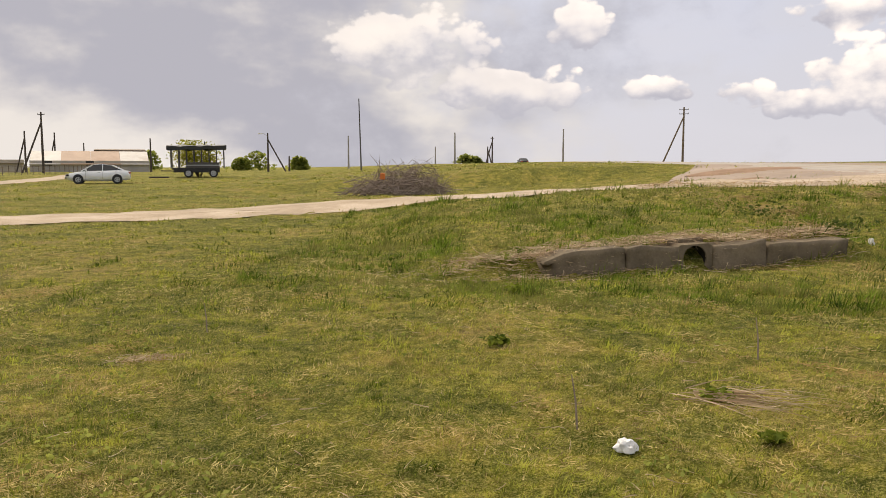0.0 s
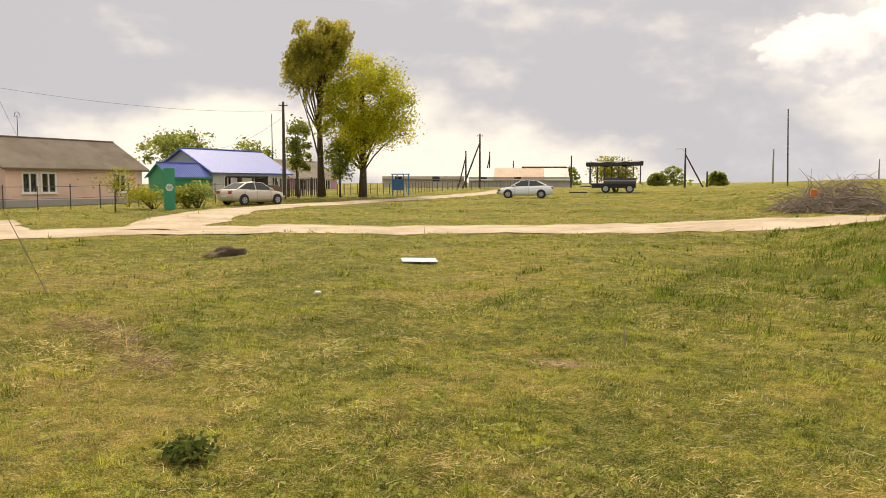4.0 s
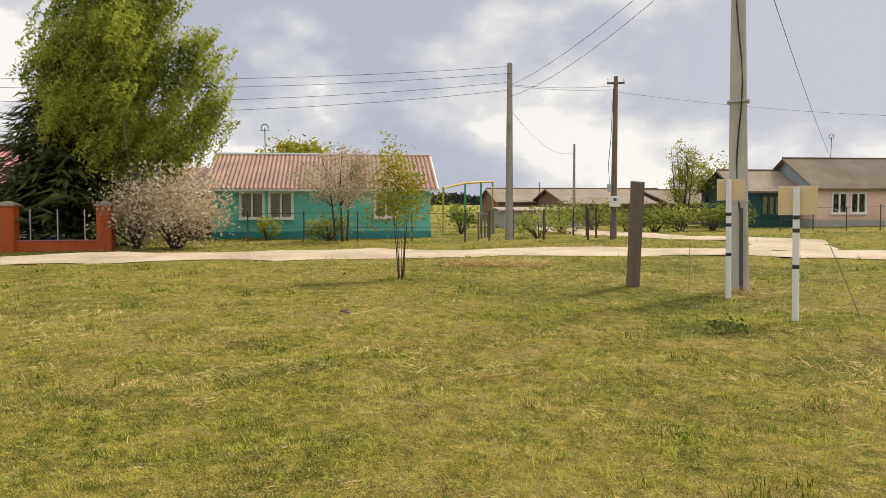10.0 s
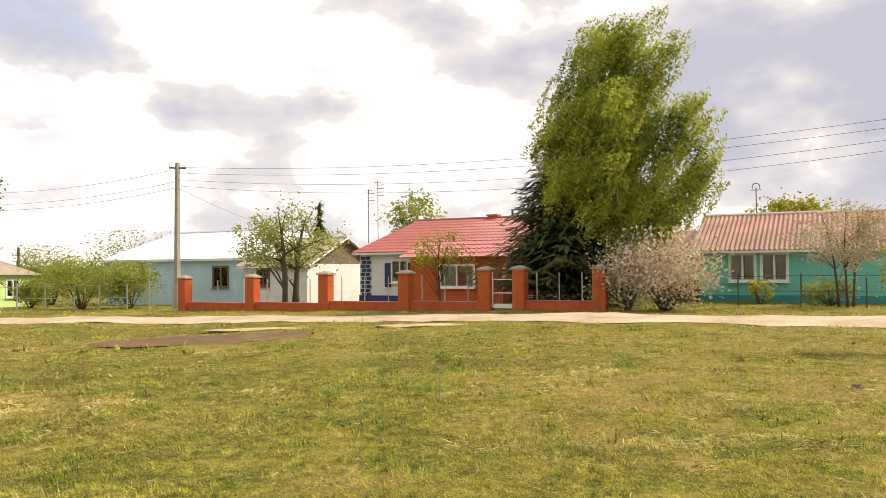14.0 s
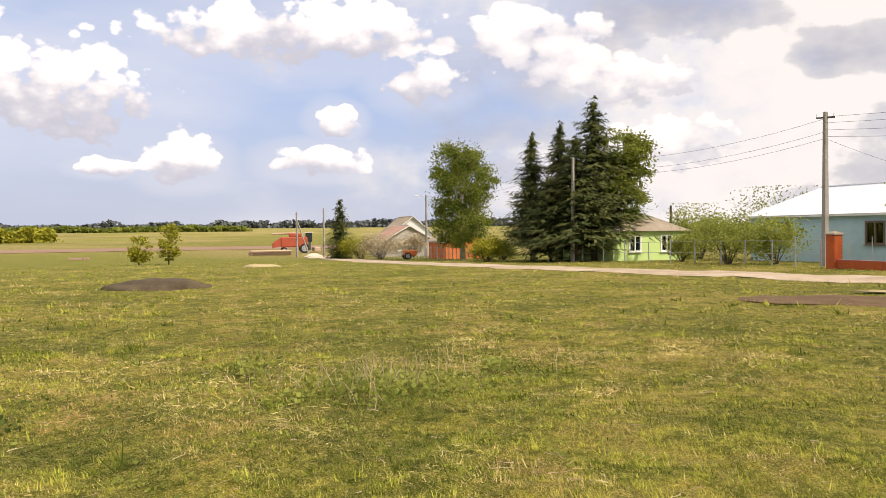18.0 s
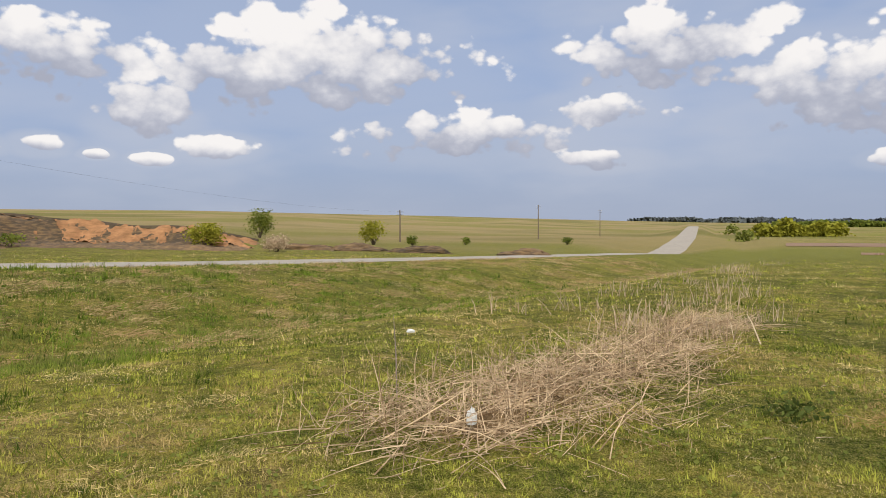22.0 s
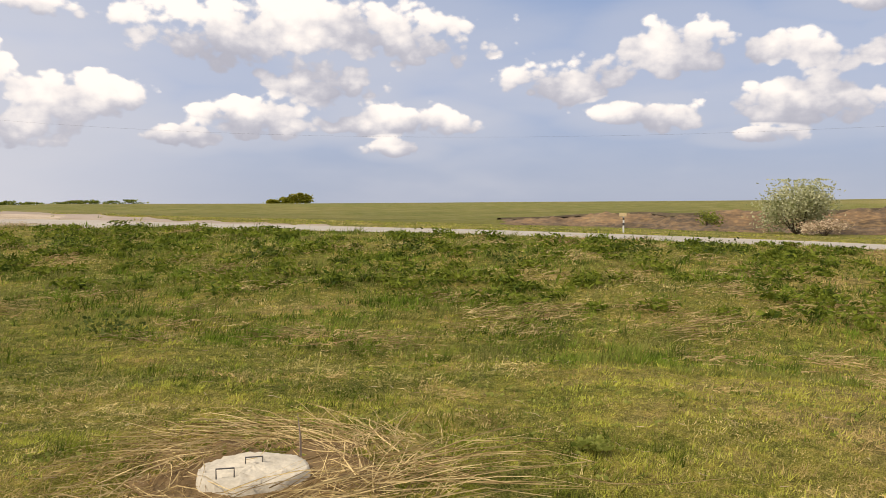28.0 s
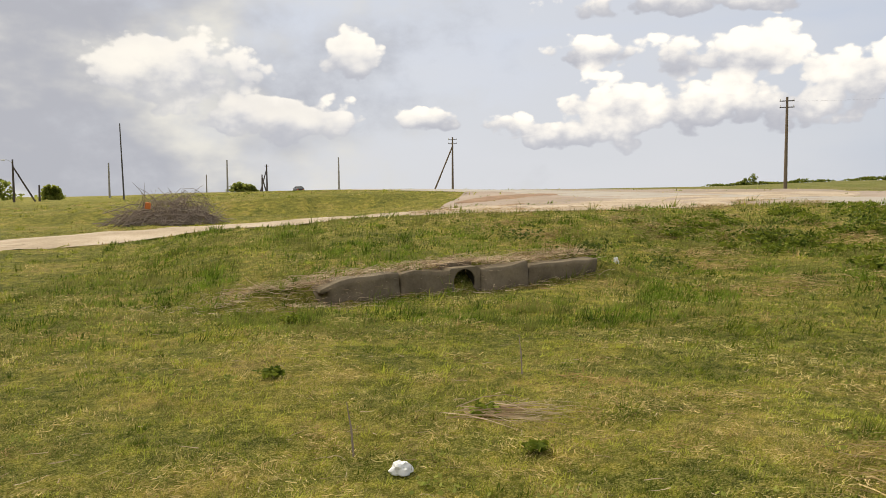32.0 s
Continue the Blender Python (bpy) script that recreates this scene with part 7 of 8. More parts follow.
def culvert():
    a, b = Vector((*CUL_A, 0)), Vector((*CUL_B, 0))
    t = (b - a).normalized()
    ang = math.degrees(math.atan2(t.y, t.x))
    L = (b - a).length
    z0 = CUL_Z
    ob = thing("culvert", pose(a.x, a.y, z0, 0, -math.degrees(math.atan2(0.24, L)), ang), "old concrete culvert headwall with a dark pipe mouth", "culvert")
    hole = L * 0.475
    cuts = [(0.0, 1.3), (1.32, hole - 0.3), (hole + 0.3, hole + 1.25), (hole + 1.27, L)]
    for k, (u, v) in enumerate(cuts):
        bm = box(B(), u, 0, -0.35, v, 0.42, (0.31, 0.29, 0.26, 0.2)[k])
        bmesh.ops.subdivide_edges(bm, edges=bm.edges[:], cuts=7, use_grid_fill=True)
        for w in bm.verts:
            p = w.co * 2.2 + Vector((k * 7, 0, 0))
            w.co += Vector((noise.noise(p), noise.noise(p + Vector((9, 0, 0))), noise.noise(p + Vector((0, 9, 0))))) * 0.05
            if k == 0 and w.co.x < 0.25:
                w.co.z -= (0.25 - w.co.x) * 0.5 * (1 if w.co.z > 0.2 else 0)
        part("headwall_block", bm, M["old_concrete"], ob, smooth_shade=True)
    part("back_fill", box(B(), hole - 0.3, 0.3, 0.2, hole + 0.3, 0.42, 0.35), M["old_concrete"], ob)
    bm = B()
    n, r0, r1 = 28, 0.19, 0.22
    rings = [[bm.verts.new((hole + r * math.cos(k * math.tau / n), y, 0.06 + r * math.sin(k * math.tau / n))) for k in range(n)] for r, y in ((r0, 0.05), (r1, 0.05), (r1, 1.6), (r0, 1.6))]
    for i in range(4):
        for k in range(n):
            bm.faces.new((rings[i][k], rings[i][(k + 1) % n], rings[(i + 1) % 4][(k + 1) % n], rings[(i + 1) % 4][k]))
    part("pipe", bm, M["pipe_shade"], ob, "concrete pipe coloured as dark as its shade", smooth_shade=True)
    bm = B()
    fr = [[], [], [], []]
    for k in range(n):
        ca, sa = math.cos(k * math.tau / n), math.sin(k * math.tau / n)
        m = 0.3 / max(abs(ca), abs(sa))
        for row, (r, y) in zip(fr, ((0.2, 0.02), (m, 0.02), (m, 0.3), (0.2, 0.3))):
            row.append(bm.verts.new((hole + r * ca, y, max(-0.33, 0.06 + r * sa * (0.75 if r > 0.25 and sa > 0 else 1)))))
    for i in range(4):
        for k in range(n):
            bm.faces.new((fr[i][k], fr[i][(k + 1) % n], fr[(i + 1) % 4][(k + 1) % n], fr[(i + 1) % 4][k]))
    part("headwall_block", bm, M["old_concrete"], ob)
    # plug added just inside the mouth, black in place of the pipe's shade
    part("pipe_end", box(B(), hole - 0.2, 0.29, -0.2, hole + 0.2, 0.4, 0.27), M["pipe_shade"], ob, "added dark plug standing for the shade in the pipe")
    return a, t, L


culvert_line = culvert()


# round concrete hatch with a wire handle
hx, hy = at(304.1, 4.98)
hz = H(hx, hy)
ob = thing("manhole_cover", pose(hx, hy, hz - 0.02, 0, 0, 34), "pale rough concrete manhole cover with wire handles", "manhole")
bm = B()
nr, na = 18, 80
rows = []
for i in range(nr + 1):
    r = 0.34 * i / nr
    zz = 0.13 - 0.025 * (i / nr) ** 2 if i < nr else 0.0
    rr = r if i < nr else 0.35
    rows.append([bm.verts.new((rr * math.cos(k * math.tau / na) * (1 + 0.03 * noise.noise(Vector((math.cos(k * math.tau / na) * 2, math.sin(k * math.tau / na) * 2, 0)))), rr * math.sin(k * math.tau / na), zz + 0.012 * noise.noise(Vector((rr * 22 * math.cos(k * math.tau / na), rr * 22 * math.sin(k * math.tau / na), 3))) + 0.012 * noise.noise(Vector((rr * 70 * math.cos(k * math.tau / na), rr * 70 * math.sin(k * math.tau / na), 7)))))for k in range(na)])
for p, q in zip(rows, rows[1:]):
    for k in range(na):
        bm.faces.new((p[k], p[(k + 1) % na], q[(k + 1) % na], q[k]))
bmesh.ops.remove_doubles(bm, verts=bm.verts, dist=1e-4)
part("cover", bm, M["pale_concrete"], ob, smooth_shade=True)
for dx, dy in ((0.02, 0.0), (-0.17, 0.16)):
    part("handle", tube(B(), [(dx, dy - 0.05, 0.1), (dx, dy - 0.05, 0.17), (dx, dy + 0.05, 0.17), (dx, dy + 0.05, 0.1)], 0.005, 6), M["dark_metal"], ob)
bm = B()
bmesh.ops.create_icosphere(bm, subdivisions=4, radius=1)
for v in bm.verts:
    k = 1 + 0.35 * noise.noise(v.co * 2.4)
    q = v.co.copy()
    v.co = Vector((q.x * 1.0 * k, q.y * 0.8 * k, max(q.z, -0.2) * 0.075 * k + 0.045 * noise.noise(q * 9) * max(q.z, 0)))
solo("soil_ring", bm, M["brown_soil"], pose(hx + 0.12, hy + 0.08, hz - 0.03, 0, 0, 34), "brown crumbly soil heaped round the manhole", "soil", smooth_shade=True)

# blue and white carton
bx, by = at(261.2, 4.68)
ob = thing("carton", pose(bx, by, H(bx, by) + 0.015, 3, -2, 128), "crumpled blue and white printed carton on the grass", "box")
bm = box(B(), -0.14, -0.115, 0, 0.14, 0.115, 0.06, 0.005)
for v in bm.verts:
    v.co.x += 0.012 * noise.noise(v.co * 9)
    v.co.z *= 1 + 0.15 * noise.noise(v.co * 6)
part("box", bm, M["carton_blue"], ob)
part("top_print", box(B(), -0.125, -0.1, 0.063, 0.03, 0.1, 0.068), M["plastic_white"], ob)
part("top_print", box(B(), 0.06, -0.1, 0.063, 0.11, 0.09, 0.068), M["plastic_white"], ob)
for k in range(4):
    part("side_print", box(B(), -0.146, -0.1 + k * 0.05, 0.01, -0.142, -0.06 + k * 0.05, 0.05), M["plastic_white"], ob)
part("flap", box(B(), -0.12, -0.17, 0.0, 0.16, -0.115, 0.008), M["plastic_white"], ob)


def crumpled(name, az, d, s, material, label, category, seed, lift=0.0):
    bm = B()
    bmesh.ops.create_icosphere(bm, subdivisions=3, radius=1)
    o = Vector((seed * 5, 0, 0))
    for v in bm.verts:
        v.co *= 1 + 0.45 * noise.noise(v.co * 1.6 + o) + 0.2 * noise.noise(v.co * 4 + o)
        v.co = Vector((v.co.x * s[0], v.co.y * s[1], max(v.co.z, -0.5) * s[2]))
    x, y = at(az, d)
    return solo(name, bm, material, pose(x, y, H(x, y) + s[2] * 0.4 + lift, 0, 0, az), label, category)


crumpled("plastic_bag", -12.9, 4.72, (0.06, 0.05, 0.05), M["plastic_white"], "crumpled white plastic bag on the grass", "litter", 1, 0.01)
crumpled("plastic_bag", 212.4, 6.1, (0.035, 0.02, 0.085), M["plastic_white"], "torn white plastic bag caught in dry stems", "litter", 2, 0.12)
crumpled("paper_scrap", 216.75, 12.2, (0.06, 0.04, 0.035), M["plastic_white"], "scrap of white paper on the ditch side", "litter", 3, 0.08)
crumpled("paper_scrap", 331.8, 16.3, (0.05, 0.03, 0.09), M["plastic_white"], "scrap of white paper on the bank", "litter", 4, 0.02)
crumpled("paper_scrap", 303.7, 15.5, (0.05, 0.03, 0.03), M["plastic_white"], "scrap of white paper in the bank's grass", "litter", 5, 0.03)
crumpled("paper_scrap", 38.2, 11.5, (0.05, 0.03, 0.03), M["plastic_white"], "small scrap of white paper in the grass", "litter", 6, 0.03)


M["pale_twig"] = plain("pale_dry_twigs", (0.3, 0.21, 0.13), 0.85, 0.35, 9.0)


def twig_heap(name, az, d, rx, ry, h, n, label, seed, material, category="branches", r=0.02, up=0.35, long=(0.8, 2.2)):
    """A heap of crossing twigs."""
    rng = np.random.default_rng(seed)
    bm = B()
    for i in range(n):
        a, q = rng.uniform(0, math.tau), rng.uniform(0, 1) ** 0.55
        x, y = math.cos(a) * rx * q, math.sin(a) * ry * q
        z = h * (1 - q * q) * rng.uniform(0.05, 1.0)
        L = rng.uniform(*long)
        b, e = rng.uniform(0, math.tau), rng.uniform(-0.15, up)
        dv = np.array([math.cos(b) * math.cos(e), math.sin(b) * math.cos(e) * 0.6, math.sin(e)])
        p = np.array([x, y, z])
        s = p - dv * L * 0.5
        s[2] = max(s[2], -0.02)
        tube(bm, limb(rng, s, p + dv * L * 0.5, 0.06, 4), [r * 1.1, r * 0.9, r * 0.6, r * 0.25], 4)
    x, y = at(az, d)
    return solo(name, bm, material, pose(x, y, H(x, y), 0, 0, az), label, category, kind="stuff")


twig_heap("branch_pile", 3.2, 40, 2.5, 1.5, 1.45, 430, "heap of cut grey branches by the dirt road", 1, M["twig"], r=0.021, up=1.0)
twig_heap("branch_pile", 2.0, 40.3, 1.9, 1.0, 1.7, 150, "tall bare twigs sticking out of the branch heap", 2, M["twig"], r=0.016, up=1.35, long=(1.0, 2.0))
x, y = at(4.35, 38.6)
solo("plastic_crate", box(B(), -0.12, -0.08, 0, 0.12, 0.08, 0.3, 0.02), M["orange"], pose(x, y, H(x, y) + 0.75, 4, 6, 10), "orange plastic scrap lodged in the branch heap", "litter")
x, y = at(86.1, 17.6)
ob = thing("shrub", pose(x, y, H(x, y)), "slender young shrub in yellow-green leaf on bare stems", "shrub")
rs = np.random.default_rng(3)
for k in range(9):
    a, L = rs.uniform(0, math.tau), rs.uniform(0.7, 2.5)
    sp = rs.uniform(0.05, 0.22) * L
    part("stem", tube(B(), limb(rs, (math.cos(a) * 0.06, math.sin(a) * 0.06, -0.05), (math.cos(a) * sp, math.sin(a) * sp, L), 0.03, 5), [0.014, 0.012, 0.009, 0.006, 0.003], 5), M["bark"], ob)
lc = rs.normal(0, 1, (3200, 3)) * np.array([0.12, 0.14, 0.2]) + (rs.normal(0, 1, (26, 3)) * np.array([0.22, 0.26, 0.42]))[rs.integers(0, 26, 3200)] + np.array([0, 0, 2.0])
lf = new("foliage", leaf_mesh("foliage", lc, 0.042, M["leaf_yellow"], rs))
lf.parent = ob
for az, d, s in ((51.6, 8.6, 4), (53.2, 9.8, 5), (50.0, 7.3, 6)):
    twig_heap("twig_clump", az, d, 0.4, 0.3, 0.12, 22, "few dry brown twigs lying in the grass", s, M["pale_twig"], "twigs", 0.004, 0.7, (0.2, 0.6))
for az, d, h, tilt in ((55.5, 12.6, 1.5, 22), (217.7, 7.6, 0.8, 2), (30.6, 24, 0.5, 0), (16.5, 8.2, 0.3, 3), (-21.5, 7.2, 0.35, 4), (66.0, 15.5, 0.9, 0), (117.5, 9.5, 0.5, 0), (301, 5.3, 0.3, 3), (-9.5, 5.1, 0.35, 6)):
    x, y = at(az, d)
    bm = tube(B(), [(0, 0, -0.05), (0.01, 0.01, h * 0.5), (0.0, 0.02, h)], [0.009, 0.007, 0.003], 5)
    solo("dry_stalk", bm, M["twig"], pose(x, y, H(x, y), tilt * 0.4, -tilt, az), "single dry brown weed stalk in the grass", "weed", group="dry stalks")

# sandy bank of the old pit
def bank_grid(a0, a1, na, o0, o1, no):
    A = np.linspace(a0, a1, na)[:, None]
    O = np.linspace(o0, o1, no)[None, :]
    D = pit_edge(A) + O
    X, Y = -np.sin(np.radians(A)) * D, np.cos(np.radians(A)) * D
    rim = smooth(226.5, 229.5, A) * smooth(288, 285.5, A) * smooth(-11, -8, O) * smooth(6.6, 5.6, O)
    Z = height(X, Y) - 0.25 + rim * (0.37 + 0.35 * drift(X, Y, 0.35, 3) * smooth(6, 3, O) + 0.14 * drift(X, Y, 1.1, 6))
    return A + 0 * O, O + 0 * A, X, Y, Z


def grid_faces(na, no):
    i, j = np.meshgrid(np.arange(na - 1), np.arange(no - 1), indexing="ij")
    return np.stack([i * no + j, (i + 1) * no + j, (i + 1) * no + j + 1, i * no + j + 1], -1).reshape(-1, 4)[:, ::-1]


gA, gO, X, Y, Zq = bank_grid(226.5, 288, 420, -11, 6.6, 34)
tagged(new("pit_bank", mesh_np("pit_bank", np.stack([X, Y, Zq], -1).reshape(-1, 3), grid_faces(420, 34), M["clay"], True)), "eroded slope of dark brown earth along an old pit", "bank", kind="structure")
for a0, a1 in ((227.6, 233.0), (233.0, 243.2), (243.2, 258.0)):
    n = int((a1 - a0) * 10)
    gA, gO, X, Y, Zq = bank_grid(a0, a1, n, -4.5, 3.9, 44)
    low = np.interp(gA, [227, 228.2, 230.5, 231.5, 233.5, 236, 237, 239.2, 240.5, 243.5, 244.5, 249.8, 251, 252, 254.8, 258], [3, -3.5, -3.0, 1.9, 2.2, 0.6, -1.8, -1.2, 1.6, 2.4, 0.8, 1.2, 2.7, 1.5, 1.8, 3.6])
    inside = gO - low + 1.5 * drift(X, Y, 0.5, 4.0) + 0.5 * drift(X, Y, 1.6, 7.0)
    F = grid_faces(n, 44)
    F = F[inside.ravel()[F].mean(1) > 0.5]
    tagged(new("clay_face", mesh_np("clay_face", np.stack([X, Y, Zq + 0.07 + 0.12 * drift(X, Y, 1.3, 2.0)], -1).reshape(-1, 3), F, M["ochre"], False)), "bare orange clay face in the pit bank", "bank", kind="structure")
lip = np.array([at(a, float(pit_edge(a)) + 3.9 + 0.35 * math.sin(a * 1.3) + 0.2 * math.sin(a * 3.1)) for a in np.linspace(227.5, 287, 240)])
ribbon("sod_lip", lip, 0.45, M["soil"], 0.3, "dark overhanging sod along the top of the pit bank", "bank", 0.12, 4)
for k, (a_, d_, w_) in enumerate(((224.5, 88, 4.5), (220.5, 86, 3.0), (216.0, 84, 3.5), (208.4, 80, 2.6))):
    lumpy("earth_bank", a_, d_, w_, 1.6, 0.75, M["clay"], "low eroded bank of brown earth on the plain", "bank", 20 + k, 0.4, sink=0.1)
# ploughed strips in the valley
for a0, a1, d, hw, mt, lab in ((160, 191, 185, 16, "field_brown", "strip of brown ploughed field in the valley"), (185.3, 186.6, 120, 2.2, "field_brown", "dark trodden earth strip on the slope"), (262, 284, 150, 4, "straw_field", "pale strip of dry grass along the field")):
    M["straw_field"] = M.get("straw_field") or plain("pale_dry_grass", (0.3, 0.27, 0.12), 1.0, 0.2, 0.1, bmp=0)
    ribbon("field", np.array([at(a, d) for a in np.linspace(a0, a1, 60)]), hw, M[mt], 0.25, lab, "field", 0.4)

# ---------------------------------------------------------------- grass
def on_road(x, y):
    s, q = road_sq(x, y)
    r = (q > -0.1) & (q < ROAD_W + 0.1) & (s < 60)
    P = BR3[::2, :2]
    m = (np.abs(x) < 36) & (~r)
    near_ = np.zeros(len(x), bool)
    xi = np.where(m)[0]
    for c in range(0, len(xi), 60000):
        k = xi[c:c + 60000]
        dd = (x[k][:, None] - P[None, :, 0].astype(np.float32)) ** 2 + (y[k][:, None] - P[None, :, 1].astype(np.float32)) ** 2
        j = dd.argmin(1)
        near_[k] = dd[np.arange(len(j)), j] < np.interp(j, [0, 7, 15, 22, 30, 47], [4.0, 4.0, 3.0, 2.5, 1.9, 1.75]) ** 2
    return r | near_


def blades(name, n, r0, r1, material, label, seed, hgt, wid, keep, flat=0.5, power=1.0, grow=0.5, per=22):
    """Grass as single blades, thinning out with the distance from the middle of the meadow."""
    rng = np.random.default_rng(seed)
    m = n // per
    dc = r0 * (r1 / r0) ** (rng.uniform(0, 1, m) ** power)
    ac = rng.uniform(0, math.tau, m)
    k = np.where(rng.uniform(0, 1, n) < 0.7, rng.integers(0, m, n), -1)
    d = np.where(k >= 0, dc[k], r0 * (r1 / r0) ** (rng.uniform(0, 1, n) ** power))
    a = np.where(k >= 0, ac[k], rng.uniform(0, math.tau, n))
    tall = np.where(k >= 0, rng.lognormal(0, 0.35, m)[k], 0.8)
    sp = np.where(k >= 0, 0.035 * (d / 6) ** 0.7, 0)
    ox, oy = rng.normal(0, 1, n) * sp, rng.normal(0, 1, n) * sp
    x, y = -np.sin(a) * d + ox, np.cos(a) * d + oy
    away = np.where(k >= 0, np.arctan2(oy, ox) + rng.normal(0, 0.6, n), rng.uniform(0, math.tau, n))
    ok = rng.uniform(0, 1, n) < keep(x, y, d)
    x, y, d, tall, away = x[ok], y[ok], d[ok], tall[ok], away[ok]
    ok = ~on_road(x, y) & (np.hypot(x - hx - 0.05, y - hy - 0.03) > 0.5)
    cx, cy = at(133.6, 20.6)
    ca, sa = math.cos(radians(133.6)), math.sin(radians(133.6))
    ok &= np.hypot(((x - cx) * ca + (y - cy) * sa) / 2.6, (-(x - cx) * sa + (y - cy) * ca) / 1.25) > 1
    ca, ct, cl = culvert_line
    ok &= np.hypot(x - ca.x - ct.x * cl * 0.475, y - ca.y - ct.y * cl * 0.475) > 0.3
    x, y, d, tall, away = x[ok], y[ok], d[ok], tall[ok], away[ok]
    n = len(x)
    z = height(x, y)
    tuft = 0.65 + 0.5 * np.clip(drift(x, y, 2.4, seed), -0.6, 1.2)
    h = hgt * rng.uniform(0.4, 1.3, n) * tuft * tall * (d / 6) ** grow
    w = wid * rng.uniform(0.6, 1.4, n) * (d / 6) ** 0.85
    th = rng.uniform(0, math.tau, n)
    lean = rng.normal(0, flat, n)
    wind = 0.35 * flat
    ax, ay = np.cos(th), np.sin(th)
    b = away
    tipx = x + np.cos(b) * np.abs(lean) * h + wind * h * 0.6
    tipy = y + np.sin(b) * np.abs(lean) * h - wind * h * 0.6
    v = np.stack([np.stack([x - ax * w / 2, y - ay * w / 2, z - 0.01], 1), np.stack([x + ax * w / 2, y + ay * w / 2, z - 0.01], 1), np.stack([tipx, tipy, z + h / np.sqrt(1 + lean ** 2)], 1)], 1).reshape(-1, 3)
    ob = new(name, mesh_np(name, v, np.arange(3 * n).reshape(-1, 3), material))
    return tagged(ob, label, "grass", kind="stuff")


def dry_spots(x, y):
    """Where last year's grass lies thick."""
    s, q = road_sq(x, y)
    bank = np.clip(1 - np.abs(q + 7) / 8, 0, 1) * (s < 30)
    return drift(x, y, 1.1, 1.0) * 0.75 + drift(x, y, 0.3, 5.0) * 0.45 + bank * 0.75


blades("grass", 430000, 3.3, 80, M["blade"], "short fresh green meadow grass", 11, 0.056, 0.0115, lambda x, y, d: np.clip(0.7 - 0.75 * dry_spots(x, y), 0.14, 1), 1.0, grow=0.3)
blades("dry_grass", 520000, 3.3, 70, M["dryblade"], "dry yellow grass lying among the green", 12, 0.05, 0.0085, lambda x, y, d: np.clip(0.4 + 0.85 * dry_spots(x, y), 0.1, 1), 1.2, grow=0.3)
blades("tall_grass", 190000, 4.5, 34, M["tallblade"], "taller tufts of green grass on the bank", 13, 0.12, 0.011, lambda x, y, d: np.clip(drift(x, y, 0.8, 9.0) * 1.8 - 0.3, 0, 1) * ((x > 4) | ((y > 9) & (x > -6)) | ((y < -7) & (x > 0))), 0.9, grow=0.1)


blades("grass", 560000, 3.2, 13, M["blade"], "dense short sward of fresh green grass", 17, 0.036, 0.0085, lambda x, y, d: np.clip(0.72 - 0.5 * dry_spots(x, y), 0.25, 1), 1.1, grow=0.3, power=0.9)
blades("dry_grass", 420000, 3.2, 12, M["dryblade"], "fine dry grass between the green blades", 18, 0.034, 0.0065, lambda x, y, d: np.clip(0.5 + 0.7 * dry_spots(x, y), 0.12, 1), 1.2, grow=0.3)


def bank_zone(x, y, d):
    s, q = road_sq(x, y)
    on = (q > -15) & (q < -0.4) & (s > -75) & (s < 30) | (y > 9) & (x > -3) & (x < 14) & (y < 26)
    return on * np.clip(0.65 + 0.9 * drift(x, y, 0.7, 27.0), 0.12, 1)


blades("bank_grass", 1000000, 7.5, 40, M["bankblade"], "coarse dark green grass on the bank", 16, 0.125, 0.0095, bank_zone, 0.65, grow=0.15, per=30)
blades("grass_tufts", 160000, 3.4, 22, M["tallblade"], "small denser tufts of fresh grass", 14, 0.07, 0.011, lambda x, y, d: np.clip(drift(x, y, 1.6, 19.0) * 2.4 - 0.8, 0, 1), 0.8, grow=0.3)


blades("grass", 60000, 0.6, 3.4, M["blade"], "short fresh green meadow grass underfoot", 15, 0.06, 0.012, lambda x, y, d: 0.7 + 0 * d, 1.0, grow=0.2)


def stems(name, n, place, material, label, seed, long, wid, lie, category="straw", curl=0.12, cuts=3):
    """Dry stems as thin bent strips; place gives x, y, direction and lift for each."""
    rng = np.random.default_rng(seed)
    x, y, b, lift = place(rng, n)
    L = rng.uniform(*long, n)
    e = np.abs(rng.normal(0, lie, n)) if lie < 1 else math.pi / 2 - np.abs(rng.normal(0, 0.32, n))
    u = np.stack([np.cos(b) * np.cos(e), np.sin(b) * np.cos(e), np.sin(e)], 1)
    p = np.stack([x, y, height(x, y) + lift], 1)
    bend = rng.normal(0, curl, (n, 3)) * L[:, None]
    s = np.cross(u, rng.normal(0, 1, (n, 3)))
    s /= np.linalg.norm(s, axis=1)[:, None]
    w = wid * rng.uniform(0.6, 1.4, n)[:, None]
    rows = []
    for t in np.linspace(0, 1, cuts + 1):
        c = p + u * L[:, None] * t + bend * (t * (1 - t) * 2.0) - np.array([0, 0, 1.0]) * (0.35 * np.sin(e) * L * t * t)[:, None]
        c[:, 2] = np.maximum(c[:, 2], height(c[:, 0], c[:, 1]) + 0.006)
        rows += [c - s * w * (1 - 0.6 * t), c + s * w * (1 - 0.6 * t)]
    v = np.stack(rows, 1)
    i = np.arange(n)[:, None, None] * (2 * cuts + 2)
    f = np.array([[2 * k, 2 * k + 1, 2 * k + 3, 2 * k + 2] for k in range(cuts)])[None] + i
    ob = new(name, mesh_np(name, v.reshape(-1, 3), f.reshape(-1, 4), material))
    return tagged(ob, label, category, kind="stuff")


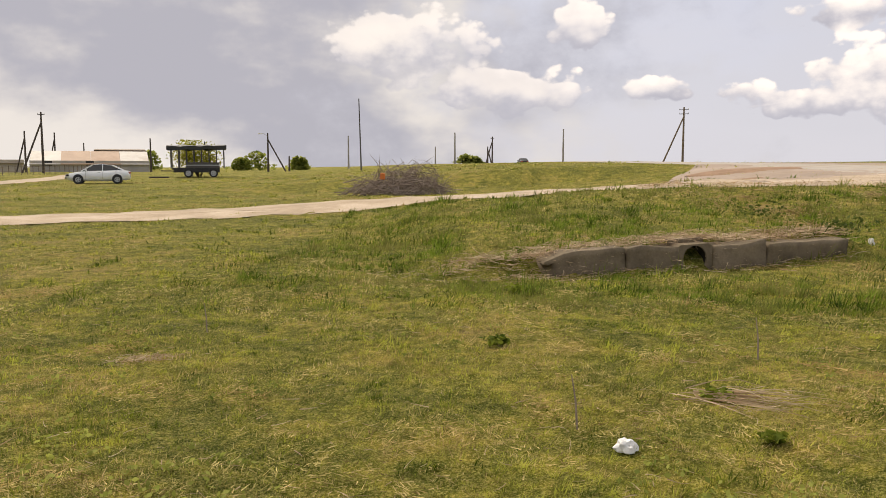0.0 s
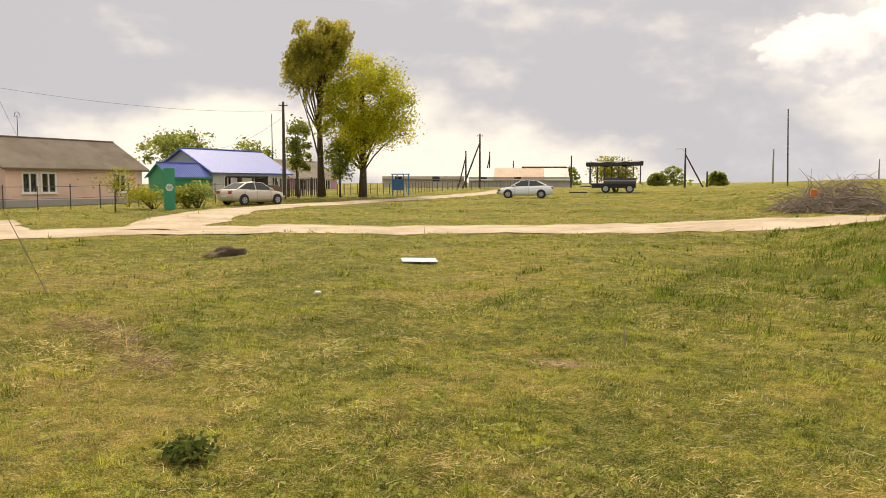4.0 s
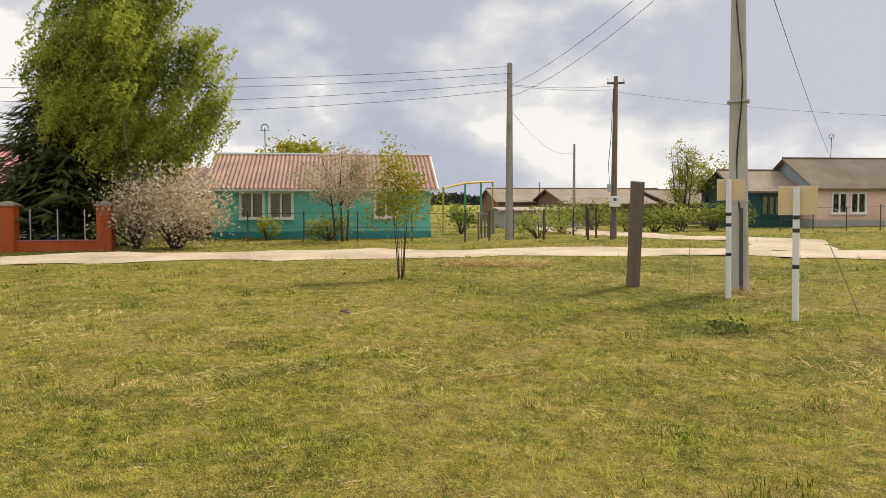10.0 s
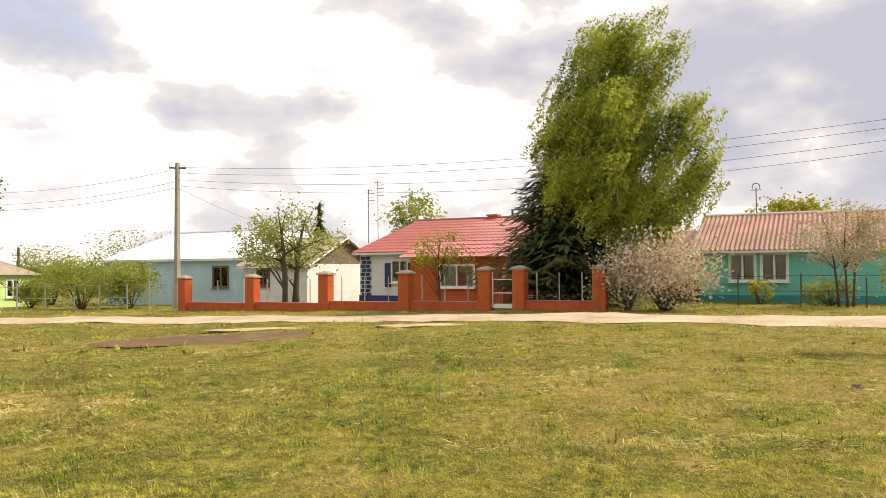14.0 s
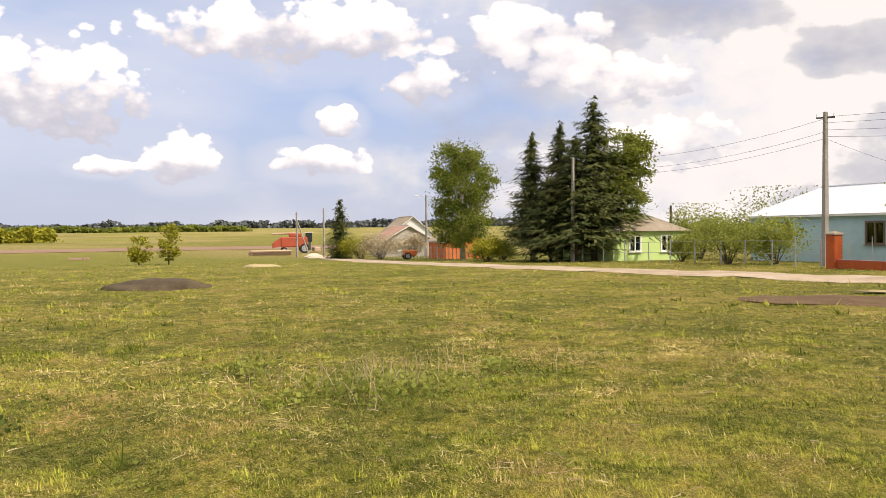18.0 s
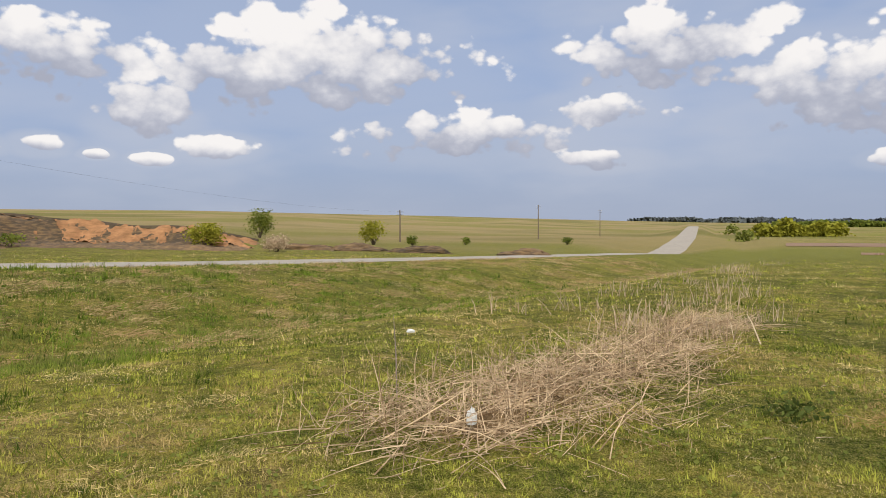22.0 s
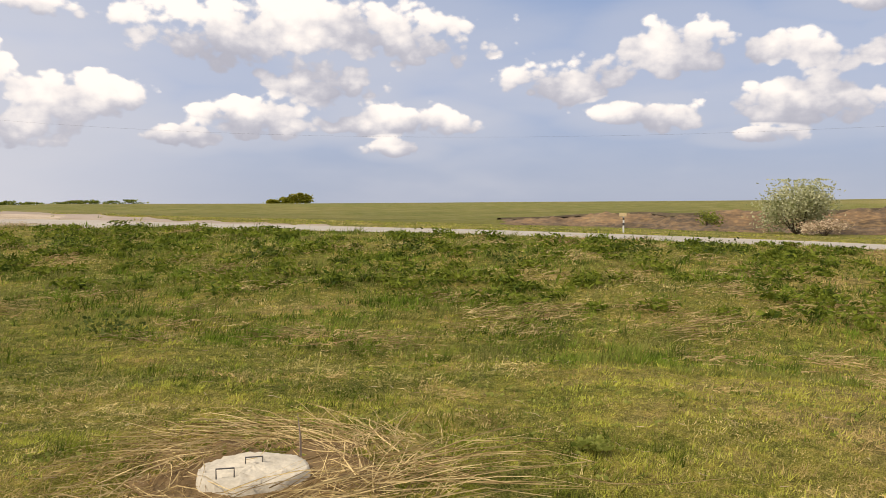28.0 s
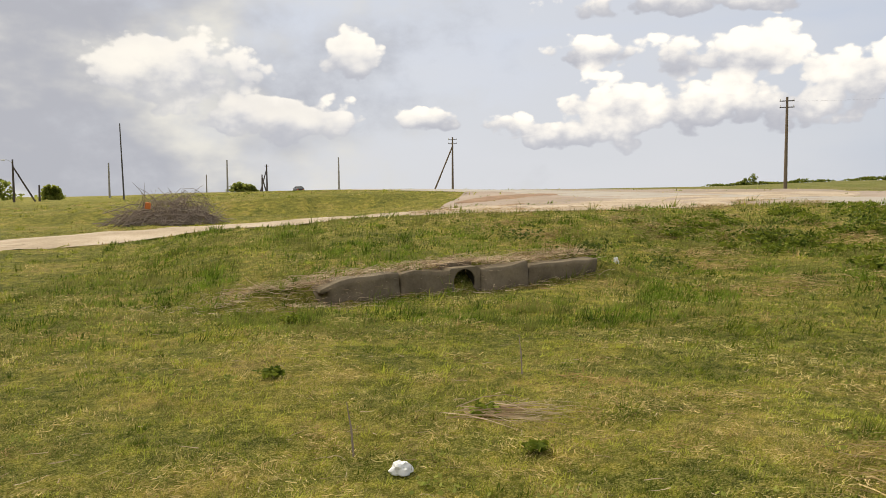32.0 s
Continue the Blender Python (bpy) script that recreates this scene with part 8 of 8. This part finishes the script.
def along_ditch(rng, n):
    t = rng.uniform(0, 1, n) ** 0.8
    cx = np.interp(t, [0, 0.3, 0.6, 1], [3.3, 3.6, 3.6, 3.9]) + 0.25 * np.sin(t * 17)
    cy = np.interp(t, [0, 0.3, 0.6, 1], [-4.6, -6.3, -8.6, -14.5])
    w = np.interp(t, [0, 0.25, 0.6, 1], [0.7, 1.0, 0.8, 0.4])
    x, y = cx + rng.normal(0, 0.55, n) * w, cy + rng.normal(0, 0.5, n)
    return x, y, rng.normal(-1.3, 0.6, n) + np.where(rng.uniform(0, 1, n) < 0.3, math.pi, 0), 0.3 * rng.uniform(0, 1, n) ** 1.5 * np.exp(-((x - cx) / w) ** 2) * (0.6 + 0.5 * np.sin(t * 23))


for t_, (px, py, pr) in enumerate(((3.45, -5.7, 0.6), (3.65, -7.0, 0.5), (3.6, -8.6, 0.45))):
    bm = B()
    bmesh.ops.create_icosphere(bm, subdivisions=4, radius=1)
    for v in bm.verts:
        k = 1 + 0.5 * noise.noise(v.co * 2.3 + Vector((t_ * 4, 0, 0)))
        v.co = Vector((v.co.x * pr * 0.7 * k, v.co.y * pr * 1.1 * k, max(v.co.z, -0.2) * 0.1 * k + 0.03 * noise.noise(v.co * 8)))
    solo("litter_mound", bm, M["brown_soil"], pose(px, py, H(px, py) - 0.03), "brown rotting plant litter under the dead stems", "litter", smooth_shade=True)
M["reed"] = leafy("grey_dead_reeds", (0.18, 0.11, 0.055), (0.78, 0.59, 0.38), 5.0, 0.1)
M["brown_straw"] = leafy("brown_straw", (0.17, 0.105, 0.04), (0.72, 0.55, 0.27), 5.0, 0.1)
stems("dead_reeds", 3600, along_ditch, M["reed"], "tangle of dead pinkish stems lying in the ditch", 21, (0.25, 1.05), 0.0042, 0.25, curl=0.05)
stems("standing_reeds", 520, along_ditch, M["reed"], "dead stems still standing in the ditch", 22, (0.3, 0.9), 0.0034, 1.0, curl=0.06)


def far_ditch(rng, n):
    k = 34
    t = rng.uniform(0, 1, k)
    cx = 4.5 + 9 * t + rng.normal(0, 1.2, k)
    cy = -12 - 46 * t ** 1.3 + rng.normal(0, 1.0, k)
    i = rng.integers(0, k, n)
    return cx[i] + rng.normal(0, 0.3, n), cy[i] + rng.normal(0, 0.3, n), rng.uniform(0, math.tau, n), 0 * t[i]


stems("standing_straw", 800, far_ditch, M["straw"], "clumps of pale dead grass standing along the ditch", 37, (0.25, 0.75), 0.008, 1.0, "grass", 0.06, 2)


def round_hatch(rng, n):
    a = rng.uniform(0, math.tau, n)
    r = rng.uniform(0.42, 1.2, n)
    ux, uy = -math.sin(radians(304)), math.cos(radians(304))
    x = hx + np.cos(a) * r * 1.15 + 0.1
    y = hy + np.sin(a) * r
    return x, y, a + math.pi / 2 + rng.normal(0, 0.6, n), 0.02 + 0.08 * rng.uniform(0, 1, n) * (r < 0.9)


stems("straw", 1100, round_hatch, M["brown_straw"], "dry brown straw strewn round the manhole", 23, (0.15, 0.75), 0.0032, 0.14)


def fan(rng, n):
    t = rng.uniform(0, 1, n)
    x = hx + 0.35 + rng.normal(0, 0.3, n)
    y = hy - 0.75 + rng.normal(0, 0.35, n)
    return x, y, rng.normal(-1.1, 0.28, n), 0.05 + 0.06 * t


stems("straw", 80, fan, M["brown_straw"], "fan of long dry stalks beside the manhole", 24, (0.45, 1.05), 0.0034, 0.07)


def tufts(rng, n):
    """Flattened tussocks on the road bank."""
    k = 380
    s, q = rng.uniform(-70, 24, k), -rng.uniform(0.8, 15, k)
    tx, ty = road_xy(s, q)
    i = rng.integers(0, k, n)
    b0 = rng.normal(-2.2, 0.7, k)
    return tx[i] + rng.normal(0, 0.3, n), ty[i] + rng.normal(0, 0.3, n), b0[i] + rng.normal(0, 0.4, n), 0.08 * rng.uniform(0, 1, n)


stems("dry_tussocks", 36000, tufts, M["tussock"], "flattened dry tussocks on the road bank", 25, (0.12, 0.4), 0.0048, 0.3, cuts=2)


def weed_patch(rng, n):
    cx, cy = at(165.5, 8.6)
    return cx + rng.normal(0, 0.75, n), cy + rng.normal(0, 0.5, n), rng.uniform(0, math.tau, n), 0 * rng.uniform(0, 1, n)


stems("dry_weeds", 150, weed_patch, M["straw"], "clump of dry upright weed stems", 26, (0.2, 0.6), 0.003, 1.3)


def culvert_straw(rng, n):
    a, t, L = culvert_line
    u = rng.uniform(0.02, 1.02, n) * L
    off = rng.normal(0.6, 0.3, n)
    return a.x + t.x * u - t.y * off, a.y + t.y * u + t.x * off, rng.normal(-1.4, 0.7, n), 0.05 * rng.uniform(0, 1, n)


stems("straw", 2200, culvert_straw, M["straw"], "dry straw hanging over the culvert headwall", 27, (0.15, 0.45), 0.005, 0.25)


def on_heap(rng, n):
    a, r = rng.uniform(0, math.tau, n), rng.uniform(0, 1, n) ** 0.5
    lx, ly = np.cos(a) * r * 1.6, np.sin(a) * r
    ca, sa = math.cos(radians(79.5)), math.sin(radians(79.5))
    cx, cy = at(79.5, 21.5)
    return cx + lx * ca - ly * sa, cy + lx * sa + ly * ca, rng.uniform(0, math.tau, n), 0.13 * np.sqrt(np.clip(1 - r * r, 0, 1)) - 0.02


stems("hay", 1300, on_heap, M["dryblade"], "raked dry grass on the low heap", 31, (0.1, 0.35), 0.006, 0.5)
stems("hay", 900, on_heap, M["brown_straw"], "brown weeds raked onto the low heap", 32, (0.1, 0.35), 0.006, 0.4)


def crack(rng, n):
    u = rng.uniform(0, 1, n)
    a, d = 53.6 - 5.0 * u + rng.normal(0, 0.8, n), 10.4 - 3.4 * u + rng.normal(0, 0.25, n)
    return -np.sin(np.radians(a)) * d, np.cos(np.radians(a)) * d, rng.uniform(0, math.tau, n), 0.02 * rng.uniform(0, 1, n)


stems("dead_weeds", 520, crack, M["brown_straw"], "dead brown weeds lying along a crack in the turf", 33, (0.1, 0.4), 0.0032, 0.35)
stems("dead_weeds", 26, crack, M["brown_straw"], "few dead weed stems standing in the turf", 34, (0.2, 0.5), 0.004, 1.1)
stems("dead_weeds", 160, lambda rng, n: (at(62.6, 15.0)[0] + rng.normal(0, 0.35, n), at(62.6, 15.0)[1] + rng.normal(0, 0.25, n), rng.uniform(0, math.tau, n), 0.02 * rng.uniform(0, 1, n)), M["brown_straw"], "dead brown grass at the foot of the concrete pole", 35, (0.15, 0.45), 0.005, 0.6)


def strewn(rng, n):
    d = 3.6 * (11 / 3.6) ** rng.uniform(0, 1, n)
    a = rng.uniform(0, math.tau, n)
    return -np.sin(a) * d, np.cos(a) * d, rng.uniform(0, math.tau, n), 0.03 * rng.uniform(0, 1, n)


stems("straw", 2600, strewn, M["straw"], "loose straws scattered over the meadow", 28, (0.04, 0.16), 0.0026, 0.15)


def matted(rng, n, r0=3.5, r1=17):
    """Last year's straw, lying in combed patches."""
    k = 2600
    d = r0 * (r1 / r0) ** rng.uniform(0, 1, k)
    a = rng.uniform(0, math.tau, k)
    tx, ty = -np.sin(a) * d, np.cos(a) * d
    ok = dry_spots(tx, ty) + 0.4 * drift(tx, ty, 0.5, 31.0) > 0.12
    tx, ty, d = tx[ok], ty[ok], d[ok]
    b = rng.uniform(0, math.tau, len(tx))
    i = rng.integers(0, len(tx), n)
    w = 0.1 * (d[i] / 6) ** 0.5
    return tx[i] + rng.normal(0, 1, n) * w, ty[i] + rng.normal(0, 1, n) * w, b[i] + rng.normal(0, 0.55, n), 0.012 + 0.03 * rng.uniform(0, 1, n)


stems("matted_straw", 42000, matted, M["dryblade"], "pale straw matted between the green tufts", 30, (0.02, 0.07), 0.0028, 0.4, cuts=1)
stems("matted_straw", 24000, lambda rng, n: matted(rng, n, 7.0, 24), M["dryblade"], "pale straw matted between the green tufts", 36, (0.05, 0.12), 0.004, 0.4, cuts=1)
stems("straw", 1100, lambda rng, n: (at(-4.6, 12.3)[0] + rng.normal(0, 0.75, n), at(-4.6, 12.3)[1] + rng.normal(0, 0.4, n), rng.normal(-1.2, 0.7, n), 0.03 * rng.uniform(0, 1, n)), M["straw"], "pale straw washed up beside the culvert", 39, (0.12, 0.4), 0.0045, 0.25, cuts=2)
stems("straw", 200, lambda rng, n: (at(20.3, 7.3)[0] + rng.normal(0, 0.16, n), at(20.3, 7.3)[1] + rng.normal(0, 0.07, n), rng.uniform(0, math.tau, n), 0.01 + 0 * rng.uniform(0, 1, n)), M["straw"], "pale dry patch of matted straw", 38, (0.04, 0.14), 0.003, 0.2)
stems("straw", 60, lambda rng, n: (at(-18.2, 5.9)[0] + rng.normal(0, 0.12, n), at(-18.2, 5.9)[1] + rng.normal(0, 0.08, n), rng.normal(-0.6, 0.25, n), 0.04 + 0 * rng.uniform(0, 1, n)), M["straw"], "sheaf of pale stalks lying beside a weed", 29, (0.3, 0.7), 0.004, 0.08)


# ---------------------------------------------------------------- weeds
def rosette(az, d, r, label, seed, leaf="leaf_green", n=90, flat=0.5, size=0.05, tall=0.0):
    """A low leafy weed."""
    rng = np.random.default_rng(seed)
    x, y = at(az, d)
    c = rng.normal(0, 1, (n, 3)) * np.array([r * 0.5, r * 0.5, r * 0.2])
    c[:, 2] = np.abs(c[:, 2]) + 0.02 + tall * rng.uniform(0, 1, n)
    ob = thing("weed", pose(x, y, H(x, y)), label, "weed")
    lf = new("foliage", leaf_mesh("foliage", c, size, M[leaf], rng, 0, 1.7))
    lf.parent = ob
    return ob


M["leaf_weed"] = leafy("dark_weed_leaves", (0.035, 0.06, 0.012), (0.15, 0.18, 0.04), 6.0, 0.3)
rosette(46.86, 4.9, 0.15, "dark glossy leafy plant growing in the meadow", 1, "leaf_weed", 340, size=0.03, tall=0.05)
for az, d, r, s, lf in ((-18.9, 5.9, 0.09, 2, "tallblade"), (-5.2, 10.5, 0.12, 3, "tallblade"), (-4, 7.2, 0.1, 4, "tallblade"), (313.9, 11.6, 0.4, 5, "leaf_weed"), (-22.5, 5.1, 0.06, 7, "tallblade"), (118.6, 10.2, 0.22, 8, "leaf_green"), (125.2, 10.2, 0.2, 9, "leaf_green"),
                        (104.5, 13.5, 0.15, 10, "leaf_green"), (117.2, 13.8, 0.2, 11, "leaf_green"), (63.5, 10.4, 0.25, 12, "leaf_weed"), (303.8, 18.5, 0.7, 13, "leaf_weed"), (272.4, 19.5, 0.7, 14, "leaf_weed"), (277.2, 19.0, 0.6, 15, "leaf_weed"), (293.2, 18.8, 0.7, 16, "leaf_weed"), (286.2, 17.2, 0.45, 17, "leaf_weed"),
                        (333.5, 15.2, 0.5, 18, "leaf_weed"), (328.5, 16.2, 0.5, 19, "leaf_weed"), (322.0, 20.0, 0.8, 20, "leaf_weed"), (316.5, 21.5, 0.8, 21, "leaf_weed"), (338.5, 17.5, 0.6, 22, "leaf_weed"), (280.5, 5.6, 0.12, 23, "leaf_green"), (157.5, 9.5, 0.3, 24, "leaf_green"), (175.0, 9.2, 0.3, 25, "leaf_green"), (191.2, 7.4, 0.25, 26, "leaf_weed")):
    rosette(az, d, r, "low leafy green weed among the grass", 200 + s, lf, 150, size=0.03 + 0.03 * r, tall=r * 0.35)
rng0 = np.random.default_rng(77)
kx, ky = road_xy(rng0.uniform(-5, 18, 300), -rng0.uniform(1.5, 11, 300))
kr = rng0.uniform(0.12, 0.5, 300)
ki = rng0.integers(0, 300, 24000)
cw = np.stack([kx[ki] + rng0.normal(0, 0.5, 24000) * kr[ki], ky[ki] + rng0.normal(0, 0.5, 24000) * kr[ki]], 1)
cw = np.concatenate([cw, (height(cw[:, 0], cw[:, 1]) + kr[ki] * rng0.uniform(0.05, 0.5, 24000))[:, None]], 1)
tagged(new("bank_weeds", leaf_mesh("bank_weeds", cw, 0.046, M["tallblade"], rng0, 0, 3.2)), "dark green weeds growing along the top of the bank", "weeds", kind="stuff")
nw = 5200
dw = 3.6 * (18 / 3.6) ** rng0.uniform(0, 1, nw)
aw = rng0.uniform(0, math.tau, nw)
xw_, yw_ = -np.sin(aw) * dw, np.cos(aw) * dw
kk = drift(xw_, yw_, 0.7, 4.0) > 0.1
xw_, yw_ = xw_[kk], yw_[kk]
cw = np.repeat(np.stack([xw_, yw_, height(xw_, yw_) + 0.03], 1), 6, 0)
cw += rng0.normal(0, 1, cw.shape) * np.array([0.035, 0.035, 0.008])
ob = new("clover", leaf_mesh("clover", cw, 0.026, M["leaf_green"], rng0, 0, 1.4))
tagged(ob, "small broad-leaved weeds scattered through the turf", "weeds", kind="stuff")
cw = np.stack([at(165.5, 8.3)[0] + rng0.normal(0, 0.85, 1500), at(165.5, 8.3)[1] + rng0.normal(0, 0.5, 1500)], 1)
cw = np.concatenate([cw, (height(cw[:, 0], cw[:, 1]) + rng0.uniform(0.02, 0.12, 1500))[:, None]], 1)
tagged(new("nettles", leaf_mesh("nettles", cw, 0.035, M["leaf_green"], rng0, 0, 1.6)), "low patch of yellow-green nettles", "weeds", kind="stuff")
